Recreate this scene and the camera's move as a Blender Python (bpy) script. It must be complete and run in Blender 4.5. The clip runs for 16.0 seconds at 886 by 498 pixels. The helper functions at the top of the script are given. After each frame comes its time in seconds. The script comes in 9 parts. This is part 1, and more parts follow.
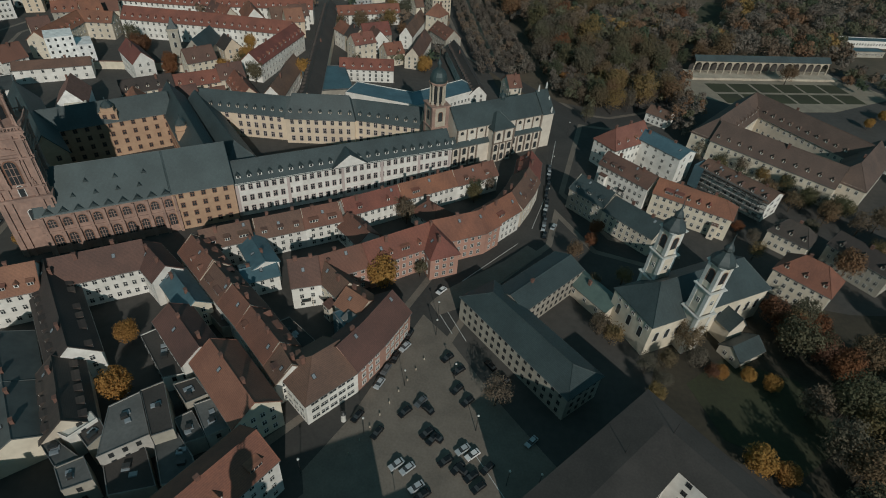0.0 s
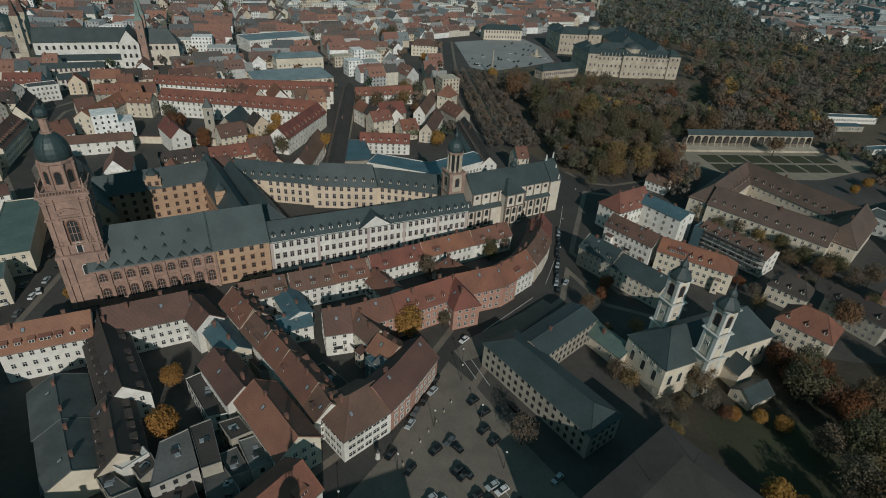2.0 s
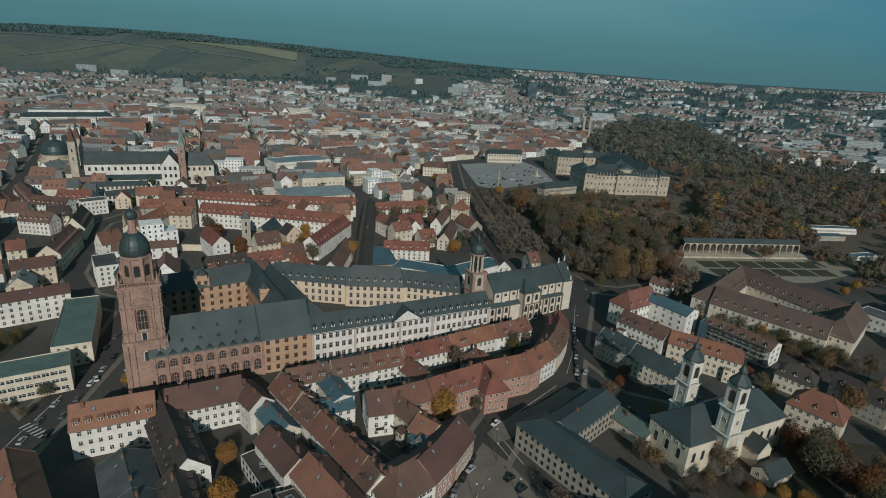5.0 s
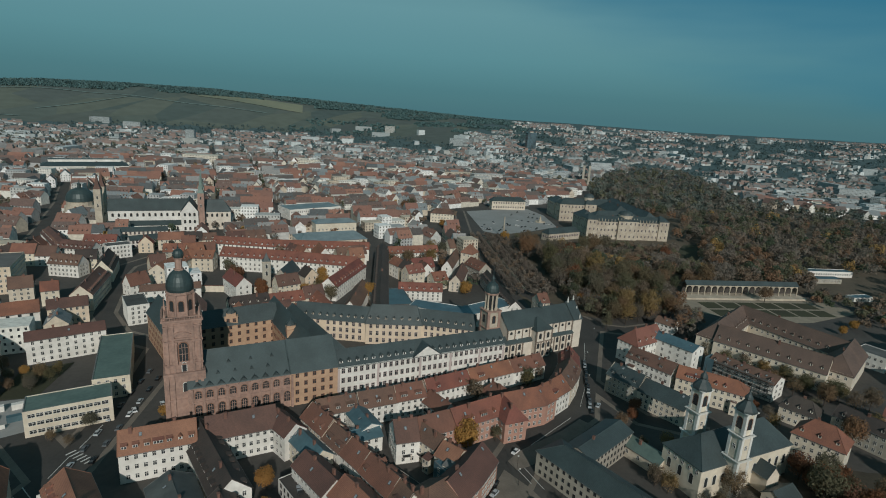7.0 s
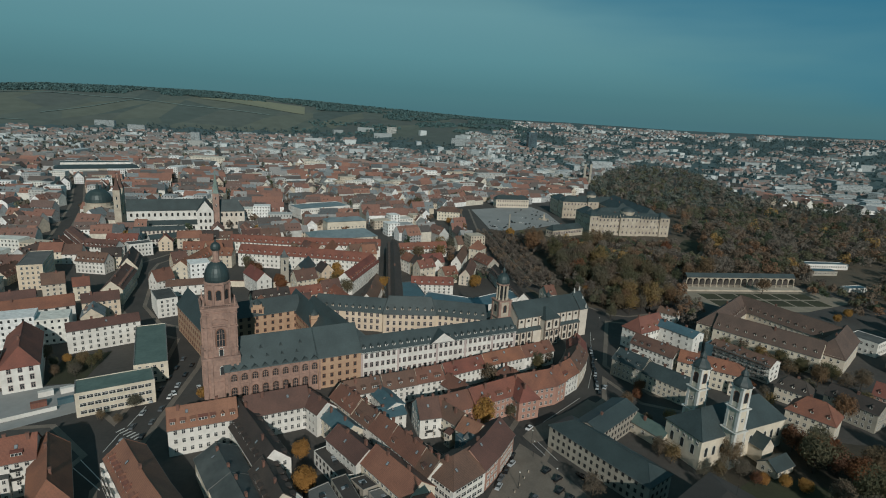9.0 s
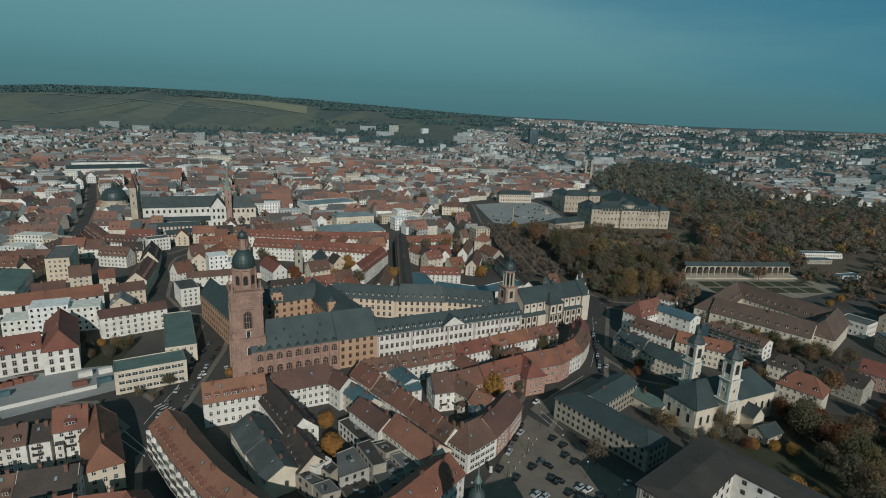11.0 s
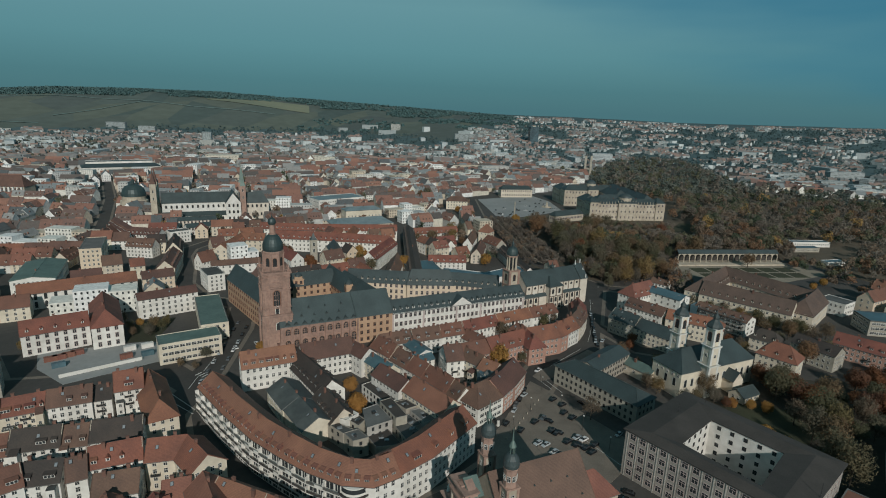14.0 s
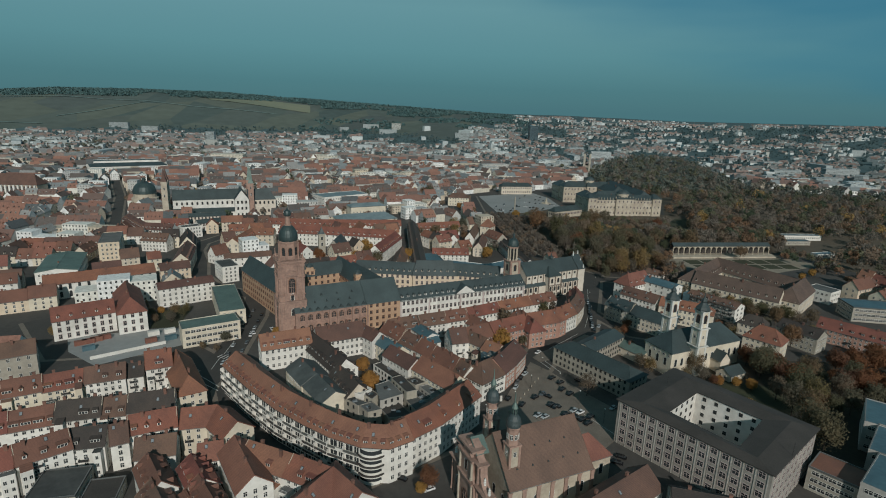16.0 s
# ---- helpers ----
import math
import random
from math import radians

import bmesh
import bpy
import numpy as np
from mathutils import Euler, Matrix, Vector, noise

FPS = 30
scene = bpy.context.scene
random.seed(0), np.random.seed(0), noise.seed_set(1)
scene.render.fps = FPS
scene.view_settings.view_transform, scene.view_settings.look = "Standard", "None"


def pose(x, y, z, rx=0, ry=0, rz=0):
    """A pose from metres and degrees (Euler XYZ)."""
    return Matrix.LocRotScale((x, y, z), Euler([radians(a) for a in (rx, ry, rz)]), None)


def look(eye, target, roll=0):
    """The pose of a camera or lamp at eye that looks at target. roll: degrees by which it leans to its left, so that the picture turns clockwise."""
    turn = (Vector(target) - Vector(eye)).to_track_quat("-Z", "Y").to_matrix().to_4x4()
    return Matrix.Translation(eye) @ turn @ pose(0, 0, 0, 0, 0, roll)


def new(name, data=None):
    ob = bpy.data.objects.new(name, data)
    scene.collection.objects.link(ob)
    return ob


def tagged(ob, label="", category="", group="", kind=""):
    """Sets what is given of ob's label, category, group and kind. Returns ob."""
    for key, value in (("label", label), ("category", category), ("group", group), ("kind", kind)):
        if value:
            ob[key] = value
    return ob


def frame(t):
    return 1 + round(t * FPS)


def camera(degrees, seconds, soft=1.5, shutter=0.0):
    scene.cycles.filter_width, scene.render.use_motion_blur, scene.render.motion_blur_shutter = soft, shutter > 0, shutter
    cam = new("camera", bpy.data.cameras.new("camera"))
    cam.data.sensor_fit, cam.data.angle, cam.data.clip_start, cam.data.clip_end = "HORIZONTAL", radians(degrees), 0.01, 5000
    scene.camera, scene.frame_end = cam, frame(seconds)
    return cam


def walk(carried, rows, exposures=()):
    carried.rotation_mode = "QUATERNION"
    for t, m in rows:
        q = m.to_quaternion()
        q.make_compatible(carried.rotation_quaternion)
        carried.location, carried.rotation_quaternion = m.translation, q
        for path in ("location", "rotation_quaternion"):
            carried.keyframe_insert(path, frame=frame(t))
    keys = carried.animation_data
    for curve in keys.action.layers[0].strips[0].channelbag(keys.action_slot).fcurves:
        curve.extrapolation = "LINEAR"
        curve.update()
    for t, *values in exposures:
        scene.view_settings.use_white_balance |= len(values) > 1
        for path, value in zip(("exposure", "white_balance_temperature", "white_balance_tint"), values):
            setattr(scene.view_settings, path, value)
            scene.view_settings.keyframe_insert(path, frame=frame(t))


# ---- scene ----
cam = camera(77.8, 16.0, 1.0)
PATH = [
    (0, (20.747, -280.983, 135.364), (20.532, -279.444, 134.106), 5.0),
    (0.5, (19.602, -285.551, 135.826), (19.374, -283.972, 134.619), 4.9),
    (1, (18.418, -290.278, 136.655), (18.177, -288.661, 135.503), 4.6),
    (1.5, (16.954, -294.493, 137.02), (16.706, -292.841, 135.921), 4.5),
    (2, (15.643, -299.096, 137.028), (15.383, -297.406, 135.99), 4.3),
    (2.5, (14.366, -303.666, 136.948), (14.098, -301.942, 135.971), 4.2),
    (3, (13.103, -308.302, 136.981), (12.823, -306.545, 136.068), 4.1),
    (3.5, (12.092, -312.934, 136.99), (11.802, -311.147, 136.139), 4.0),
    (4, (10.246, -317.679, 137.122), (9.95, -315.864, 136.336), 3.9),
    (4.5, (8.787, -322.021, 137.15), (8.483, -320.181, 136.427), 3.8),
    (5, (6.947, -326.722, 137.03), (6.636, -324.858, 136.376), 3.8),
    (7.5, (-0.344, -351.24, 137.635), (-0.674, -349.326, 137.155), 3.6),
    (8, (-1.327, -356.206, 137.717), (-1.658, -354.293, 137.235), 3.5),
    (8.5, (-2.448, -360.938, 137.648), (-2.778, -359.026, 137.164), 3.4),
    (9, (-3.407, -365.85, 137.525), (-3.737, -363.939, 137.039), 3.2),
    (11.5, (-4.494, -389.936, 135.889), (-4.831, -388.028, 135.395), 2.5),
    (12, (-4.346, -394.979, 135.639), (-4.684, -393.071, 135.144), 2.4),
    (12.5, (-4.263, -399.84, 135.472), (-4.602, -397.932, 134.977), 2.4),
    (13, (-4.195, -404.953, 135.423), (-4.534, -403.046, 134.926), 2.4),
    (13.5, (-3.897, -409.754, 135.286), (-4.236, -407.847, 134.788), 2.3),
    (14, (-3.687, -414.886, 135.173), (-4.026, -412.979, 134.676), 2.2),
    (14.5, (-3.594, -419.6, 135.041), (-3.932, -417.693, 134.542), 2.2),
    (15, (-3.316, -424.682, 134.878), (-3.655, -422.775, 134.379), 2.1),
    (15.5, (-3.14, -429.521, 134.576), (-3.478, -427.614, 134.077), 2.1),
    (16, (-2.937, -434.659, 134.351), (-3.276, -432.752, 133.852), 2.0),
]
EXPOSURE = [(0, -0.5, 6350, 7), (1.5, -0.47, 6350, 7), (5, -0.32, 6350, 7), (16, -0.3, 6350, 7)]
walk(cam, [(t, look(eye, target, roll)) for t, eye, target, roll in PATH], EXPOSURE)


# ---- world, sun and exposure ----
SUN_AZ, SUN_EL = 157.0, 27.0          # compass bearing of the sun (y is north) and its height, degrees
world = bpy.data.worlds.new("sky")
scene.world = world
world.use_nodes = True
wn, wl = world.node_tree.nodes, world.node_tree.links
wn.clear()
w_out, w_bg, w_sky = wn.new("ShaderNodeOutputWorld"), wn.new("ShaderNodeBackground"), wn.new("ShaderNodeTexSky")
w_sky.sky_type, w_sky.sun_disc = "NISHITA", False
w_sky.sun_elevation, w_sky.sun_rotation = radians(SUN_EL), radians(SUN_AZ)
w_sky.altitude, w_sky.air_density, w_sky.dust_density, w_sky.ozone_density = 200, 1.1, 0.6, 4.0
w_tint = wn.new("ShaderNodeMix")
w_tint.data_type, w_tint.blend_type = "RGBA", "MULTIPLY"
w_tint.inputs["Factor"].default_value = 1.0
w_tint.inputs["B"].default_value = (0.44, 0.90, 1.02, 1)
wl.new(w_sky.outputs[0], w_tint.inputs["A"])
w_haze = wn.new("ShaderNodeMix")          # a hazy sky: the clear blue is veiled by thin high cloud
w_haze.data_type = "RGBA"
w_co, w_sep, w_ramp = wn.new("ShaderNodeTexCoord"), wn.new("ShaderNodeSeparateXYZ"), wn.new("ShaderNodeValToRGB")
wl.new(w_co.outputs["Generated"], w_sep.inputs[0])
wl.new(w_sep.outputs["Z"], w_ramp.inputs[0])
HAZE = [(0.0, (1.5, 3.7, 4.35)), (0.035, (1.65, 4.1, 4.75)), (0.09, (2.45, 5.65, 6.2)), (0.16, (3.2, 6.7, 7.2)), (0.42, (1.95, 4.1, 4.65)), (1.0, (1.4, 3.05, 3.55))]
while len(w_ramp.color_ramp.elements) < len(HAZE):
    w_ramp.color_ramp.elements.new(0.5)
for el_, (at_, col_) in zip(w_ramp.color_ramp.elements, HAZE):
    el_.position, el_.color = at_, (*col_, 1)
w_clear = wn.new("ShaderNodeMix")         # the veil thins out towards the east, where the sky is a deeper blue
w_clear.data_type = "RGBA"
w_blue = wn.new("ShaderNodeValToRGB")
wl.new(w_sep.outputs["Z"], w_blue.inputs[0])
BLUE = [(0.0, (0.62, 3.5, 5.5)), (0.22, (0.8, 3.7, 5.6)), (0.45, (1.9, 4.0, 4.6)), (1.0, (1.4, 3.05, 3.55))]
while len(w_blue.color_ramp.elements) < len(BLUE):
    w_blue.color_ramp.elements.new(0.5)
for el_, (at_, col_) in zip(w_blue.color_ramp.elements, BLUE):
    el_.position, el_.color = at_, (*col_, 1)
wl.new(w_blue.outputs[0], w_clear.inputs["B"])
# thin high cloud in long level streaks
w_map, w_noise, w_east, w_range = wn.new("ShaderNodeMapping"), wn.new("ShaderNodeTexNoise"), wn.new("ShaderNodeMath"), wn.new("ShaderNodeMapRange")
w_map.inputs["Scale"].default_value = (1.6, 1.2, 9.0)
w_map.inputs["Rotation"].default_value = (0.0, radians(9), 0.0)
w_noise.inputs["Scale"].default_value, w_noise.inputs["Detail"].default_value = 1.5, 3
wl.new(w_co.outputs["Generated"], w_map.inputs["Vector"])
wl.new(w_map.outputs[0], w_noise.inputs["Vector"])
w_lift = wn.new("ShaderNodeMath")         # more veil near the horizon, less higher up
w_lift.operation, w_lift.inputs[1].default_value = "MULTIPLY_ADD", 3.2
wl.new(w_sep.outputs["Z"], w_lift.inputs[0])
wl.new(w_sep.outputs["X"], w_lift.inputs[2])
w_east.operation, w_east.inputs[1].default_value = "MULTIPLY_ADD", 0.55
wl.new(w_noise.outputs["Fac"], w_east.inputs[0])
wl.new(w_lift.outputs[0], w_east.inputs[2])
w_range.interpolation_type = "SMOOTHSTEP"
w_range.inputs["From Min"].default_value, w_range.inputs["From Max"].default_value = 0.62, 1.25
w_range.inputs["To Min"].default_value, w_range.inputs["To Max"].default_value = 0.0, 0.95
wl.new(w_east.outputs[0], w_range.inputs["Value"])
wl.new(w_range.outputs[0], w_clear.inputs["Factor"])
wl.new(w_ramp.outputs[0], w_clear.inputs["A"])
wl.new(w_clear.outputs["Result"], w_haze.inputs["B"])
w_haze.inputs["Factor"].default_value = 0.88
wl.new(w_tint.outputs["Result"], w_haze.inputs["A"])
wl.new(w_haze.outputs["Result"], w_bg.inputs[0])
wl.new(w_bg.outputs[0], w_out.inputs[0])
w_bg.inputs[1].default_value = 0.055
sun_data = bpy.data.lights.new("sun", "SUN")
sun_data.energy, sun_data.angle, sun_data.color = 3.3, radians(0.6), (1.0, 0.935, 0.845)
sun = new("sun", sun_data)
az, el = radians(SUN_AZ), radians(SUN_EL)
sun.matrix_world = look((math.sin(az) * math.cos(el) * 900, math.cos(az) * math.cos(el) * 900, math.sin(el) * 900), (0, 0, 0))


# ---- materials ----
def material(name, colour, second=None, rough=0.8, metal=0.0, grain=1.5, stain=0.12, bump=0.3, jitter=0.0, kind="plain", spec=0.5):
    """A surface with grain and large stains. jitter: how far the colour differs from object to object."""
    m = bpy.data.materials.new(name)
    m.use_nodes = True
    n, l = m.node_tree.nodes, m.node_tree.links
    b = n["Principled BSDF"]
    b.inputs["Roughness"].default_value, b.inputs["Metallic"].default_value = rough, metal
    b.inputs["Specular IOR Level"].default_value = spec
    second = second or tuple(c * 0.6 for c in colour)
    geo = n.new("ShaderNodeNewGeometry")
    big, fine = n.new("ShaderNodeTexNoise"), n.new("ShaderNodeTexNoise")
    big.inputs["Scale"].default_value, big.inputs["Detail"].default_value = stain, 5
    fine.inputs["Scale"].default_value, fine.inputs["Detail"].default_value = grain, 4
    l.new(geo.outputs["Position"], big.inputs["Vector"])
    l.new(geo.outputs["Position"], fine.inputs["Vector"])
    add = n.new("ShaderNodeMath")
    add.operation = "MULTIPLY_ADD"
    l.new(fine.outputs["Fac"], add.inputs[0])
    add.inputs[1].default_value = 0.6
    l.new(big.outputs["Fac"], add.inputs[2])
    ramp = n.new("ShaderNodeValToRGB")
    ramp.color_ramp.elements[0].position, ramp.color_ramp.elements[1].position = 0.55, 1.05
    ramp.color_ramp.elements[0].color, ramp.color_ramp.elements[1].color = (*colour, 1), (*second, 1)
    l.new(add.outputs[0], ramp.inputs[0])
    out = ramp.outputs[0]
    height = fine.outputs["Fac"]
    if kind in ("tiles", "slate"):
        # courses of tiles run level along the slope, so they follow the height
        sep, saw = n.new("ShaderNodeSeparateXYZ"), n.new("ShaderNodeMath")
        l.new(geo.outputs["Position"], sep.inputs[0])
        mul = n.new("ShaderNodeMath")
        mul.operation, mul.inputs[1].default_value = "MULTIPLY", 3.6 if kind == "tiles" else 4.5
        l.new(sep.outputs["Z"], mul.inputs[0])
        saw.operation = "FRACT"
        l.new(mul.outputs[0], saw.inputs[0])
        mixh = n.new("ShaderNodeMath")
        mixh.operation = "ADD"
        l.new(saw.outputs[0], mixh.inputs[0])
        l.new(fine.outputs["Fac"], mixh.inputs[1])
        height = mixh.outputs[0]
        dark = n.new("ShaderNodeMix")
        dark.data_type, dark.blend_type = "RGBA", "MULTIPLY"
        dr = n.new("ShaderNodeMapRange")
        dr.inputs["To Min"].default_value, dr.inputs["To Max"].default_value = 0.78, 1.08
        l.new(saw.outputs[0], dr.inputs["Value"])
        dark.inputs["Factor"].default_value = 1.0
        l.new(out, dark.inputs["A"])
        l.new(dr.outputs[0], dark.inputs["B"])
        out = dark.outputs["Result"]
    if jitter:
        info, hsv = n.new("ShaderNodeObjectInfo"), n.new("ShaderNodeHueSaturation")
        r1, r2 = n.new("ShaderNodeMapRange"), n.new("ShaderNodeMapRange")
        r1.inputs["To Min"].default_value, r1.inputs["To Max"].default_value = 0.5 - 0.04 * jitter, 0.5 + 0.04 * jitter
        r2.inputs["To Min"].default_value, r2.inputs["To Max"].default_value = 1 - 0.45 * jitter, 1 + 0.45 * jitter
        l.new(info.outputs["Random"], r1.inputs["Value"])
        l.new(info.outputs["Random"], r2.inputs["Value"])
        l.new(r1.outputs[0], hsv.inputs["Hue"])
        l.new(r2.outputs[0], hsv.inputs["Value"])
        l.new(out, hsv.inputs["Color"])
        out = hsv.outputs["Color"]
    l.new(out, b.inputs["Base Color"])
    if bump:
        bp = n.new("ShaderNodeBump")
        bp.inputs["Strength"].default_value, bp.inputs["Distance"].default_value = bump, 0.08
        l.new(height, bp.inputs["Height"])
        l.new(bp.outputs[0], b.inputs["Normal"])
    return m


def island_material(name, colours, rough=0.85, grain=2.0):
    """Colour chosen piece by piece within one mesh, with grain over it."""
    m = bpy.data.materials.new(name)
    m.use_nodes = True
    n, l = m.node_tree.nodes, m.node_tree.links
    b = n["Principled BSDF"]
    b.inputs["Roughness"].default_value = rough
    geo, ramp, fine = n.new("ShaderNodeNewGeometry"), n.new("ShaderNodeValToRGB"), n.new("ShaderNodeTexNoise")
    l.new(geo.outputs["Random Per Island"], ramp.inputs[0])
    ramp.color_ramp.interpolation = "CONSTANT"
    while len(ramp.color_ramp.elements) < len(colours):
        ramp.color_ramp.elements.new(0.5)
    for i, c in enumerate(colours):
        ramp.color_ramp.elements[i].position, ramp.color_ramp.elements[i].color = i / len(colours), (*c, 1)
    fine.inputs["Scale"].default_value, fine.inputs["Detail"].default_value = grain, 3
    l.new(geo.outputs["Position"], fine.inputs["Vector"])
    mr, mix = n.new("ShaderNodeMapRange"), n.new("ShaderNodeMix")
    mr.inputs["To Min"].default_value, mr.inputs["To Max"].default_value = 0.55, 1.45
    l.new(fine.outputs["Fac"], mr.inputs["Value"])
    mix.data_type, mix.blend_type = "RGBA", "MULTIPLY"
    mix.inputs["Factor"].default_value = 1.0
    l.new(ramp.outputs[0], mix.inputs["A"])
    l.new(mr.outputs[0], mix.inputs["B"])
    l.new(mix.outputs["Result"], b.inputs["Base Color"])
    return m


MAT = {
    "orange": material("orange_tiles", (0.29, 0.132, 0.09), (0.2, 0.09, 0.065), kind="tiles", jitter=0.25, grain=1.8),
    "red": material("red_tiles", (0.275, 0.105, 0.07), (0.165, 0.07, 0.052), kind="tiles", jitter=0.3, grain=1.8),
    "brown": material("brown_tiles", (0.17, 0.093, 0.07), (0.105, 0.062, 0.05), kind="tiles", jitter=0.3, grain=1.8),
    "dark": material("dark_tiles", (0.075, 0.058, 0.05), (0.045, 0.038, 0.035), kind="tiles", jitter=0.3, grain=1.8),
    "slate": material("slate", (0.06, 0.083, 0.086), (0.04, 0.054, 0.056), rough=0.54, kind="slate", grain=1.2, jitter=0.15, spec=0.55),
    "zinc": material("blue_zinc", (0.115, 0.2, 0.235), (0.08, 0.14, 0.17), rough=0.5, metal=0.3, grain=0.6, jitter=0.15),
    "copper": material("green_copper", (0.15, 0.21, 0.187), (0.1, 0.145, 0.13), rough=0.6, metal=0.2, grain=0.6),
    "flat": material("bitumen_flat_roof", (0.105, 0.11, 0.107), (0.06, 0.063, 0.063), rough=0.9, grain=0.5, jitter=0.5),
    "flatdark": material("dark_gravel_roof", (0.068, 0.06, 0.055), (0.044, 0.04, 0.037), rough=0.95, grain=2.0, jitter=0.15),
    "white": material("white_plaster", (0.78, 0.76, 0.72), (0.58, 0.56, 0.52), grain=0.5, bump=0.1, jitter=0.15),
    "cream": material("cream_plaster", (0.68, 0.61, 0.5), (0.52, 0.46, 0.37), grain=0.5, bump=0.1, jitter=0.2),
    "yellow": material("yellow_plaster", (0.68, 0.57, 0.44), (0.55, 0.45, 0.34), grain=0.5, bump=0.1, jitter=0.1),
    "ochre": material("ochre_sandstone", (0.49, 0.33, 0.22), (0.37, 0.24, 0.16), grain=0.7, bump=0.2),
    "pink": material("pink_plaster", (0.45, 0.262, 0.205), (0.35, 0.2, 0.155), grain=0.5, bump=0.1),
    "grey": material("grey_render", (0.4, 0.368, 0.31), (0.28, 0.258, 0.22), grain=0.6, bump=0.1, jitter=0.2),
    "sand": material("red_sandstone", (0.385, 0.25, 0.2), (0.25, 0.165, 0.135), grain=0.8, bump=0.4, stain=0.2),
    "stone": material("pale_stone", (0.52, 0.46, 0.37), (0.34, 0.29, 0.23), grain=0.8, bump=0.3),
    "glass": material("window_glass", (0.05, 0.056, 0.06), (0.03, 0.034, 0.037), rough=0.12, bump=0.0),
    "pane": material("roof_pane", (0.3, 0.33, 0.35), (0.2, 0.22, 0.24), rough=0.15, bump=0.0),
    "frame": material("white_frame", (0.7, 0.69, 0.66), (0.55, 0.54, 0.5), rough=0.5, bump=0.0),
    "dkframe": material("sandstone_surround", (0.25, 0.13, 0.09), (0.17, 0.09, 0.06), rough=0.8, bump=0.0),
    "metal": material("dark_metal", (0.1, 0.1, 0.1), (0.06, 0.06, 0.06), rough=0.45, metal=0.6, bump=0.0),
    "domecu": material("dome_copper", (0.055, 0.085, 0.085), (0.035, 0.055, 0.058), rough=0.5, metal=0.2, grain=0.8),
    "brownred": material("brown_red_tiles", (0.215, 0.1, 0.07), (0.14, 0.07, 0.052), kind="tiles", grain=1.8),
    "concrete": material("pale_concrete", (0.46, 0.44, 0.41), (0.33, 0.315, 0.29), grain=0.8, bump=0.1),
    "school": material("school_tiles", (0.15, 0.1, 0.08), (0.1, 0.07, 0.058), kind="tiles", grain=1.8),
    "taupe": material("taupe_stone", (0.2, 0.155, 0.125), (0.14, 0.11, 0.09), grain=0.8, bump=0.2),
    "pale": material("pale_plaster", (0.66, 0.6, 0.52), (0.52, 0.46, 0.39), grain=0.6, bump=0.1),
    "metalroof": material("grey_metal_roof", (0.098, 0.11, 0.107), (0.06, 0.068, 0.068), rough=0.6, grain=0.5, jitter=0.2),
    "palegravel": material("pale_gravel_roof", (0.15, 0.152, 0.147), (0.1, 0.102, 0.1), rough=0.95, grain=1.2, jitter=0.25),
    "coping": material("sheet_coping", (0.2, 0.2, 0.195), (0.13, 0.13, 0.128), rough=0.6, grain=0.6),
    "palezinc": material("pale_standing_seam_metal", (0.25, 0.31, 0.325), (0.17, 0.22, 0.235), rough=0.5, metal=0.2, grain=0.6, jitter=0.15),
    "gutter": material("zinc_gutter", (0.22, 0.22, 0.21), (0.15, 0.15, 0.14), rough=0.5, metal=0.4, bump=0.0),
    "churchroof": material("church_tiles", (0.195, 0.118, 0.088), (0.13, 0.082, 0.064), kind="tiles", grain=1.8),
    "leadslate": material("pale_slate", (0.076, 0.102, 0.105), (0.055, 0.074, 0.076), rough=0.5, kind="slate", grain=1.2, spec=0.6),
    "facade": material("beige_facade_panels", (0.35, 0.32, 0.285), (0.26, 0.24, 0.215), grain=0.8, bump=0.1),
    "strip": material("pale_mauve_stone", (0.5, 0.42, 0.4), (0.4, 0.335, 0.32), grain=0.8, bump=0.1),
    "brick": material("chimney_brick", (0.22, 0.11, 0.08), (0.13, 0.07, 0.055), grain=3.0),
}


# ---- building kit ----
def part(name, bm, mat, parent, label="", at=None):
    """Links a bmesh as one mesh object under a thing or under a part."""
    me = bpy.data.meshes.new(name)
    bm.to_mesh(me)
    bm.free()
    for x in mat if isinstance(mat, (list, tuple)) else [mat]:
        me.materials.append(x)
    ob = new(name, me)
    if at:
        ob.matrix_basis = at
    ob.parent = parent
    return tagged(ob, label)


def share(name, me, parent, m, label=""):
    """One more object on a mesh that others use too."""
    ob = new(name, me)
    ob.parent = parent
    ob.matrix_basis = m
    return tagged(ob, label)


def thing(name, x, y, z, label, category, group="", kind="", turn=0.0):
    ob = new(name)
    ob.empty_display_size = 0.5
    ob.matrix_basis = pose(x, y, z, 0, 0, turn)
    return tagged(ob, label, category, group, kind)


def quad(bm, pts, mat=0):
    f = bm.faces.new([bm.verts.new(p) for p in pts])
    f.material_index = mat
    return f


def box(bm, x0, y0, z0, x1, y1, z1, mat=0, m=None, bottom=True):
    c = [Vector((x, y, z)) for z in (z0, z1) for x, y in ((x0, y0), (x1, y0), (x1, y1), (x0, y1))]
    v = [bm.verts.new(m @ p if m else p) for p in c]
    for ids in ((4, 5, 6, 7), (0, 1, 5, 4), (1, 2, 6, 5), (2, 3, 7, 6), (3, 0, 4, 7)) + (((3, 2, 1, 0),) if bottom else ()):
        bm.faces.new([v[i] for i in ids]).material_index = mat


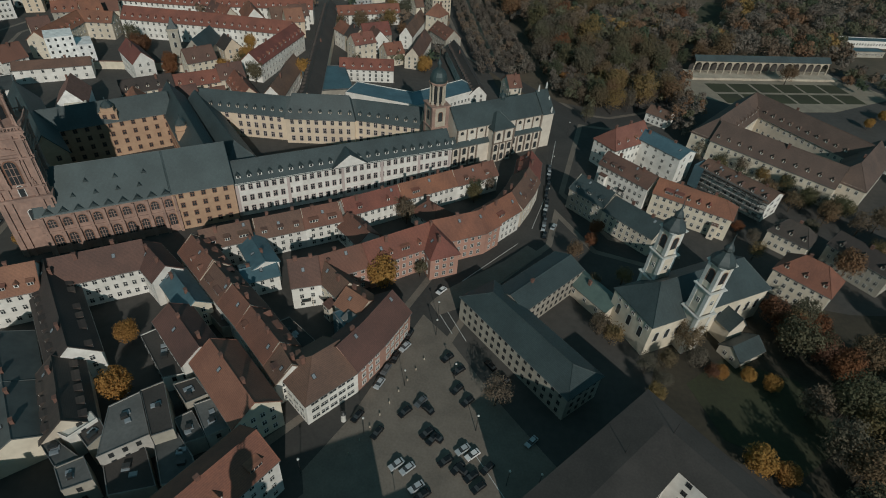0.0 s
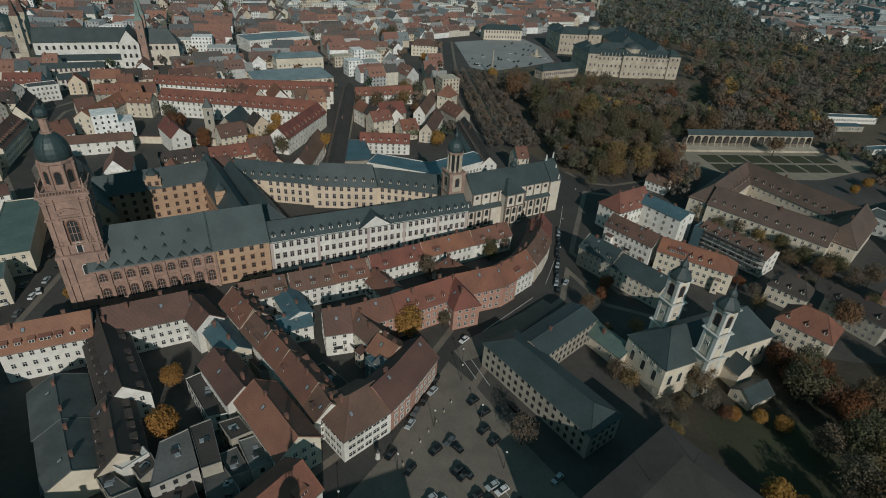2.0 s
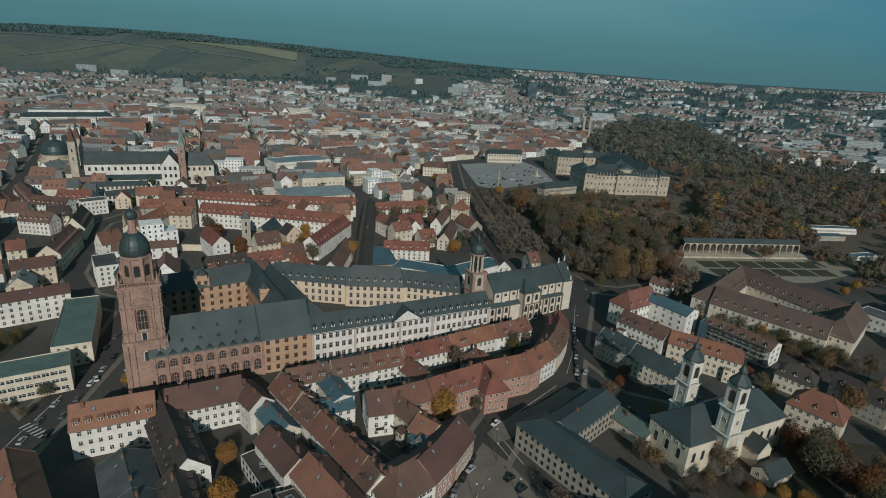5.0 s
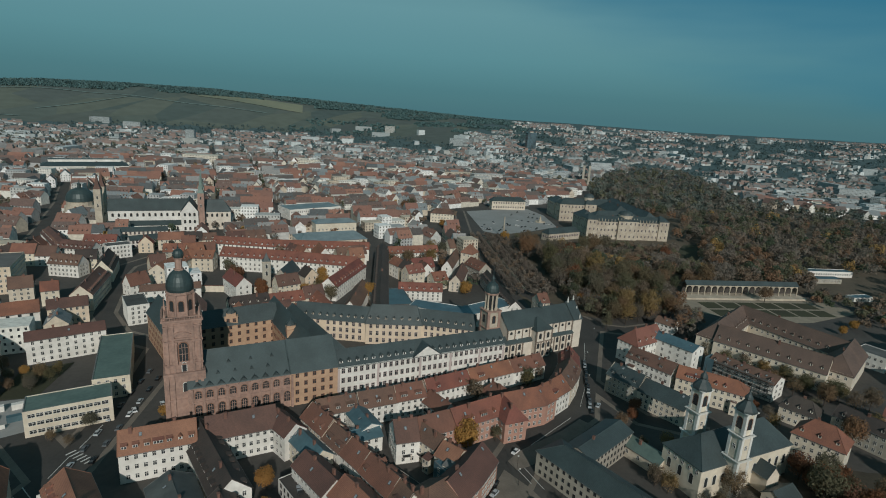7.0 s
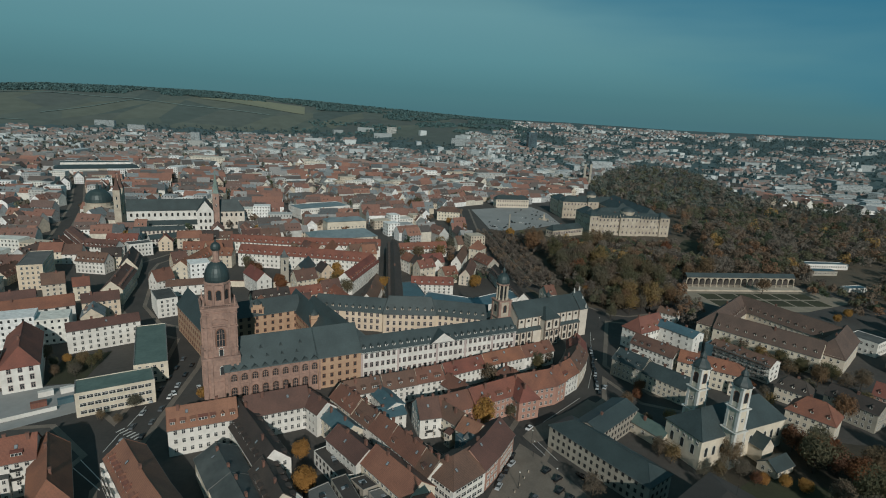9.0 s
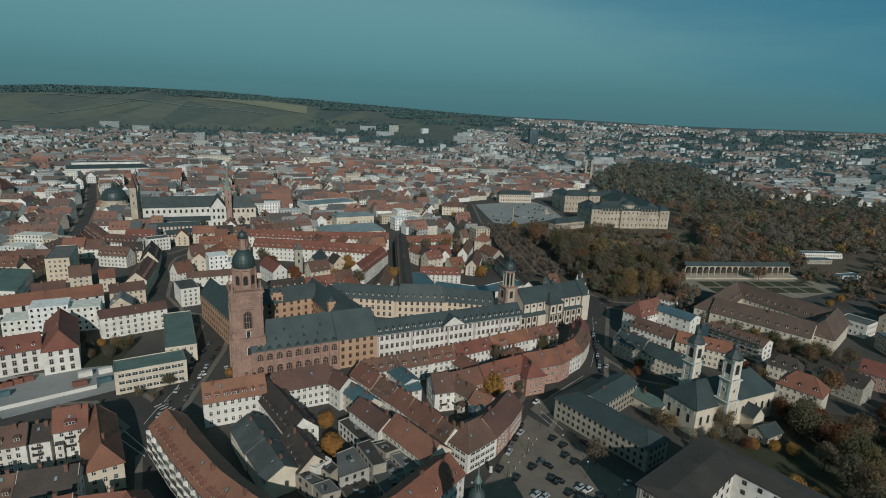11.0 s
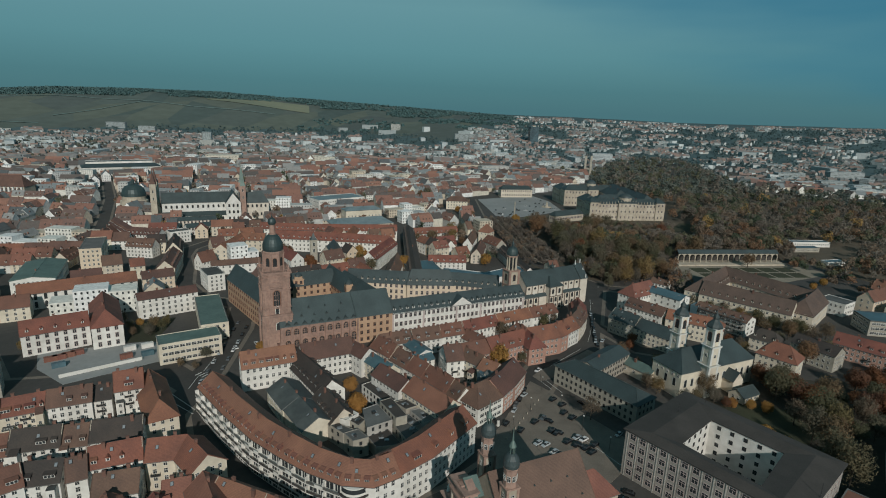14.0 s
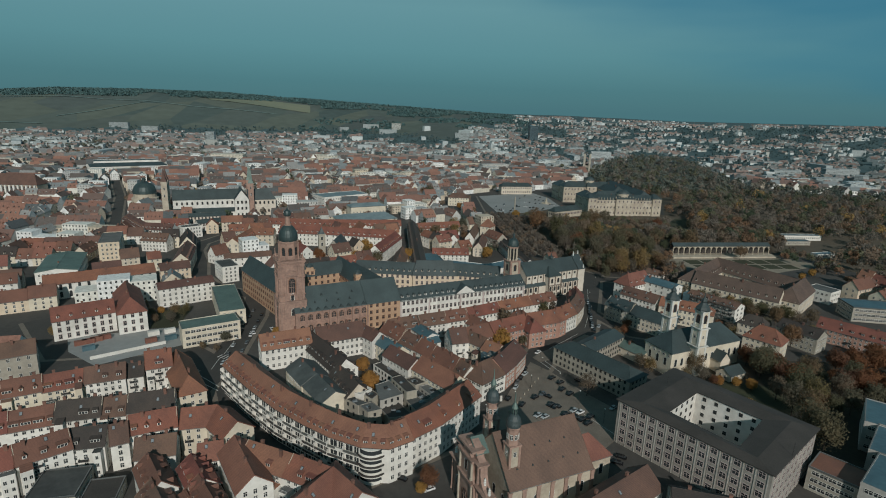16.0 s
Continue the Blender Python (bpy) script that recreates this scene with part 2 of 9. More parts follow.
def prism(bm, poly, z0, z1, mat=0, cap=True):
    """Upright walls round a polygon (counter-clockwise), with a lid."""
    lo, hi = [bm.verts.new((x, y, z0)) for x, y in poly], [bm.verts.new((x, y, z1)) for x, y in poly]
    k = len(poly)
    for i in range(k):
        bm.faces.new((lo[i], lo[(i + 1) % k], hi[(i + 1) % k], hi[i])).material_index = mat
    if cap:
        bm.faces.new(hi).material_index = mat
        bm.faces.new(lo[::-1]).material_index = mat


def lathe(bm, profile, sides=16, mat=0, cx=0.0, cy=0.0, turn=0.0):
    """A body of rings (radius, height) round an upright axis."""
    rings = []
    for r, z in profile:
        rings.append([bm.verts.new((cx + r * math.cos(turn + 2 * math.pi * i / sides), cy + r * math.sin(turn + 2 * math.pi * i / sides), z)) for i in range(sides)])
    for a, b in zip(rings, rings[1:]):
        for i in range(sides):
            bm.faces.new((a[i], a[(i + 1) % sides], b[(i + 1) % sides], b[i])).material_index = mat
    bm.faces.new(rings[-1]).material_index = mat
    bm.faces.new(rings[0][::-1]).material_index = mat


def window_mesh(w, h, frame_mat, arched=False, surround=0.12):
    """A window in the plane x/z that looks along -y: a surround that stands proud, cross bars and a dark pane."""
    bm = bmesh.new()
    s = surround
    if arched:
        def arc(r, y):
            return [bm.verts.new((r * math.cos(a), y, h / 2 - w / 2 + r * math.sin(a))) for a in [math.pi * i / 8 for i in range(9)]]
        out, inn = arc(w / 2 + s, -0.1), arc(w / 2, -0.1)
        pane = arc(w / 2, -0.02)
        lo = [bm.verts.new((x, -0.1, -h / 2)) for x in (w / 2 + s, w / 2, -w / 2, -w / 2 - s)]
        for i in range(8):
            bm.faces.new((out[i], out[i + 1], inn[i + 1], inn[i])).material_index = 0
        bm.faces.new((lo[0], out[0], inn[0], lo[1])).material_index = 0
        bm.faces.new((lo[2], inn[8], out[8], lo[3])).material_index = 0
        p = [bm.verts.new((-w / 2, -0.02, -h / 2)), bm.verts.new((w / 2, -0.02, -h / 2))]
        bm.faces.new(p + pane).material_index = 1
        for i in range(8):
            bm.faces.new((inn[i], inn[i + 1], pane[i + 1], pane[i])).material_index = 0
    else:
        # one sheet: bars and surround proud, panes set back
        xs, zs = [-w / 2 - s, -w / 2, -0.05, 0.05, w / 2, w / 2 + s], [-h / 2 - s, -h / 2, h * 0.12, h * 0.12 + 0.09, h / 2, h / 2 + s]
        grid = {}

        def at(i, k, y):
            if (i, k, y) not in grid:
                grid[i, k, y] = bm.verts.new((xs[i], y, zs[k]))
            return grid[i, k, y]
        deep = lambda i, k: i in (1, 3) and k in (1, 3)  # noqa: E731
        for i in range(5):
            for k in range(5):
                y = -0.02 if deep(i, k) else -0.1
                bm.faces.new((at(i, k, y), at(i + 1, k, y), at(i + 1, k + 1, y), at(i, k + 1, y))).material_index = 1 if deep(i, k) else 0
                if deep(i, k):
                    ring = [(i, k), (i + 1, k), (i + 1, k + 1), (i, k + 1)]
                    for q in range(4):
                        c, d = ring[q], ring[(q + 1) % 4]
                        bm.faces.new((at(*c, -0.1), at(*d, -0.1), at(*d, -0.02), at(*c, -0.02))).material_index = 0
        for ring in ([(i, 0) for i in range(6)], [(5, i) for i in range(6)], [(i, 5) for i in range(5, -1, -1)], [(0, i) for i in range(5, -1, -1)]):
            for c, d in zip(ring, ring[1:]):
                bm.faces.new((at(*d, -0.1), at(*c, -0.1), at(*c, 0.03), at(*d, 0.03))).material_index = 0
    me = bpy.data.meshes.new("window")
    bm.to_mesh(me)
    bm.free()
    me.materials.append(MAT[frame_mat])
    me.materials.append(MAT["glass"])
    return me


WIN = {
    "house": window_mesh(1.15, 1.7, "frame", surround=0.1),
    "tall": window_mesh(1.5, 2.5, "strip", surround=0.2),
    "stone": window_mesh(1.3, 1.9, "dkframe", surround=0.22),
    "wide": window_mesh(2.3, 1.5, "frame"),
    "square": window_mesh(1.3, 1.5, "frame", surround=0.28),
    "arch": window_mesh(1.7, 4.2, "frame", arched=True, surround=0.25),
    "court": window_mesh(1.3, 1.5, "metal", surround=0.08),
    "bureau": window_mesh(2.1, 2.15, "strip", surround=0.2),
    "plain": window_mesh(1.0, 1.5, "metal", surround=0.06),
}


def dormer_mesh(roof, wall, w=1.3, h=1.3, d=2.6):
    """A small gabled dormer that looks along -y; its back runs into the slope."""
    bm = bmesh.new()
    a, o = h + min(w * 0.42, 0.75), 0.16
    V = lambda x, y, z: bm.verts.new((x, y, z))  # noqa: E731
    f0 = [V(-w / 2, 0, -0.6), V(w / 2, 0, -0.6), V(w / 2, 0, h), V(0, 0, a), V(-w / 2, 0, h)]
    g0 = [V(-w / 2, d, -0.6), V(w / 2, d, -0.6), V(w / 2, d, h), V(0, d, a), V(-w / 2, d, h)]
    e0 = [V(-w / 2 - o, -o, h - 0.12), V(0, -o, a + 0.1), V(w / 2 + o, -o, h - 0.12)]
    e1 = [V(-w / 2 - o, d, h - 0.12), V(0, d, a + 0.1), V(w / 2 + o, d, h - 0.12)]
    q = [V(x, y, z) for x, y, z in ((-w / 2 + 0.22, 0, 0.1), (w / 2 - 0.22, 0, 0.1), (w / 2 - 0.22, 0, h - 0.2), (-w / 2 + 0.22, 0, h - 0.2))]
    q2 = [V(v.co.x * 0.8, 0.06, v.co.z * 0.86 + 0.1) for v in q]

    def F(k, *v):
        bm.faces.new(v).material_index = k

    F(0, f0[0], f0[1], q[1], q[0])
    F(0, f0[1], f0[2], q[2], q[1])
    F(1, f0[2], f0[3], f0[4], q[3], q[2])
    F(0, f0[4], f0[0], q[0], q[3])
    for i in range(4):
        F(2, q[i], q[(i + 1) % 4], q2[(i + 1) % 4], q2[i])
    F(3, *q2)
    F(1, f0[1], g0[1], g0[2], f0[2])
    F(1, g0[0], f0[0], f0[4], g0[4])
    F(1, f0[4], f0[3], e0[1], e0[0])
    F(1, f0[3], f0[2], e0[2], e0[1])
    F(1, e0[0], e0[1], e1[1], e1[0])
    F(1, e0[1], e0[2], e1[2], e1[1])
    me = bpy.data.meshes.new("dormer")
    bm.to_mesh(me)
    bm.free()
    for k in (MAT[wall], MAT[roof], MAT["frame"], MAT["glass"]):
        me.materials.append(k)
    return me


DORMER = {}
FOOT = []          # the plan of all that stands, for the fill-in houses and trees


def shed_dormer_mesh(roof, w=3.4, h=1.25, d=2.6):
    """A wide dormer under a lean-to roof, with a band of white windows."""
    bm = bmesh.new()
    box(bm, -w / 2, 0, -0.6, w / 2, d, h, 0)
    slab(bm, [(-w / 2 - 0.2, -0.25, h + 0.12), (w / 2 + 0.2, -0.25, h + 0.12), (w / 2 + 0.2, d + 0.4, h + 0.62), (-w / 2 - 0.2, d + 0.4, h + 0.62)], 0.12, 1)
    k = max(2, int(w / 0.95))
    step = (w - 0.3) / k
    box(bm, -w / 2 + 0.1, -0.05, 0.02, w / 2 - 0.1, 0.01, h - 0.08, 2)
    for i in range(k):
        x = -w / 2 + 0.15 + step * (i + 0.5)
        box(bm, x - step / 2 + 0.1, -0.07, 0.14, x + step / 2 - 0.1, -0.045, h - 0.2, 3)
    me = bpy.data.meshes.new("dormer")
    bm.to_mesh(me)
    bm.free()
    for m in (MAT[roof], MAT[roof], MAT["frame"], MAT["glass"]):
        me.materials.append(m)
    return me


annex_rnd = random.Random(29)


def annex_bm(g, eaves):
    """A narrow wing on the back of a house, looking along -y: lean-to or flat roof, windows in white frames."""
    bm = bmesh.new()
    w, dp, h = g.uniform(2.4, 4.0), g.uniform(1.6, 3.6), eaves * g.choice((0.38, 0.62, 0.66, 0.9, 1.0))
    box(bm, -w / 2, -dp, -0.5, w / 2, 0.2, h, 0)
    if g.random() < 0.5:
        slab(bm, [(-w / 2 - 0.2, -dp - 0.25, h + 0.12), (w / 2 + 0.2, -dp - 0.25, h + 0.12), (w / 2 + 0.2, 0.3, h + 0.2 + dp * 0.3), (-w / 2 - 0.2, 0.3, h + 0.2 + dp * 0.3)], 0.2, 1)
    else:
        box(bm, -w / 2 - 0.08, -dp - 0.08, h, w / 2 + 0.08, 0.1, h + 0.12, 1)
        if h < eaves * 0.8:
            # a roof terrace with a rail
            box(bm, -w / 2, -dp, h + 0.95, w / 2, -dp + 0.06, h + 1.02, 2)
            for k in range(int(w / 0.5) + 1):
                x = -w / 2 + k * w / int(w / 0.5)
                box(bm, x - 0.025, -dp, h + 0.1, x + 0.025, -dp + 0.05, h + 0.96, 2)
    for k in range(int(h / 3.0)):
        z = 1.2 + 3.0 * k
        for x in ((0,) if w < 3 else (-w / 4, w / 4)):
            box(bm, x - 0.55, -dp - 0.05, z - 0.1, x + 0.55, -dp + 0.05, z + 1.4, 2)
            box(bm, x - 0.44, -dp - 0.07, z, x - 0.04, -dp + 0.04, z + 1.3, 3)
            box(bm, x + 0.04, -dp - 0.07, z, x + 0.44, -dp + 0.04, z + 1.3, 3)
    return bm


def offsets(pts, w):
    """Mitred lines at w to the left and the right of a line of points."""
    k, left, right = len(pts), [], []
    for i in range(k):
        a = (pts[i] - pts[i - 1]).normalized() if i else (pts[1] - pts[0]).normalized()
        b = (pts[i + 1] - pts[i]).normalized() if i < k - 1 else a
        n = Vector((-a.y - b.y, a.x + b.x))
        n = n.normalized() / max(0.5, n.normalized().dot(Vector((-a.y, a.x))))
        left.append(pts[i] + n * w)
        right.append(pts[i] - n * w)
    return left, right


def slab(bm, pts, thick=0.28, mat=0):
    """A roof plane with thickness."""
    low = [(p[0], p[1], p[2] - thick) for p in pts]
    a, b = [bm.verts.new(p) for p in pts], [bm.verts.new(p) for p in low]
    bm.faces.new(a).material_index = mat
    bm.faces.new(b[::-1]).material_index = mat
    k = len(a)
    for i in range(k):
        bm.faces.new((a[i], b[i], b[(i + 1) % k], a[(i + 1) % k])).material_index = mat


def bar(bm, a, b, r, mat=0, body=()):
    """A thin four-sided bar from a to b, tied to the nearest corner of the body it lies on."""
    a, b = Vector(a), Vector(b)
    d = (b - a).normalized()
    x = d.cross(Vector((0, 0, 1))).normalized() * r
    y = x.cross(d).normalized() * r
    va, vb = [[bm.verts.new(p + o) for o in (x, y, -x, -y)] for p in (a, b)]
    for i in range(4):
        bm.faces.new((va[i], va[(i + 1) % 4], vb[(i + 1) % 4], vb[i])).material_index = mat
    bm.faces.new(va[::-1]).material_index = mat
    bm.faces.new(vb).material_index = mat
    if body:
        tie = min(body, key=lambda v: (v.co - va[3].co).length_squared)
        bm.faces.new((va[3], vb[3], tie)).material_index = mat


def seen_side(p, n):
    """Only sides that face the camera's flight, about (0, -400), get their openings."""
    return n.dot(Vector((0, -400)) - p) > 8


def window_row(kind, count, step):
    """A row of windows in one mesh, for houses far from the square."""
    key = (kind, count, round(step, 1))
    if key not in ROWS_MADE:
        src, bm = WIN[kind], bmesh.new()
        for i in range(count):
            bm.from_mesh(src)
            new_v = bm.verts[-len(src.vertices):]
            bmesh.ops.translate(bm, verts=new_v, vec=((i - (count - 1) / 2) * key[2], 0, 0))
        me = bpy.data.meshes.new("window_row")
        bm.to_mesh(me)
        bm.free()
        for m in src.materials:
            me.materials.append(m)
        ROWS_MADE[key] = me
    return ROWS_MADE[key]


ROWS_MADE = {}


def wall_windows(ob, origin, a, b, z0, z1, rows, pitch, kind, skip_ground=False, margin=1.2, joined=False):
    """Rows of windows on the wall from a to b, which looks to the right of a to b."""
    d = b - a
    length = d.length
    count = int((length - 2 * margin) / pitch)
    if count < 1 or rows < 1:
        return
    n = Vector((d.y, -d.x)).normalized()
    turn = math.atan2(d.y, d.x)
    storey = (z1 - z0) / rows
    for r in range(1 if skip_ground else 0, rows):
        if joined:
            p = (a + b) / 2
            tagged(share("window_row", window_row(kind, count, (length - 2 * margin) / count), ob, Matrix.Translation((p.x - origin.x, p.y - origin.y, z0 + storey * (r + 0.54))) @ Matrix.Rotation(turn, 4, "Z")), kind="stuff")
            continue
        for i in range(count):
            s = (i + 0.5) / count * (length - 2 * margin) + margin
            p = a + d * (s / length)
            share("window", WIN[kind], ob, Matrix.Translation((p.x - origin.x, p.y - origin.y, z0 + storey * (r + 0.54))) @ Matrix.Rotation(turn, 4, "Z"))


def building(name, label, pts, w, e, r, roof, wall, rows=3, pitch=2.6, win="house", hips=(0, 0), dormers=0, ends=True, base=0.0, category="house", group="", chimneys=1, over=0.5, flat=False, near=True, dside=(1, 1), sides=(1, 1), joined=False, skylights=0, dw=1.3, party=False, balconies=0.0):
    """A range of building along a line of points (its ridge): w its depth, e and r the heights of eaves and ridge.
    hips: how far each end of the ridge is drawn in. dormers: spacing of dormers along the eaves, 0 for none."""
    P = [Vector(p) for p in pts]
    FOOT.extend((a, c, w / 2) for a, c in zip(P, P[1:]))
    o = P[0].lerp(P[-1], 0.5)
    ob = thing(name, o.x, o.y, base, label, category, group)
    Q = [p - o for p in P]
    L, R = offsets(Q, w / 2)
    bm = bmesh.new()
    poly = [*R, *L[::-1]]
    e0, r0 = e - base, r - base
    windows_joined = joined or (name != "university_wing" and (o - Vector((-40, -250))).length > 150)
    prism(bm, [(p.x, p.y) for p in poly], -0.5, e0)
    if not flat:
        for k, h in ((0, hips[0]), (-1, hips[1])):
            if not h:
                v = [(L[k].x, L[k].y, e0), (R[k].x, R[k].y, e0), (Q[k].x, Q[k].y, r0 - 0.2)]
                quad(bm, v if k == 0 else v[::-1])
    part("wall", bm, MAT[wall], ob)
    bm = bmesh.new()
    if flat:
        Lo, Ro = offsets(Q, w / 2 + 0.05)
        a0, a1 = (Q[1] - Q[0]).normalized() * 0.05, (Q[-1] - Q[-2]).normalized() * 0.05
        Lo[0], Ro[0], Lo[-1], Ro[-1] = Lo[0] - a0, Ro[0] - a0, Lo[-1] + a1, Ro[-1] + a1
        Li, Ri = offsets(Q, w / 2 - 0.35)
        Li[0], Ri[0], Li[-1], Ri[-1] = Li[0] + a0 * 7, Ri[0] + a0 * 7, Li[-1] - a1 * 7, Ri[-1] - a1 * 7
        outer, inner = [*Ro, *Lo[::-1]], [*Ri, *Li[::-1]]
        k = len(outer)
        for i in range(k):
            j = (i + 1) % k
            A, B, C, D = outer[i], outer[j], inner[j], inner[i]
            quad(bm, [(A.x, A.y, r0 + 0.4), (B.x, B.y, r0 + 0.4), (C.x, C.y, r0 + 0.4), (D.x, D.y, r0 + 0.4)], 2)
            quad(bm, [(A.x, A.y, e0), (B.x, B.y, e0), (B.x, B.y, r0 + 0.4), (A.x, A.y, r0 + 0.4)], 1)
            quad(bm, [(D.x, D.y, r0 + 0.4), (C.x, C.y, r0 + 0.4), (C.x, C.y, r0 + 0.04), (D.x, D.y, r0 + 0.04)], 1)
        quad(bm, [(p.x, p.y, r0 + 0.04) for p in inner])
        part("roof", bm, [MAT[roof], MAT["flat" if wall == "grey" else wall], MAT["coping"]], ob)
    else:
        slope = (r0 - e0) / (w / 2)
        Lo, Ro = offsets(Q, w / 2 + over)
        ze = e0 - over * slope
        k = len(Q)
        a0, a1 = (Q[1] - Q[0]).normalized(), (Q[-1] - Q[-2]).normalized()
        Z = list(Q)
        g0, g1 = (0.25, 0.25)
        if hips[0]:
            Z[0], Lo[0], Ro[0] = Q[0] + a0 * hips[0], Lo[0] - a0 * over, Ro[0] - a0 * over
        else:
            Z[0], Lo[0], Ro[0] = Q[0] - a0 * g0, Lo[0] - a0 * g0, Ro[0] - a0 * g0
        if hips[1]:
            Z[-1], Lo[-1], Ro[-1] = Q[-1] - a1 * hips[1], Lo[-1] + a1 * over, Ro[-1] + a1 * over
        else:
            Z[-1], Lo[-1], Ro[-1] = Q[-1] + a1 * g1, Lo[-1] + a1 * g1, Ro[-1] + a1 * g1
        t3 = lambda p, z: (p.x, p.y, z)  # noqa: E731
        for i in range(k - 1):
            slab(bm, [t3(Ro[i], ze), t3(Ro[i + 1], ze), t3(Z[i + 1], r0), t3(Z[i], r0)])
            slab(bm, [t3(Lo[i + 1], ze), t3(Lo[i], ze), t3(Z[i], r0), t3(Z[i + 1], r0)])
        if hips[0]:
            slab(bm, [t3(Lo[0], ze), t3(Ro[0], ze), t3(Z[0], r0)])
        if hips[1]:
            slab(bm, [t3(Ro[-1], ze), t3(Lo[-1], ze), t3(Z[-1], r0)])
        bmesh.ops.remove_doubles(bm, verts=bm.verts[:], dist=0.001)
        # half-round gutters along the eaves, a capped ridge, and a tile edge over the gables
        body = list(bm.verts)
        for line in (Lo, Ro):
            for i in range(k - 1):
                bar(bm, t3(line[i], ze - 0.1), t3(line[i + 1], ze - 0.1), 0.11, 1, body)
        for i in range(k - 1):
            bar(bm, t3(Z[i], r0 + 0.02), t3(Z[i + 1], r0 + 0.02), 0.17, 0, body)
        for i in (0, k - 1):
            for line in (Lo, Ro):
                bar(bm, t3(line[i], ze + 0.02), t3(Z[i], r0 + 0.02), 0.12, 0, body)
        part("roof", bm, [MAT[roof], MAT["gutter"]], ob)
    # openings only on the sides that face the camera
    runs = []
    for i in range(len(P) - 1):
        runs.append((R[i] + o, R[i + 1] + o, i, -1) if sides[1] else None)
        runs.append((L[i + 1] + o, L[i] + o, i, 1) if sides[0] else None)
    if ends:
        runs.append((L[0] + o, R[0] + o, -1, 0))
        runs.append((R[-1] + o, L[-1] + o, -2, 0))
    key = (roof, wall, dw)
    for run in runs:
        if not run:
            continue
        a, b, seg, sd = run
        d = b - a
        n = Vector((d.y, -d.x)).normalized()
        above = name in ("yard_house", "long_house") and sd
        if not seen_side((a + b) / 2, n) and not above:
            continue
        if near and seen_side((a + b) / 2, n):
            wall_windows(ob, o, a, b, 0.3, e0, rows, pitch, win, joined=windows_joined)
        if dormers and sd and not flat and dside[0 if sd > 0 else 1]:
            if key not in DORMER:
                DORMER[key] = dormer_mesh(roof, wall, dw)
            cnt = int(d.length / dormers)
            slope = (r0 - e0) / (w / 2)
            mixed = name in ("row_house", "yard_house", "long_house", "town_house", "corner_house") and not joined
            for i in range(cnt):
                p = a + d * ((i + 0.5) / cnt) - n * (w * 0.1)
                pick, use = random.random(), key
                if mixed and pick < 0.12:
                    continue
                if mixed and (pick > 0.46 or roof in ("dark", "brown")) and d.length > 6:
                    use = (roof, "shed", 3.4 if pick > 0.78 else 1.9)
                    if use not in DORMER:
                        DORMER[use] = shed_dormer_mesh(roof, use[2])
                share("dormer", DORMER[use], ob, Matrix.Translation((p.x - o.x, p.y - o.y, e0 + slope * w * 0.1 - 0.1)) @ Matrix.Rotation(math.atan2(d.y, d.x), 4, "Z"))
    if party and not flat:
        # gable walls that stand a little proud of the tiles between neighbours
        for k, sgn in ((0, -1), (-1, 1)):
            ax = (Q[-1] - Q[0]).normalized() * sgn
            bm = bmesh.new()
            prof = [(L[k], e0 - 0.3), (Q[k], r0 + 0.28), (R[k], e0 - 0.3)]
            lo = [(L[k], e0 - 1.0), (Q[k], r0 - 0.6), (R[k], e0 - 1.0)]
            vs = [[bm.verts.new((p.x + ax.x * t, p.y + ax.y * t, z)) for p, z in prof + lo[::-1]] for t in (-0.08, 0.12)]
            for i in range(6):
                j = (i + 1) % 6
                bm.faces.new((vs[0][i], vs[0][j], vs[1][j], vs[1][i]))
            bm.faces.new(vs[0][::-1])
            bm.faces.new(vs[1])
            part("party_wall", bm, MAT["stone"], ob)
    if balconies:
        if "balcony" not in DORMER:
            bm = bmesh.new()
            box(bm, -1.5, -1.25, -0.12, 1.5, 0.02, 0.02, 0)
            box(bm, -1.5, -1.25, 0.02, 1.5, -1.19, 0.95, 1)
            box(bm, -1.5, -1.19, 0.02, -1.44, 0, 0.95, 1)
            box(bm, 1.44, -1.19, 0.02, 1.5, 0, 0.95, 1)
            me = bpy.data.meshes.new("balcony")
            bm.to_mesh(me)
            bm.free()
            me.materials.append(MAT["concrete"])
            me.materials.append(MAT["metal"])
            DORMER["balcony"] = me
        for run in [q for q in runs if q and q[3]]:
            a, b, seg, sd = run
            d = b - a
            if not seen_side((a + b) / 2, Vector((d.y, -d.x)).normalized()) or d.length < 6:
                continue
            f = random.uniform(0.3, 0.7)
            for row in range(1, rows):
                if random.random() < balconies:
                    p = a + d * f
                    share("balcony", DORMER["balcony"], ob, Matrix.Translation((p.x - o.x, p.y - o.y, 0.3 + (e0 - 0.3) / rows * row + 0.1)) @ Matrix.Rotation(math.atan2(d.y, d.x), 4, "Z"))
    if balconies and near and e0 > 8:
        # stair towers and kitchen wings built on to the back of the house
        for run in [q for q in runs if q and q[3]]:
            a, b, seg, sd = run
            d = b - a
            n = Vector((d.y, -d.x)).normalized()
            if not seen_side((a + b) / 2, n) or d.length < 7:
                continue
            for f in (0.16, 0.84):
                if annex_rnd.random() < 0.42:
                    continue
                p = a + d * f
                part("annex", annex_bm(annex_rnd, e0), [MAT[wall], MAT[annex_rnd.choice(("flat", "brown", roof, "palegravel"))], MAT["frame"], MAT["glass"]], ob, at=Matrix.Translation((p.x - o.x, p.y - o.y, 0)) @ Matrix.Rotation(math.atan2(d.y, d.x), 4, "Z"))
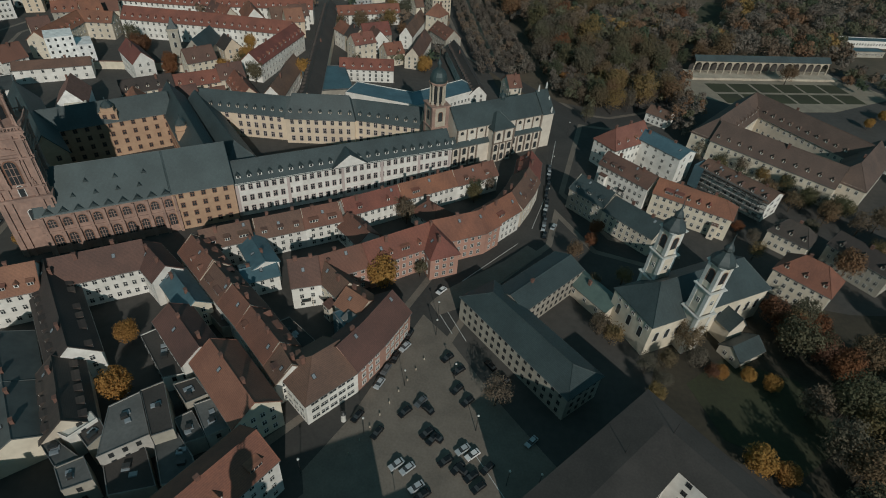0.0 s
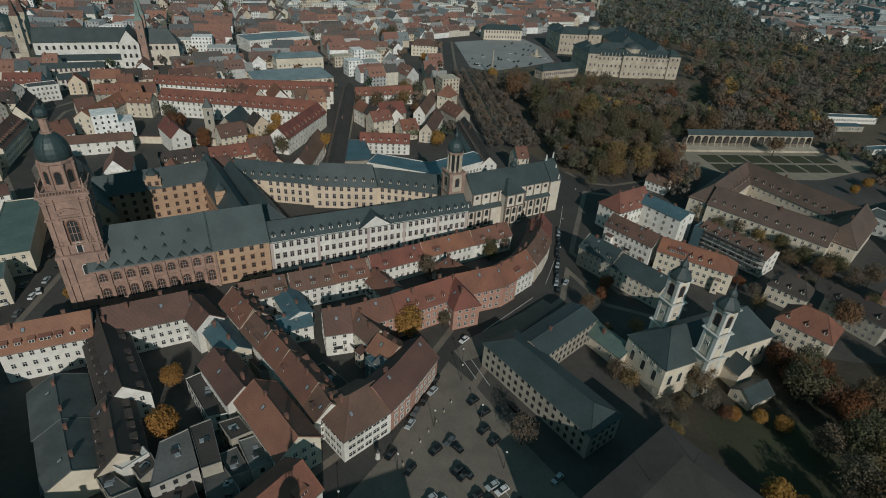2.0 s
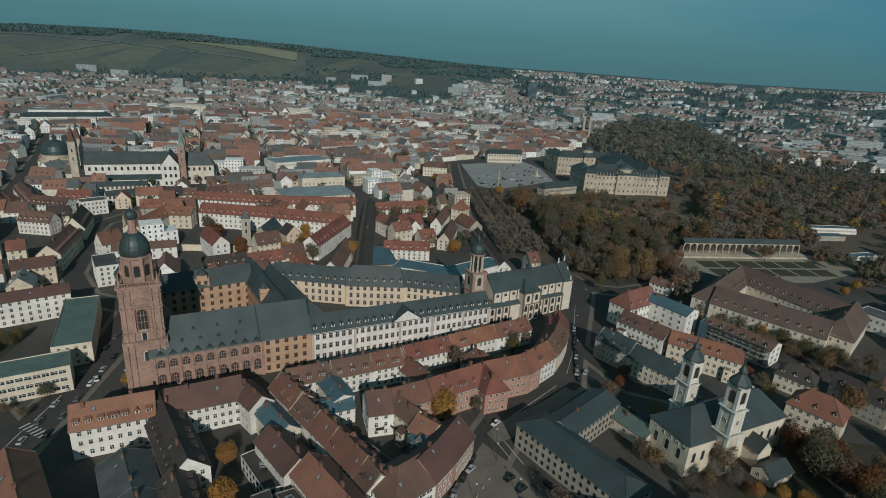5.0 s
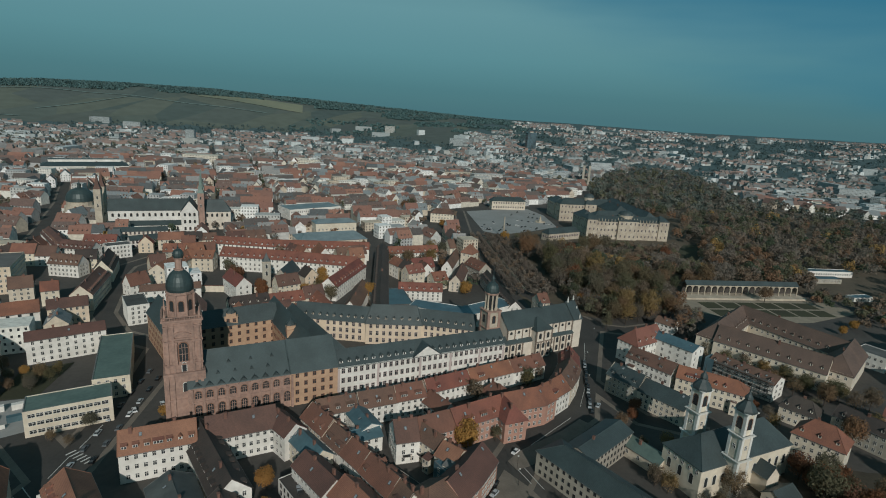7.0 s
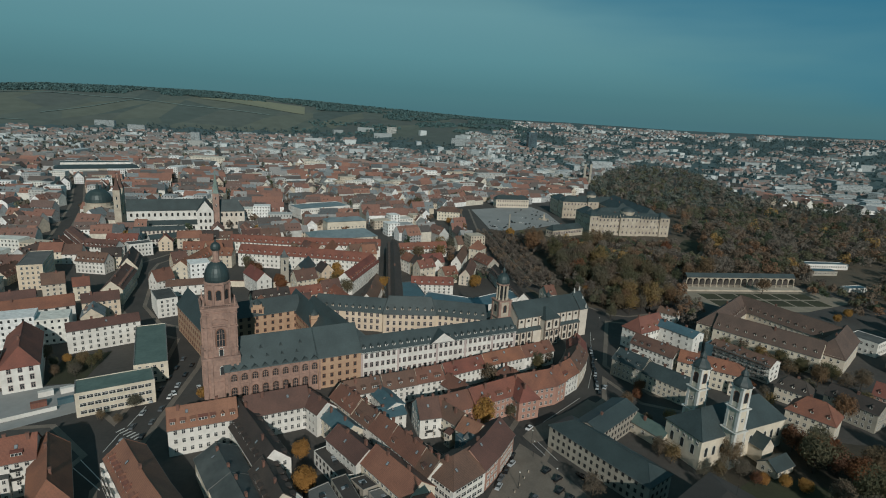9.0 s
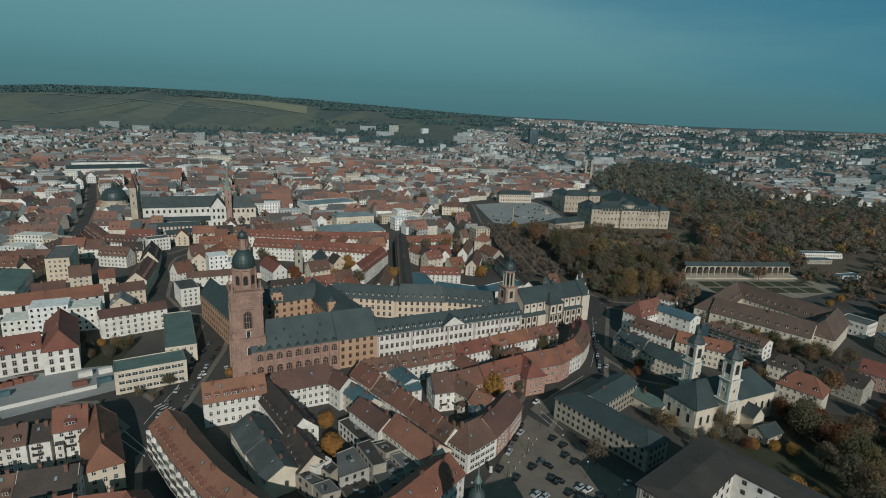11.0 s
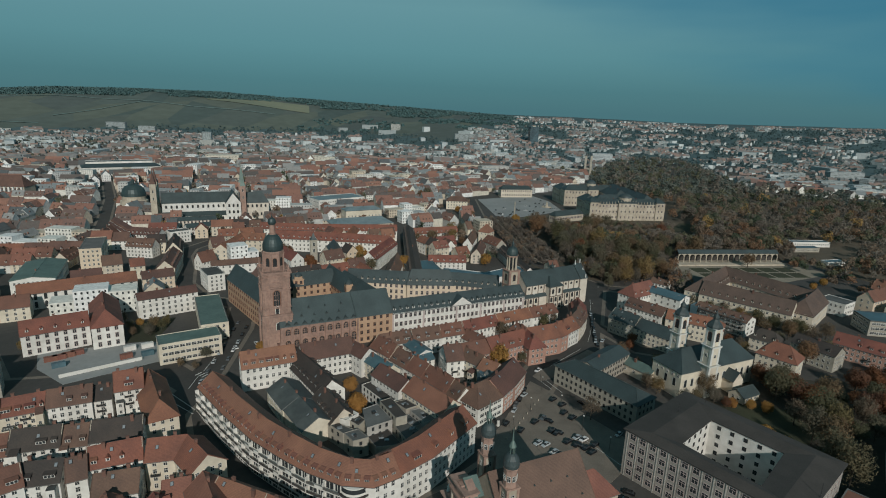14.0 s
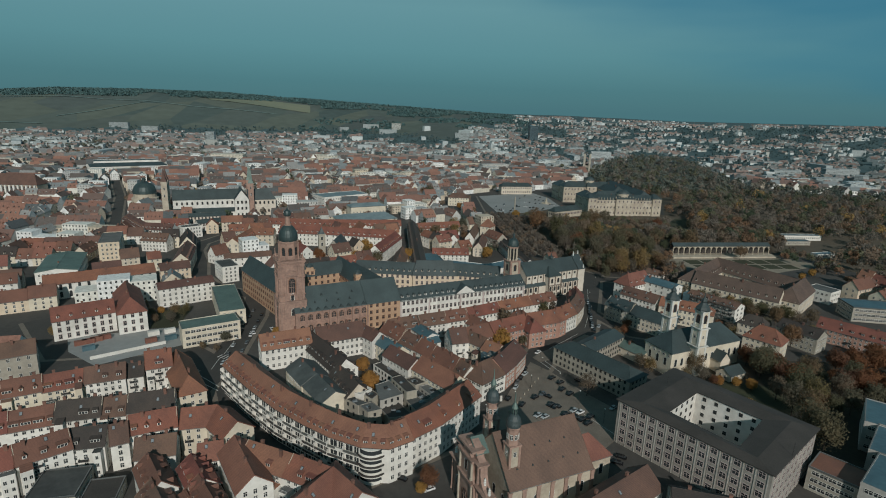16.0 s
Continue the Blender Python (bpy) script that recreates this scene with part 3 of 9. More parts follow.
    if skylights and not flat:
        if "skylight" not in DORMER:
            bm = bmesh.new()
            box(bm, -0.55, -0.75, 0.0, 0.55, 0.75, 0.14, 0)
            quad(bm, [(-0.42, -0.62, 0.145), (0.42, -0.62, 0.145), (0.42, 0.62, 0.145), (-0.42, 0.62, 0.145)], 1)
            me = bpy.data.meshes.new("skylight")
            bm.to_mesh(me)
            bm.free()
            me.materials.append(MAT["metal"])
            me.materials.append(MAT["pane"])
            DORMER["skylight"] = me
        tilt = math.atan2(r0 - e0, w / 2)
        for run in [q for q in runs if q and q[3]]:
            a, b, seg, sd = run
            d = b - a
            n = Vector((d.y, -d.x)).normalized()
            if not seen_side((a + b) / 2, n):
                continue
            for i in range(max(1, int(d.length / 12 * skylights))):
                f, s = random.uniform(0.12, 0.88), random.uniform(0.25, 0.42)
                p = a + d * f - n * (w * s)
                share("skylight", DORMER["skylight"], ob, Matrix.Translation((p.x - o.x, p.y - o.y, e0 + 2 * s * (r0 - e0) + 0.05)) @ Matrix.Rotation(math.atan2(d.y, d.x), 4, "Z") @ Matrix.Rotation(tilt, 4, "X"))
    for c in range(chimneys if not flat else 0):
        f = (c + 0.5 + random.uniform(-0.2, 0.2)) / chimneys
        s = f * (len(Q) - 1)
        i = min(int(s), len(Q) - 2)
        p = Q[i].lerp(Q[i + 1], s - i)
        d = (Q[i + 1] - Q[i]).normalized()
        p = p + Vector((-d.y, d.x)) * random.uniform(-1.5, 1.5)
        bm = bmesh.new()
        m = Matrix.Translation((p.x, p.y, r0)) @ Matrix.Rotation(math.atan2(d.y, d.x), 4, "Z")
        box(bm, -0.55, -0.4, -1.5, 0.55, 0.4, 1.0, 0, m)
        box(bm, -0.65, -0.5, 1.0, 0.65, 0.5, 1.15, 0, m)
        part("chimney", bm, MAT["brick"], ob)
    return ob


# ---- ground ----
MAT["ground"] = material("town_ground", (0.082, 0.076, 0.069), (0.05, 0.047, 0.044), rough=0.9, grain=0.4, stain=0.03)
def parcel_material(name, colours):
    """Vineyard parcels in long strips up a far slope, each of one even tone."""
    m = bpy.data.materials.new(name)
    m.use_nodes = True
    n, l = m.node_tree.nodes, m.node_tree.links
    b = n["Principled BSDF"]
    b.inputs["Roughness"].default_value = 1.0
    b.inputs["Specular IOR Level"].default_value = 0.1
    geo, mp, vo, ramp = n.new("ShaderNodeNewGeometry"), n.new("ShaderNodeMapping"), n.new("ShaderNodeTexVoronoi"), n.new("ShaderNodeValToRGB")
    mp.inputs["Rotation"].default_value = (0, 0, radians(32))
    mp.inputs["Scale"].default_value = (0.0075, 0.0028, 0.0)
    vo.inputs["Scale"].default_value = 1.0
    l.new(geo.outputs["Position"], mp.inputs["Vector"])
    l.new(mp.outputs[0], vo.inputs["Vector"])
    sep = n.new("ShaderNodeSeparateColor")
    l.new(vo.outputs["Color"], sep.inputs[0])
    while len(ramp.color_ramp.elements) < len(colours):
        ramp.color_ramp.elements.new(0.5)
    for i, c in enumerate(colours):
        ramp.color_ramp.elements[i].position, ramp.color_ramp.elements[i].color = i / (len(colours) - 1), (*c, 1)
    l.new(sep.outputs[0], ramp.inputs[0])
    fine, mr, mix = n.new("ShaderNodeTexNoise"), n.new("ShaderNodeMapRange"), n.new("ShaderNodeMix")
    fine.inputs["Scale"].default_value, fine.inputs["Detail"].default_value = 0.02, 6
    l.new(geo.outputs["Position"], fine.inputs["Vector"])
    mr.inputs["To Min"].default_value, mr.inputs["To Max"].default_value = 0.75, 1.25
    l.new(fine.outputs["Fac"], mr.inputs["Value"])
    mix.data_type, mix.blend_type = "RGBA", "MULTIPLY"
    mix.inputs["Factor"].default_value = 1.0
    l.new(ramp.outputs[0], mix.inputs["A"])
    l.new(mr.outputs[0], mix.inputs["B"])
    l.new(mix.outputs["Result"], b.inputs["Base Color"])
    return m


# hill, slope and track colours have blue-grey distance haze mixed in
MAT["hill"] = parcel_material("hazed_vineyard_hill", [(0.083, 0.113, 0.11), (0.114, 0.139, 0.122), (0.1, 0.121, 0.117), (0.13, 0.15, 0.125), (0.106, 0.134, 0.127)])
MAT["slopes"] = parcel_material("hazed_slopes", [(0.085, 0.125, 0.135), (0.095, 0.14, 0.145), (0.078, 0.12, 0.13), (0.09, 0.135, 0.14)])
MAT["stubble"] = material("stubble_field", (0.21, 0.22, 0.15), (0.16, 0.185, 0.135), rough=1.0, grain=0.02, stain=0.006, bump=0)
MAT["hazed_path"] = material("hill_track", (0.16, 0.225, 0.215), (0.13, 0.19, 0.18), rough=1.0, grain=0.05, bump=0)
MAT["asphalt"] = material("asphalt", (0.064, 0.06, 0.055), (0.043, 0.041, 0.039), rough=0.9, grain=0.8, stain=0.08)
MAT["setts"] = material("stone_setts", (0.215, 0.182, 0.15), (0.14, 0.12, 0.1), rough=0.9, grain=1.6, stain=0.12)
MAT["plaza"] = material("pale_plaza", (0.31, 0.315, 0.31), (0.24, 0.245, 0.24), rough=0.9, grain=0.3, stain=0.03)
MAT["lawn"] = material("lawn", (0.05, 0.056, 0.028), (0.034, 0.036, 0.02), rough=1.0, grain=0.8, stain=0.06)
MAT["park"] = material("leaf_litter", (0.12, 0.093, 0.066), (0.07, 0.06, 0.042), rough=1.0, grain=0.5, stain=0.05)
# park ground with the shade of block and trees darkened into its colour
MAT["parkshade"] = material("park_shade", (0.062, 0.052, 0.036), (0.034, 0.03, 0.022), rough=1.0, grain=0.6, stain=0.06)
MAT["sandpath"] = material("sand_path", (0.3, 0.26, 0.2), (0.22, 0.19, 0.15), rough=1.0, grain=0.5)
MAT["line"] = material("road_line", (0.6, 0.6, 0.58), (0.4, 0.4, 0.38), rough=0.8, bump=0)


def lerp_table(table, x):
    if x <= table[0][0]:
        return table[0][1]
    for (a, p), (b, q) in zip(table, table[1:]):
        if x <= b:
            return p + (q - p) * (x - a) / (b - a)
    return table[-1][1]


CREST = [(-60, 110), (-48, 143), (-44.6, 158), (-38.5, 166), (-31.5, 166), (-24, 148), (-15.4, 127), (-9.6, 113), (-3.9, 97), (1.7, 99), (12, 88), (28, 106), (40, 112)]
FOOT_AT = [(-40, 2350), (-22, 2300), (-8, 1500), (40, 1400)]


def rise(x, y):
    """The height of the land: level in the town, a vineyard hill far behind, gentle slopes to the right."""
    far, phi = math.hypot(x, y + 435), math.degrees(math.atan2(x, y + 435))
    if y < -435 or far < 1300:
        return 0.0
    a, h = lerp_table(FOOT_AT, phi), lerp_table(CREST, phi)
    t = min(1.0, max(0.0, (far - a) / (3350 - a)))
    return h * t * t * (3 - 2 * t)


def axis(stops):
    out = []
    for a, b, step in stops:
        k = max(1, int((b - a) / step))
        out += [a + (b - a) * i / k for i in range(k)]
    return out + [stops[-1][1]]


GX = axis([(-4600, -1500, 90), (-1500, 1500, 75), (1500, 4600, 90)])
GY = axis([(-1500, 900, 120), (900, 4600, 60)])
bm = bmesh.new()
grid = [[bm.verts.new((x, y, rise(x, y) * (1 + 0.05 * noise.noise((x * 0.004, y * 0.004, 1))))) for x in GX] for y in GY]
for i in range(len(GY) - 1):
    for j in range(len(GX) - 1):
        f = bm.faces.new((grid[i][j], grid[i][j + 1], grid[i + 1][j + 1], grid[i + 1][j]))
        f.smooth = True
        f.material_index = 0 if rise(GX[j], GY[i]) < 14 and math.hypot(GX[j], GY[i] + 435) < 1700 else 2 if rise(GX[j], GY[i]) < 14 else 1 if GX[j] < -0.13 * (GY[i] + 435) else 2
me = bpy.data.meshes.new("ground")
bm.to_mesh(me)
bm.free()
me.materials.append(MAT["ground"])
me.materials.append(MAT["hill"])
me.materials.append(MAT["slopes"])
tagged(new("ground", me), "grey town ground rising to far haze-tinted green slopes", "ground", kind="structure")


def on_slope(deg, d):
    a = radians(deg)
    x, y = d * math.sin(a), d * math.cos(a) - 435
    return Vector((x, y, rise(x, y) * (1 + 0.05 * noise.noise((x * 0.004, y * 0.004, 1))) + 2.2))


def hill_sheet(name, lower, upper, mat, label, category):
    """A field or a track laid over the far slope between two lines of (bearing, distance)."""
    bm = bmesh.new()
    k = 40
    rows = []
    for line in (lower, upper):
        row = []
        for i in range(k + 1):
            s = i / k * (len(line) - 1)
            j = min(int(s), len(line) - 2)
            t = s - j
            row.append(on_slope(line[j][0] * (1 - t) + line[j + 1][0] * t, line[j][1] * (1 - t) + line[j + 1][1] * t))
        rows.append(row)
    grid = [[bm.verts.new(on_slope(*_polar(a.lerp(b, q / 6)))) for a, b in zip(*rows)] for q in range(7)]
    for r0, r1 in zip(grid, grid[1:]):
        for i in range(k):
            bm.faces.new((r0[i], r0[i + 1], r1[i + 1], r1[i]))
    me = bpy.data.meshes.new(name)
    bm.to_mesh(me)
    bm.free()
    me.materials.append(MAT[mat])
    tagged(new(name, me), label, category, kind="structure")


def _polar(p):
    return math.degrees(math.atan2(p.x, p.y + 435)), math.hypot(p.x, p.y + 435)


def hill_track(line, wide):
    hill_sheet("hill_track", line, [(a, d + wide) for a, d in line], "hazed_path", "pale haze-tinted track across the vineyard hill", "track")


hill_sheet("stubble_field", [(-33, 3060), (-28, 2960), (-23.8, 2880)], [(-33, 3085), (-28, 3105), (-23.8, 3050)], "stubble", "pale golden stubble field below the wood", "field")
hill_track([(-50, 3060), (-44, 3030), (-38, 2980), (-34, 2900), (-27, 2820)], 9)
hill_track([(-45, 2720), (-41.5, 2830), (-38, 2980)], 8)
hill_track([(-50, 2640), (-46, 2600)], 9)


def sheet(name, pts, z, mat, label, category="ground"):
    """A piece of paving or lawn, a slab with an edge."""
    bm = bmesh.new()
    lo, hi = [bm.verts.new((x, y, -0.3)) for x, y in pts], [bm.verts.new((x, y, z)) for x, y in pts]
    bm.faces.new(hi)
    for i in range(len(pts)):
        bm.faces.new((lo[i], lo[(i + 1) % len(pts)], hi[(i + 1) % len(pts)], hi[i]))
    bmesh.ops.recalc_face_normals(bm, faces=bm.faces[:])
    me = bpy.data.meshes.new(name)
    bm.to_mesh(me)
    bm.free()
    me.materials.append(MAT[mat])
    return tagged(new(name, me), label, category, kind="structure")


def strip(name, pts, w, z, mat, label, category="road"):
    L, R = offsets([Vector(p) for p in pts], w / 2)
    return sheet(name, [tuple(p) for p in [*R, *L[::-1]]], z, mat, label, category)


STREETS = [
    ([(44, 34), (42, 21), (33, -57), (29, -98), (6, -134), (-5, -174), (-17, -203), (-38, -236), (-62, -262), (-85, -290)], 17),
    ([(-196, -95), (-180, -130), (-170, -165), (-160, -200), (-158, -225), (-140, -248), (-112, -272), (-85, -290)], 15),
    ([(42, 30), (10, 62), (-22, 102), (-78, 268), (-112, 425)], 11),
    ([(-160, -200), (-196, -182), (-250, -205), (-300, -170)], 15),
    ([(42, 21), (70, 22), (96, 40)], 12),
    ([(33, -57), (60, -95), (90, -100)], 9),
    ([(-204, -92), (-232, -88), (-262, -64), (-284, -30), (-309, 2), (-321, 28), (-318, 62)], 11),
    ([(-437, 48), (-469, 91), (-570, 218), (-690, 350)], 11),
]
for k, (pts, w) in enumerate(STREETS):
    strip("pavement", pts, w + 5, 0.02 + 0.002 * k, "setts", "paler footway along the street", "pavement")
    strip("road", pts, w, 0.05 + 0.006 * k, "asphalt", "dark asphalt street between the houses")
sheet("square", [(-13, -196), (-9, -178), (-2, -152), (8, -160), (26, -180), (46, -199), (36, -218), (24, -236), (-8, -240), (-20, -214)], 0.1, "setts", "paved square used as a car park", "square")
sheet("pavement", [(9, -146), (3, -151), (-1, -146), (3, -138), (22, -116), (30, -104), (36, -108)], 0.14, "setts", "paved footway in front of the college", "pavement")
sheet("plaza", [(-101, 425), (-60, 465), (-19, 497), (8, 450), (26, 372), (-5, 330), (-40, 290), (-62, 300)], 0.1, "plaza", "wide pale paved palace square", "plaza")
sheet("lawn", [(84, -160), (98, -146), (120, -150), (128, -170), (112, -185), (92, -178)], 0.08, "lawn", "small park lawn with fallen leaves", "lawn")
sheet("garden_ground", [(108, 88), (121, 106), (246, 148), (264, 128), (212, 88), (166, 72)], 0.08, "sandpath", "pale sand ground of the arcade garden", "garden")
for row in range(2):
    for k in range(6):
        a = Vector((128.0, 121.5)) + Vector((0.949, 0.315)) * (2 + 17 * k) + Vector((0.315, -0.949)) * (15 + 17 * row)
        b, c = Vector((0.949, 0.315)) * 15, Vector((0.315, -0.949)) * 14
        sheet("garden_bed", [tuple(a), tuple(a + c), tuple(a + b + c), tuple(a + b)], 0.14, "lawn", "clipped lawn bed of the arcade garden", "lawn")
strip("path", [(120, 110), (236, 148)], 9, 0.12, "sandpath", "pale sand path along the arcade", "path")
sheet("park_ground", [(2, 46), (-37, 150), (-62, 262), (-48, 292), (-4, 326), (28, 368), (60, 335), (166, 360), (190, 520), (100, 600), (90, 720), (110, 950), (150, 1100), (200, 1290), (420, 1220), (362, 815), (430, 722), (600, 655), (392, 250), (300, 90), (262, 150), (250, 172), (118, 125), (92, 62), (56, 40)], 0.03, "park", "leaf-strewn park ground under the trees", "ground")
strip("path", [(3, 72), (-46, 218), (-58, 275)], 5, 0.06, "sandpath", "sandy promenade between rows of trees", "path")
sheet("lawn", [(150, 240), (160, 300), (176, 338), (196, 342), (184, 290), (164, 242)], 0.09, "lawn", "palace garden lawn among the trees", "lawn")
strip("path", [(165, 238), (186, 290), (198, 345)], 4, 0.12, "sandpath", "pale sand path beside the garden lawn", "path")
sheet("park_ground", [(86, -112), (100, -112), (150, -112), (250, -90), (300, -220), (170, -260), (112, -230), (112, -190), (66, -176), (72, -166)], 0.03, "parkshade", "park ground under the trees, darkened for shade", "ground")
sheet("building_site", [(-247, -203), (-262, -188), (-218, -160), (-206, -160), (-195, -180), (-222, -213)], 0.1, "plaza", "open gravelled building site", "building site")
sheet("lawn", [(-243, -138), (-226, -124), (-214, -158), (-228, -164)], 0.085, "lawn", "overgrown garden behind the office block", "garden")


def road_line(pts, w=0.35):
    strip("road_marking", pts, w, 0.13, "line", "thin pale line painted on the paving", "road marking")


road_line([(20, -196), (36, -214)], 0.2)
for a, b in (((-166.1, -212.9), (-147.5, -221.0)), ((-167.2, -208.2), (-149.0, -217.6)), ((-166.0, -190.0), (-163.0, -202.0)), ((-170.5, -168.0), (-166.8, -184.0))):
    road_line([a, b], 0.3)
for k in range(6):
    road_line([(-156.5 - 2.1 * k, -188.0 + 0.5 * k), (-157.6 - 2.1 * k, -191.6 + 0.5 * k)], 0.6)
for a, b in (((1, -142), (14, -160)), ((3, -150), (9, -158)), ((36, -62), (31, -92)), ((26, -104), (8, -132)), ((38, -10), (36, -48))):
    road_line([a, b], 0.2)


# ---- houses of the old town, street by street ----
building("university_wing", "long white university wing with a slate roof", [(-89.9, -111.6), (-13.9, -56.5)], 14, 15.5, 21.5, "slate", "white", rows=3, pitch=3.0, win='tall', dormers=4.0, dw=1.6, category='university', chimneys=0)
building("university_wing", "ochre sandstone university wing along the courtyard", [(-182.2, -102.4), (-143.9, -66.7)], 13, 17, 24, "slate", "ochre", rows=4, pitch=4.2, win='stone', category='university', chimneys=0)
building("university_wing", "ochre sandstone university wing along a street", [(-207.1, -82.7), (-160.8, -121.6)], 13, 17, 26, "slate", "ochre", rows=4, pitch=3.6, win='stone', category='university', chimneys=0)
building("university_wing", "slate-roofed university cross wing beside the courtyard", [(-149.5, -57.1), (-98.8, -110.6)], 12, 16, 24, "slate", "ochre", rows=3, win='stone', category='university', chimneys=0)
building("university_wing", "slate-roofed university cross wing with a hipped end", [(-141.1, -49.6), (-94.5, -94.9)], 12, 12, 18, "slate", "ochre", rows=3, win='stone', category='university', chimneys=0, hips=(0, 7))
building("university_wing", "yellow university wing with a slate roof and dormers", [(-137.2, -50.5), (-120.0, -48.4), (-95.0, -45.4), (-62.4, -37.2), (-29.7, -35.7)], 14, 13, 20, "slate", "yellow", rows=3, pitch=3.6, win='tall', dormers=4.2, category='university', chimneys=0)
building("row_house", "long red-tiled house with white walls on the lane", [(-44.5, -112.3), (-26.1, -95.6)], 10, 8.7, 13.2, "red", "white", rows=2, dormers=9, skylights=0.8, party=True, chimneys=2, balconies=0.0, dw=1.3)
building("row_house", "long red-tiled house with white walls on the lane", [(-26.1, -95.6), (-6.7, -78.0)], 10, 8.9, 13.4, "red", "white", rows=2, dormers=9, skylights=0.8, party=True, chimneys=2, balconies=0.0, dw=1.3)
building("row_house", "long red-tiled house with white walls on the lane", [(-6.7, -78.0), (9.4, -63.4)], 10, 8.6, 13.1, "brownred", "white", rows=2, dormers=9, skylights=0.8, party=True, chimneys=2, balconies=0.0, dw=1.3)
building("row_house", "brown-tiled house with white walls on the lane", [(-70.1, -134.5), (-56.1, -124.1)], 11, 9.0, 14.0, "brown", "white", rows=3, dormers=5, skylights=0.8, party=True, chimneys=2, balconies=0.0, dw=2.6)
building("row_house", "brownish red-tiled house with white walls on the lane", [(-56.1, -124.1), (-44.6, -115.5)], 11, 9.2, 14.2, "brownred", "white", rows=3, dormers=5, skylights=0.8, party=True, chimneys=2, balconies=0.0, dw=2.6)
building("row_house", "brown-tiled house with white walls at the lane's end", [(-84.2, -146.4), (-70.8, -136.2)], 11, 10, 14.5, "brown", "white", rows=3, dormers=5, skylights=0.6, chimneys=2, balconies=0.4)
building("corner_house", "brown-red tiled house with pink walls", [(-39.9, -149.7), (-27.3, -138.9)], 12, 10, 15.5, "brownred", "pink", rows=3, dormers=0, skylights=1)
building("corner_house", "red-tiled house with pink walls and white window frames", [(-27.0, -139.7), (-6.1, -119.8)], 12.5, 10.5, 16.2, "red", "pink", rows=3, dormers=5.5, skylights=0.6, chimneys=2)
building("corner_house", "red-tiled pink house on the street corner", [(-6.5, -120.2), (8.6, -109.4), (12.8, -103.4)], 13, 10.7, 16.4, "red", "pink", rows=3, dormers=0, skylights=0.6, chimneys=2)
building("corner_house", "red-tiled white house with round dormers on the street", [(12.8, -102.2), (19.9, -91.2)], 12, 10.2, 15.6, "red", "white", rows=3, dormers=4, skylights=0.6, chimneys=2)
building("corner_house", "brown-tiled cream house on the bend of the street", [(19.9, -90.6), (23.3, -79.2), (25.4, -68.5)], 12, 9.8, 15.2, "brown", "cream", rows=3, dormers=3.5, skylights=0.6, chimneys=2)
building("corner_house", "red-tiled cream house at the end of the row", [(25.4, -67.8), (25.6, -52.5)], 11, 9.5, 14.8, "red", "cream", rows=3, dormers=4, skylights=0.6, chimneys=2)
building("row_house", "brown-tiled house with a white gable", [(-47.9, -154.4), (-39.4, -149.9)], 14, 10, 16, "brown", "white", rows=3, skylights=0.6, chimneys=2, balconies=0.4)
building("row_house", "brown-tiled house with cream walls in the yard", [(-37.9, -149.1), (-26.0, -157.4)], 9, 10, 14, "brown", "cream", rows=3, skylights=0.6, chimneys=2, balconies=0.4)
building("row_house", "orange-tiled small house in the yard", [(-26.2, -159.1), (-17.8, -163.3)], 11, 10, 13.5, "orange", "cream", rows=3, skylights=0.6, chimneys=2, balconies=0.4)
building("row_house", "blue zinc roofed house in the yard", [(-70.1, -138.9), (-57.6, -151.6)], 9, 9, 11, "zinc", "white", rows=3, skylights=0.6, chimneys=2, balconies=0.4)
building("row_house", "blue zinc roofed low house in the yard", [(-64.9, -156.1), (-55.5, -148.9)], 10, 7, 9, "zinc", "white", rows=2, skylights=0.6, chimneys=2, balconies=0.4)
building("long_house", "long red-tiled house row along the narrow street", [(-84.2, -150.4), (-70.6, -160.6)], 11, 10.7, 15.7, "brownred", "cream", rows=3, dormers=5, skylights=0.8, party=True, chimneys=2, balconies=0.0, dw=1.3)
building("long_house", "long red-tiled house row along the narrow street", [(-70.6, -160.6), (-60.2, -168.4)], 11, 9.7, 14.7, "brown", "white", rows=3, dormers=5, skylights=0.8, party=True, chimneys=2, balconies=0.0, dw=1.3)
building("long_house", "long red-tiled house row along the narrow street", [(-60.2, -168.4), (-50.5, -175.7)], 11, 9.9, 14.9, "brownred", "white", rows=3, dormers=0, skylights=0.8, party=True, chimneys=2, balconies=0.0, dw=1.3)
building("long_house", "long red-tiled house row along the narrow street", [(-50.5, -175.7), (-36.3, -186.9)], 11, 9.7, 14.7, "brownred", "white", rows=3, dormers=5, skylights=0.8, party=True, chimneys=2, balconies=0.0, dw=2.6)
building("long_house", "long red-tiled house row along the narrow street", [(-36.3, -186.9), (-30.1, -193.0)], 11, 9.3, 14.3, "brown", "white", rows=3, dormers=5, skylights=0.8, party=True, chimneys=2, balconies=0.0, dw=1.3)
building("square_house", "brown-tiled white house with shop front on the square", [(-30.3, -196.2), (-20.5, -182.4)], 17, 9.5, 15.2, "brown", "white", rows=3, pitch=2.6, win='wide', skylights=1, hips=(8, 0))
building("square_house", "brown-tiled house with pink and white facade on the square", [(-20.1, -184.7), (-15.8, -174.2), (-11.3, -159.1)], 14, 9.8, 15.6, "brown", "pink", rows=3, pitch=2.6, win='square', skylights=0.5)
building("town_house", "orange-tiled town house with white walls", [(-140.5, -192.9), (-119.8, -177.7)], 13, 12, 18, "orange", "white", rows=3, dormers=3.4, skylights=0.6, chimneys=2)
building("town_house", "brown-tiled town house with white balconied back", [(-117.8, -174.8), (-97.0, -158.7)], 14, 11, 17, "brown", "white", rows=3, skylights=0.6, chimneys=2)
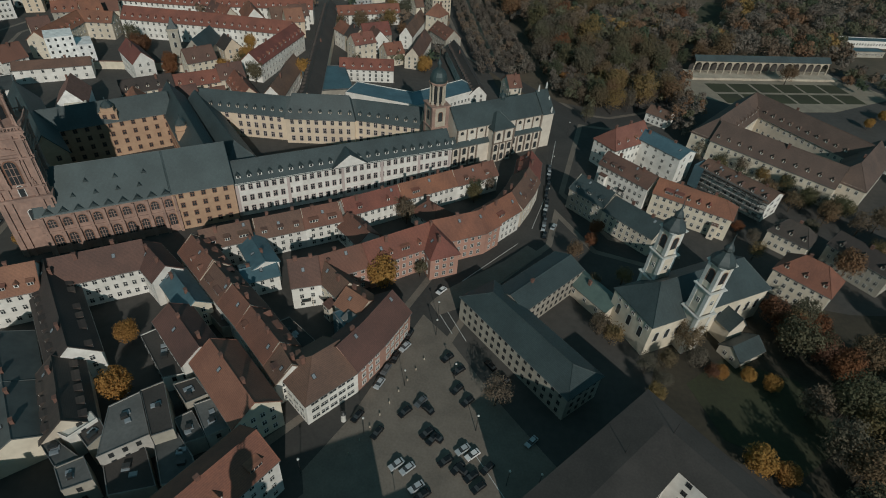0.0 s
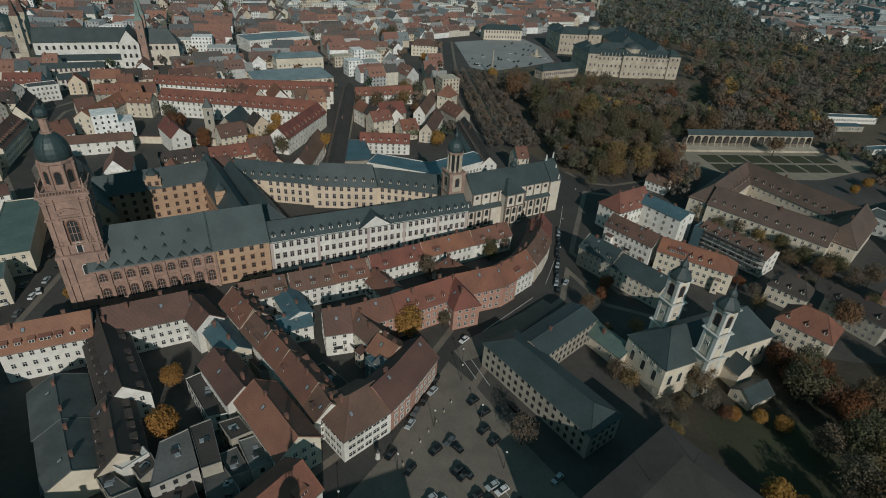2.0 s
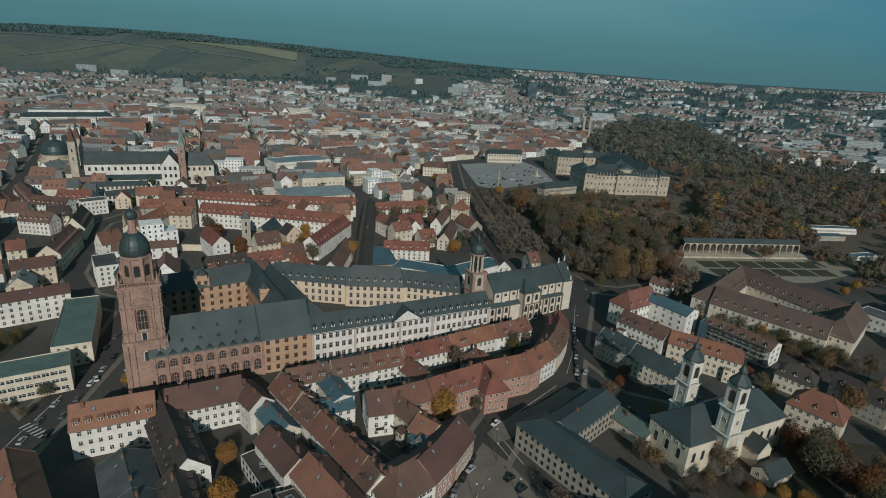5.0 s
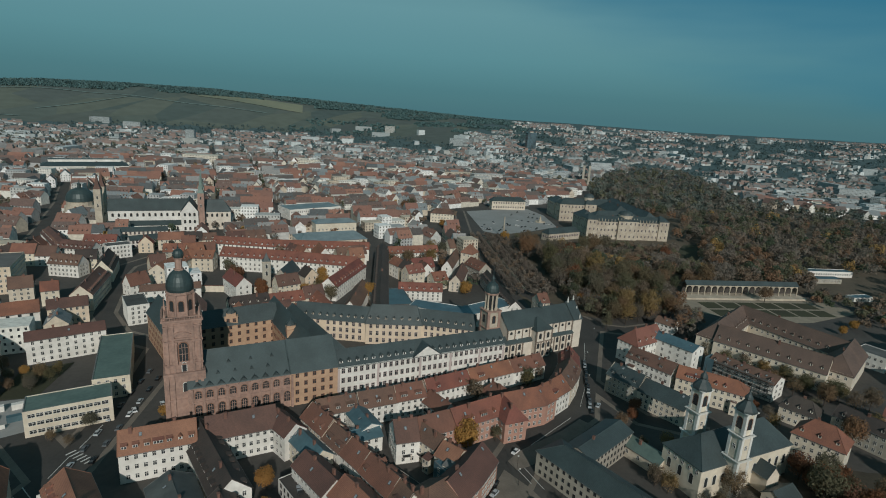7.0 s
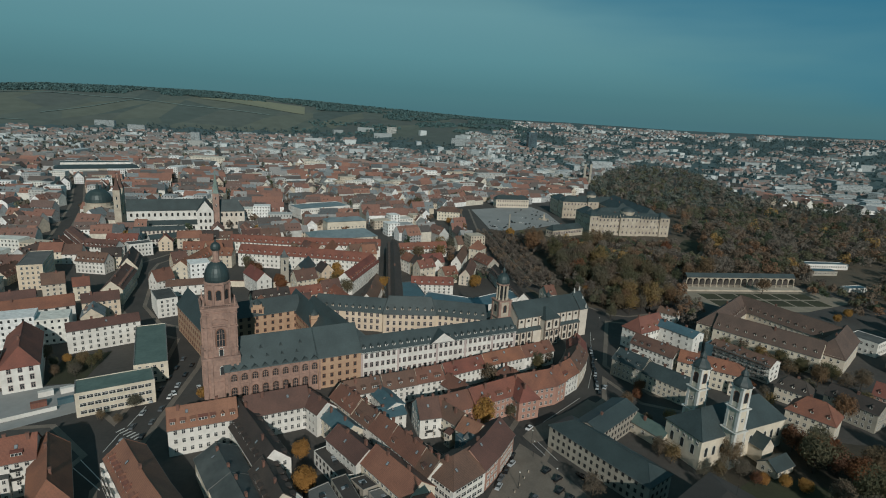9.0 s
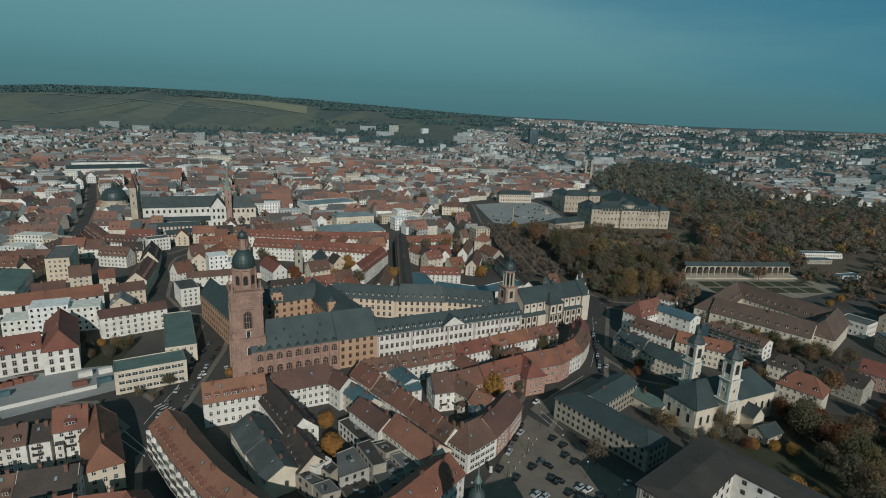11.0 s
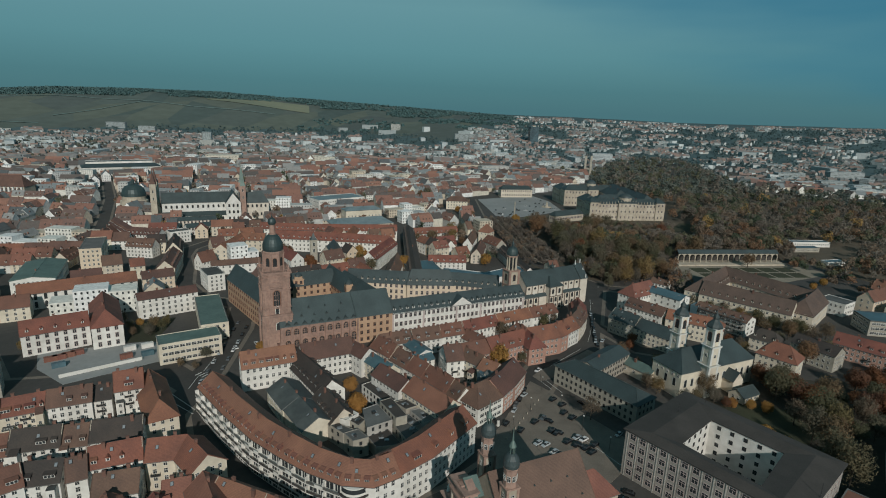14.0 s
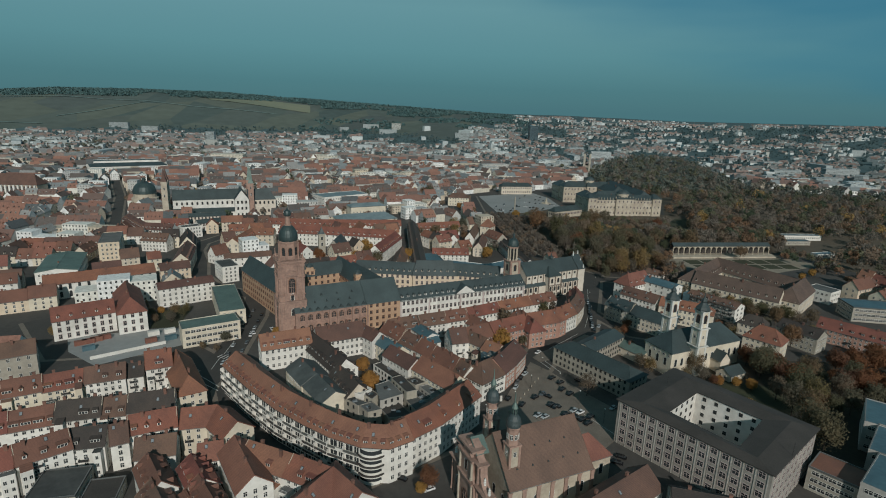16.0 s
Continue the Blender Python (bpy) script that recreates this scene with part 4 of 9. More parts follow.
building("town_house", "brown-tiled town house with white walls", [(-98.3, -157.0), (-84.2, -166.3)], 10, 11, 15, "brown", "white", rows=3, skylights=0.6, chimneys=2)
building("town_house", "small painted house with a blue metal roof", [(-85.1, -163.6), (-68.9, -176.0)], 9, 9, 12.5, "zinc", "cream", rows=3, skylights=0.6, chimneys=2)
building("town_house", "brown-tiled house with white walls", [(-73.5, -181.1), (-56.8, -193.7)], 11, 11, 15, "brown", "white", rows=3, skylights=0.6, chimneys=2)
building("town_house", "orange-tiled house with cream walls", [(-54.5, -191.5), (-33.7, -207.6)], 13, 11, 16, "orange", "cream", rows=3, skylights=0.6, chimneys=2)
building("town_house", "red-tiled house with white walls along the street", [(-53.4, -259.0), (-40.9, -241.9), (-28.6, -216.5)], 14, 14, 19, "red", "white", rows=4, dormers=9, skylights=0.6, chimneys=2)
building("curved_house", "curved white house with an orange-tiled roof", [(-138.9, -217.3), (-117.7, -233.1), (-98.2, -246.0), (-83.4, -253.3), (-71.6, -258.4), (-59.9, -261.4), (-53.0, -260.5), (-47.4, -254.8)], 13, 15, 20, "orange", "white", rows=4, near=False, dormers=0, skylights=0.3, chimneys=6)
building("office_block", "flat-roofed cream office block with window bands", [(-196.1, -179.1), (-173.4, -158.4)], 14, 11, 11.3, "copper", "cream", rows=3, pitch=2.6, win='wide', flat=True, category='office block')
building("office_block", "copper-roofed office wing beside the street", [(-214.6, -106.8), (-182.4, -148.5)], 15, 10, 10.3, "copper", "cream", rows=3, flat=True, category='office block')
building("town_house", "white town house with small square windows", [(-248.1, -129.7), (-224.4, -104.2)], 11, 13, 16, "brown", "white", rows=4, pitch=3.5, skylights=0.6, chimneys=2)
building("seminary", "white house with a red-tiled roof beside the building site", [(-269.6, -189.3), (-248.7, -166.7)], 14, 12, 18, "red", "white", rows=3, pitch=3.6, win='tall', dormers=6)
building("seminary", "white wing with a red-tiled hipped roof", [(-261.0, -141.5), (-232.1, -171.8)], 15, 13, 20, "red", "white", rows=3, pitch=3.6, win='tall', hips=(0, 7))
building("seminary", "long white wing with a red-tiled roof", [(-328.3, -137.0), (-281.4, -89.1)], 14, 11, 16, "red", "white", rows=2, pitch=5, win='arch')
building("town_house", "brown-tiled grey house with small windows", [(-260.7, -243.0), (-242.3, -224.7)], 13, 13, 18, "brown", "grey", rows=3, pitch=3.4, skylights=0.6, chimneys=2)
building("row_house", "red-tiled row house with white walls", [(-228.4, -272.1), (-219.6, -263.1)], 12, 12.4, 17.4, "red", "white", rows=4, dormers=3.6, skylights=0.8, party=True, chimneys=2, balconies=0.5, dw=1.3)
building("row_house", "brownish red-tiled row house with white walls", [(-219.6, -263.1), (-208.8, -253.7)], 12, 12.4, 17.4, "brownred", "cream", rows=4, dormers=3.6, skylights=0.8, party=True, chimneys=2, balconies=0.5, dw=1.3)
building("row_house", "red-tiled row house with white walls", [(-208.8, -253.7), (-197.1, -243.5)], 12, 11.7, 16.7, "red", "cream", rows=4, dormers=3.6, skylights=0.8, party=True, chimneys=2, balconies=0.5, dw=1.3)
building("row_house", "brown-tiled row house with white walls", [(-197.1, -243.5), (-184.2, -234.3)], 12, 12, 17, "brown", "white", rows=4, dormers=5, skylights=0.6, chimneys=2, balconies=0.4)
building("row_house", "dark-tiled narrow row house between others", [(-185.1, -232.8), (-179.4, -228.9)], 12, 11, 15, "dark", "white", rows=4, skylights=0.6, chimneys=2, balconies=0.4)
building("row_house", "red-tiled row house with balconies", [(-178.7, -228.4), (-170.1, -221.6)], 13, 14, 20, "red", "white", rows=4, dormers=6, skylights=0.6, chimneys=2, balconies=0.4)
building("row_house", "red-tiled house at the street corner", [(-170.7, -217.1), (-145.6, -242.3)], 12, 11, 17, "red", "cream", rows=3, dormers=4, hips=(0, 5), skylights=0.6, chimneys=2, balconies=0.4)
building("row_house", "red-tiled row house with white walls", [(-208.8, -286.3), (-198.8, -278.6)], 12, 9.9, 15.4, "red", "white", rows=3, dormers=3.6, skylights=0.8, party=True, chimneys=2, balconies=0.5, dw=2.6)
building("row_house", "brownish red-tiled row house with white walls", [(-198.8, -278.6), (-186.5, -269.1)], 12, 9.7, 15.2, "brownred", "white", rows=3, dormers=3.6, skylights=0.8, party=True, chimneys=2, balconies=0.5, dw=1.3)
building("row_house", "dark-tiled row house with roof windows", [(-186.5, -269.1), (-172.3, -261.3)], 12, 10.5, 16.0, "dark", "white", rows=3, dormers=3.8, skylights=0.8, party=True, chimneys=2, balconies=0.5, dw=1.3)
building("row_house", "brown-tiled row house with roof windows", [(-172.3, -261.3), (-164.2, -256.8)], 12, 9.8, 15.3, "brown", "white", rows=3, dormers=3.8, skylights=0.8, party=True, chimneys=2, balconies=0.5, dw=2.6)
building("row_house", "dark-tiled row house with roof windows", [(-164.2, -256.8), (-148.9, -248.4)], 12, 10.3, 15.8, "dark", "white", rows=3, dormers=0, skylights=0.8, party=True, chimneys=2, balconies=0.5, dw=1.3)
building("row_house", "red-tiled row house with balconies", [(-182.1, -304.3), (-175.7, -297.9)], 12, 11.8, 16.8, "red", "white", rows=4, dormers=0, skylights=0.8, party=True, chimneys=2, balconies=0.5, dw=1.3)
building("row_house", "brownish red-tiled row house with balconies", [(-175.7, -297.9), (-165.8, -284.9)], 12, 11.9, 16.9, "brownred", "white", rows=4, dormers=4.5, skylights=0.8, party=True, chimneys=2, balconies=0.5, dw=1.3)
building("row_house", "dark-tiled row house with a white back", [(-166.7, -283.9), (-155.5, -278.1)], 12, 11, 16, "dark", "white", rows=4, dormers=6, skylights=0.6, chimneys=2, balconies=0.4)
building("row_house", "brown-tiled row house with a white back", [(-154.4, -278.6), (-149.9, -274.8)], 12, 11, 16, "brown", "white", rows=4, dormers=6, skylights=0.6, chimneys=2, balconies=0.4)
building("row_house", "red-tiled row house with a white back", [(-151.7, -272.4), (-138.2, -262.4)], 12, 11.7, 16.7, "red", "white", rows=4, dormers=4, skylights=0.8, party=True, chimneys=2, balconies=0.5, dw=1.3)
building("row_house", "red-tiled corner house with round-headed dormers", [(-135.0, -263.4), (-123.2, -257.8), (-109.5, -266.6)], 13, 12, 17, "red", "cream", rows=4, skylights=0.6, chimneys=2, balconies=0.4)
building("yard_house", "brown-tiled house in the yards", [(-141.6, -281.0), (-129.8, -274.4)], 12, 9, 14, "brown", "white", rows=3, skylights=0.6, chimneys=2, balconies=0.4)
building("yard_house", "brown-red tiled house in the yards", [(-132.1, -286.7), (-117.8, -298.9)], 10, 9, 13.5, "brownred", "white", rows=3, dormers=4, skylights=0.6, chimneys=2, balconies=0.4)
building("yard_house", "brown-tiled house in the yards", [(-122.7, -297.2), (-101.5, -314.5)], 10, 8, 12.5, "brown", "white", rows=3, dormers=4, skylights=0.6, chimneys=2, balconies=0.4)
building("yard_house", "orange-tiled house in the yards", [(-118.9, -277.6), (-111.5, -273.3)], 11, 9, 13, "orange", "white", rows=3, skylights=0.6, chimneys=2, balconies=0.4)
building("yard_house", "red-tiled house with white gable in the yards", [(-117.8, -283.2), (-105.5, -293.9)], 10, 9, 13, "red", "white", rows=3, dormers=4, skylights=0.6, chimneys=2, balconies=0.4)
building("yard_house", "brown-red tiled house with cream gable in the yards", [(-109.0, -291.9), (-91.7, -306.3)], 10, 8.5, 12.5, "brownred", "cream", rows=3, dormers=4, skylights=0.6, chimneys=2, balconies=0.4)
building("yard_house", "flat-roofed yard hall with skylights", [(-163.5, -302.8), (-149.6, -296.6)], 16, 6, 6.3, "flat", "grey", rows=1, flat=True)
building("yard_house", "flat-roofed yard shed beside the houses", [(-147.3, -299.3), (-137.2, -294.6)], 12, 4, 4.3, "flatdark", "grey", rows=1, flat=True)
building("yard_house", "blue-grey clad yard tower house", [(-25.0, -164.2), (-17.6, -171.0)], 9, 9, 9.3, "zinc", "zinc", rows=3, flat=True)
building("row_house", "orange-tiled house with white walls", [(-106.4, -273.8), (-88.3, -292.4)], 12, 11, 16, "orange", "white", rows=4, skylights=0.6, chimneys=2, balconies=0.4)
building("row_house", "orange-tiled house with white walls and dormers", [(-100.6, -274.2), (-81.2, -278.3)], 12, 10.3, 15.3, "orange", "white", rows=4, dormers=4, skylights=0.8, party=True, chimneys=2, balconies=0.5, dw=1.3)
building("row_house", "red-tiled house with white walls and dormers", [(-81.2, -278.3), (-64.9, -282.5)], 12, 10.4, 15.4, "red", "white", rows=4, dormers=4, skylights=0.8, party=True, chimneys=2, balconies=0.5, dw=1.3)
building("row_house", "orange-tiled corner house with white walls", [(-72.2, -304.8), (-64.9, -282.5), (-51.6, -292.4)], 12, 11, 16, "orange", "white", rows=4, skylights=0.6, chimneys=2, balconies=0.4)
building("grey_college", "grey college wing with a slate roof", [(14.8, -145.2), (50.3, -177.5)], 14.4, 10.3, 14, "slate", "grey", rows=3, pitch=2.7, win='plain', category='college', hips=(7, 6), chimneys=0)
building("grey_college", "grey college wing with a slate roof", [(25.9, -147.7), (44.8, -121.4)], 12.5, 10, 12.5, "slate", "grey", rows=3, pitch=2.7, win='plain', category='college')
building("grey_college", "low beige link with a green roof", [(48.3, -123.4), (61.7, -136.9)], 9, 5.5, 8, "copper", "cream", rows=1, pitch=5, category='college')
building("villa", "red-tiled house with hipped roof and dormers", [(124.3, -99.7), (140.3, -111.5)], 14, 10.5, 17, "red", "cream", rows=3, dormers=5, hips=(6, 6))
building("row_house", "slate-roofed house row with a cream front", [(48.5, -66.0), (62.6, -77.4)], 13, 10.2, 14.7, "slate", "grey", rows=3, dormers=6, skylights=0.8, party=True, chimneys=2, balconies=0.0, dw=2.6)
building("row_house", "slate-roofed house row with a cream front", [(62.6, -77.4), (81.3, -92.5)], 13, 9.0, 13.5, "slate", "cream", rows=3, dormers=0, skylights=0.8, party=True, chimneys=2, balconies=0.0, dw=2.6)
building("row_house", "brown-tiled row house with dormers", [(60.8, -42.5), (81.4, -59.0)], 11, 11, 15.5, "brown", "white", rows=3, dormers=4, skylights=0.6, chimneys=2, balconies=0.4)
building("row_house", "red-tiled row house with balconies", [(82.2, -60.0), (113.0, -72.0)], 12, 11, 15.5, "red", "cream", rows=3, dormers=4, hips=(0, 5), skylights=0.6, chimneys=2, balconies=0.4)
building("town_house", "orange-tiled white house with hipped roof", [(60.2, -30.4), (78.2, -12.9)], 14, 13, 20, "orange", "white", rows=3, dormers=6, hips=(5, 0), skylights=0.6, chimneys=2)
building("town_house", "white house with a blue metal roof", [(78.8, -15.4), (98.6, -32.7)], 13, 14.5, 17, "zinc", "white", rows=4, pitch=4, skylights=0.6, chimneys=2)
building("terrace_house", "white terraced house with roof terraces under works", [(109.0, -29.8), (135.0, -52.6)], 14, 10, 13, "brown", "white", rows=3, pitch=4, win='wide', dormers=5, skylights=2, chimneys=3)
building("garden_house", "low brown-tiled house with a glazed end by the road bend", [(90, 36), (101, 29)], 9, 6, 9, "brown", "white", rows=2, dormers=0, skylights=1)
building("school", "long brown-roofed school wing with dormers", [(119.7, 3.0), (169.2, -29.3)], 16.5, 11, 19, "school", "cream", rows=2, pitch=3.5, dormers=5, joined=True)
building("school", "long brown-roofed school wing behind the court", [(147.7, 50.5), (191.4, -0.1)], 16.5, 11, 19, "school", "cream", rows=2, pitch=3.5, dormers=5, joined=True)
building("school", "brown-roofed school cross wing with dormers", [(113.9, -1.0), (147.7, 50.5)], 16.5, 11, 19, "school", "cream", hips=(9, 0), rows=2, pitch=3.5, dormers=5, joined=True)
building("school", "brown-roofed school cross wing with dormers", [(171.8, -30.0), (197.3, 6.7)], 16.5, 11, 19, "school", "cream", hips=(9, 0), rows=2, pitch=3.5, joined=True)
building("villa", "dark-tiled house with dormers", [(130.3, -70.5), (143.0, -79.6)], 12, 8, 13, "dark", "cream", rows=2, dormers=5, hips=(4, 4))
building("villa", "dark-tiled apartment house with balconies", [(151.7, -77.6), (167.7, -94.6)], 13, 10, 14, "dark", "grey", rows=3, dormers=6)
building("row_house", "long red house with dormers beside the park", [(177.2, -68.2), (206.6, -90.0)], 13, 9, 14, "red", "pink", rows=3, dormers=5, skylights=0.6, chimneys=2, balconies=0.4)
building("office_block", "flat-roofed glass block at the park", [(214.3, -20.9), (246.1, -19.9)], 20, 10, 10.3, "zinc", "grey", rows=3, flat=True, win='wide', category='office block')
building("office_block", "flat-roofed white pavilion beside the school", [(209.6, 21.7), (221.7, 8.6)], 16, 9, 9.3, "flat", "white", rows=2, flat=True, category='office block')
building("yard_house", "brown-red tiled back house in the yard", [(-40.2, -117.1), (-29.0, -126.2)], 10, 7, 11, "brownred", "white", rows=2, skylights=0.6, chimneys=2, balconies=0.4)
building("yard_house", "brown-red tiled hipped house in the yard", [(-15.8, -97.1), (-5.0, -103.7)], 11, 6, 10.5, "brownred", "white", rows=2, hips=(4, 4), skylights=0.6, chimneys=2, balconies=0.4)
building("corner_house", "red-tiled pink cross wing on the street", [(-7.4, -119.4), (0.8, -131.4)], 11, 10.3, 16, "red", "pink", rows=3, hips=(0, 5), skylights=0.6, chimneys=2)
building("university_wing", "taller middle pavilion of the yellow university wing", [(-94.5, -47.2), (-62.4, -39.2)], 15, 13.6, 22.5, "slate", "yellow", rows=3, pitch=3.6, win='tall', dormers=4.2, category='university', chimneys=0, hips=(3, 3))
building("yard_house", "long dark-tiled yard house with dormers and a white gable", [(-121.7, -173.3), (-90.0, -202.4)], 13, 9, 15, "dark", "white", rows=3, dormers=4.2, skylights=0.6, chimneys=2, balconies=0.4)
building("yard_house", "dark-tiled yard house with a row of dormers", [(-92.9, -205.4), (-77.1, -221.6)], 12, 8, 13.5, "dark", "cream", rows=2, dormers=4, skylights=0.6, chimneys=2, balconies=0.4)
building("yard_house", "grey metal roofed hall in the yards", [(-114.6, -200.7), (-100.1, -214.5)], 15, 8, 12, "metalroof", "cream", rows=2, skylights=0.6, chimneys=2, balconies=0.4)
building("yard_house", "grey metal roofed hall with a cream gable", [(-99.8, -214.8), (-85.5, -228.0)], 14, 8, 12, "metalroof", "cream", rows=0, skylights=0.6, chimneys=2, balconies=0.4)
building("school_wing", "low modern wing with window bands", [(106.9, -228.2), (119.5, -238.0)], 14, 9, 9.4, "brownred", "grey", rows=3, pitch=2.7, win='wide', flat=True, category='school')
building("town_house", "brown-tiled house beside the church", [(18.9, -279.5), (40.7, -255.9)], 14, 10, 15.5, "brown", "white", rows=3, skylights=0.6, chimneys=2)
building("town_house", "dark-tiled house beside the office block", [(47.6, -264.5), (73.3, -266.4)], 14, 10, 14, "dark", "grey", rows=3, skylights=0.6, chimneys=2)
building("modern_hall", "curved modern hall with a blue roof behind the university", [(-77.8, -0.1), (-40.3, -3.8), (-14.3, 27.1)], 16, 9, 9.3, "zinc", "white", rows=1, flat=True, category='hall')
building("modern_hall", "blue metal roofed modern hall", [(-104.1, 25.1), (-88.1, -5.9)], 26, 8, 8.3, "zinc", "grey", rows=1, flat=True, category='hall')
building("monastery", "long white range under a red-tiled roof", [(-251.8, 54.2), (-201.8, 61.7), (-140.5, 67.0)], 15, 12, 18, "red", "white", dormers=5, rows=3, pitch=3.6, joined=True)
building("monastery", "long white range with dormers behind a yard", [(-282.6, 90.7), (-232.0, 99.1), (-149.7, 126.6)], 13, 11, 16, "red", "white", dormers=5, rows=3, pitch=3.6, joined=True)
building("monastery", "red-tiled cross range with dormers", [(-141.7, 8.6), (-139.4, 67.8)], 13, 11, 17, "red", "white", dormers=5, rows=3, pitch=3.6, joined=True)
building("monastery", "curved red-tiled range beside the street", [(-269.0, -3.4), (-275.6, 40.4), (-254.4, 46.2)], 13, 11, 16, "red", "cream", dormers=5, rows=3, pitch=3.6, joined=True)
building("museum", "wide museum hall under a blue metal roof", [(-225.4, 135.6), (-174.1, 176.5)], 34, 10, 15, "palezinc", "cream", hips=(8, 8), category='museum', rows=2, pitch=4, joined=True)
building("museum", "raised museum hall with a blue metal roof", [(-231.9, 191.3), (-197.3, 218.7)], 18, 15, 18, "palezinc", "cream", hips=(6, 6), category='museum', rows=1, pitch=4, joined=True)
building("shopping_hall", "large flat hall with pale blue roofs", [(-301.4, 263.0), (-258.1, 316.9)], 34, 12, 12.4, "palezinc", "white", flat=True, category='hall', rows=2, joined=True)
building("chapel", "small grey church with a steep slate roof", [(-182.9, 18.0), (-186.5, 45.0)], 12, 9, 16, "slate", "grey", category='church', rows=0, chimneys=0)
building("gable_house", "white gabled house by the lane", [(-70.8, 96.0), (-70.6, 141.0)], 9, 9, 15, "brown", "white", rows=3, pitch=3.6, joined=True)
building("gable_house", "cream gabled house by the lane", [(-57.6, 60.9), (-58.3, 99.8)], 10, 8, 14, "brown", "cream", rows=3, pitch=3.6, joined=True)
building("gable_house", "tall cream house with an orange pyramid roof", [(-62.3, 137.0), (-51.7, 133.3)], 13, 15, 22, "orange", "cream", hips=(5, 5), rows=3, pitch=3.6, joined=True)
building("gable_house", "dark-tiled row beside the park avenue", [(-35.9, 88.9), (-8.6, 17.9)], 10, 8, 13, "dark", "white", dormers=4, rows=3, pitch=3.6, joined=True)
building("gable_house", "long dark-tiled row along a straight lane", [(-92.5, -27.1), (-139.6, 135.7)], 11, 10, 15, "dark", "cream", dormers=5, rows=3, pitch=3.6, joined=True)
building("gable_house", "brown-tiled house with a white gable", [(-112.8, -26.3), (-120.3, 21.0)], 11, 9, 15, "brown", "white", rows=3, pitch=3.6, joined=True)
building("gable_house", "red-tiled house with a white back", [(-95.7, 32.1), (-64.4, 40.3)], 11, 8, 12.5, "red", "white", dormers=5, rows=3, pitch=3.6, joined=True)
building("gable_house", "red-tiled house with dormers in gardens", [(-131.3, 126.2), (-90.8, 151.4)], 12, 9, 14, "red", "white", dormers=5, rows=3, pitch=3.6, joined=True)
building("gable_house", "square cream house at the palace square", [(-134.0, 331.6), (-105.0, 335.7)], 16, 12, 17, "brown", "cream", hips=(6, 6), rows=3, pitch=3.6, joined=True)
building("garden_wall_house", "long white house behind the university", [(-257.9, -35.6), (-227.0, -14.1)], 9, 8, 11, "brown", "white", joined=True, rows=2, pitch=5)
building("church_block", "white flat-roofed office house at the street", [(-246.5, -56.0), (-230.5, -71.0)], 12, 12, 12.3, "flat", "white", flat=True, rows=4, joined=True)
building("town_house", "brown-tiled cream house by the street", [(-279.0, -86.5), (-264.3, -72.2)], 12, 11, 15, "brown", "yellow", rows=3, skylights=0.6, chimneys=2)
building("theatre", "hall with green copper roofs", [(-342, -113), (-372, -72)], 26, 11, 13, "copper", "white", rows=2, category='hall', joined=True)
building("town_house", "long dark-brown tiled house row along the street", [(-277, -64), (-298, -25)], 13, 11, 17, "brown", "cream", rows=3, dormers=3.6, skylights=0.8, chimneys=2, joined=True)
building("gable_house", "dark house with a steep brown roof at the street bend", [(-307, -13), (-327, 17)], 13, 9, 17, "dark", "cream", rows=2, dormers=4, chimneys=1, joined=True)
building("town_house", "brown-tiled range with a row of dormers", [(-354, -7), (-331, -4)], 12, 10, 16, "brown", "white", rows=3, dormers=3.4, chimneys=2, joined=True)
building("cathedral_house", "bent white range with a brown dormered roof below the cathedral", [(-427, 62), (-380, 29), (-352, 32)], 13, 11, 16, "brown", "white", rows=3, dormers=3.6, chimneys=2, joined=True)
building("cathedral_house", "white flat-roofed link house below the cathedral", [(-352, 41), (-341, 56)], 12, 11, 11.3, "flat", "white", flat=True, rows=3, joined=True)
building("gable_house", "red-tiled house with a white stepped gable", [(-273, -30), (-268, -17)], 10, 8, 15, "brownred", "white", rows=2, chimneys=1, joined=True)
building("office_block", "tall pale yellow block with a grey roof", [(-347, -57), (-371, -24)], 15, 18, 18.4, "palegravel", "yellow", flat=True, rows=5, category="office block", joined=True)
building("shopping_hall", "large far hall with a dark blue-grey roof and white walls", [(-785, 402), (-700, 488)], 46, 15, 19, "slate", "white", hips=(8, 8), category="hall", rows=2, pitch=5, joined=True)
building("shopping_hall", "second far hall with a dark blue-grey roof", [(-815, 445), (-742, 520)], 26, 18, 18.4, "slate", "white", flat=True, category="hall", rows=2, pitch=5, joined=True)
hall_church = building("hall_church", "tall hall church with a steep red-brown roof", [(-708, 172), (-658, 185.2)], 22, 18, 31, "brown", "stone", rows=0, category="church", chimneys=0, hips=(0, 8), joined=True)



# ---- churches, the college block and the palace ----
def sub(ob, name, mat, fill, label=""):
    """A part whose shape is drawn by fill(bm)."""
    bm = bmesh.new()
    fill(bm)
    return part(name, bm, MAT[mat] if isinstance(mat, str) else [MAT[k] for k in mat], ob, label)


def cornice(ob, side, z, h, out, mat="sand"):
    s = side / 2 + out
    sub(ob, "cornice", mat, lambda bm: (box(bm, -s, -s, z, s, s, z + h)))


WIN["belfry"] = window_mesh(2.0, 4.6, "dkframe", arched=True, surround=0.3)
WIN["great"] = window_mesh(3.4, 8.5, "dkframe", arched=True, surround=0.5)


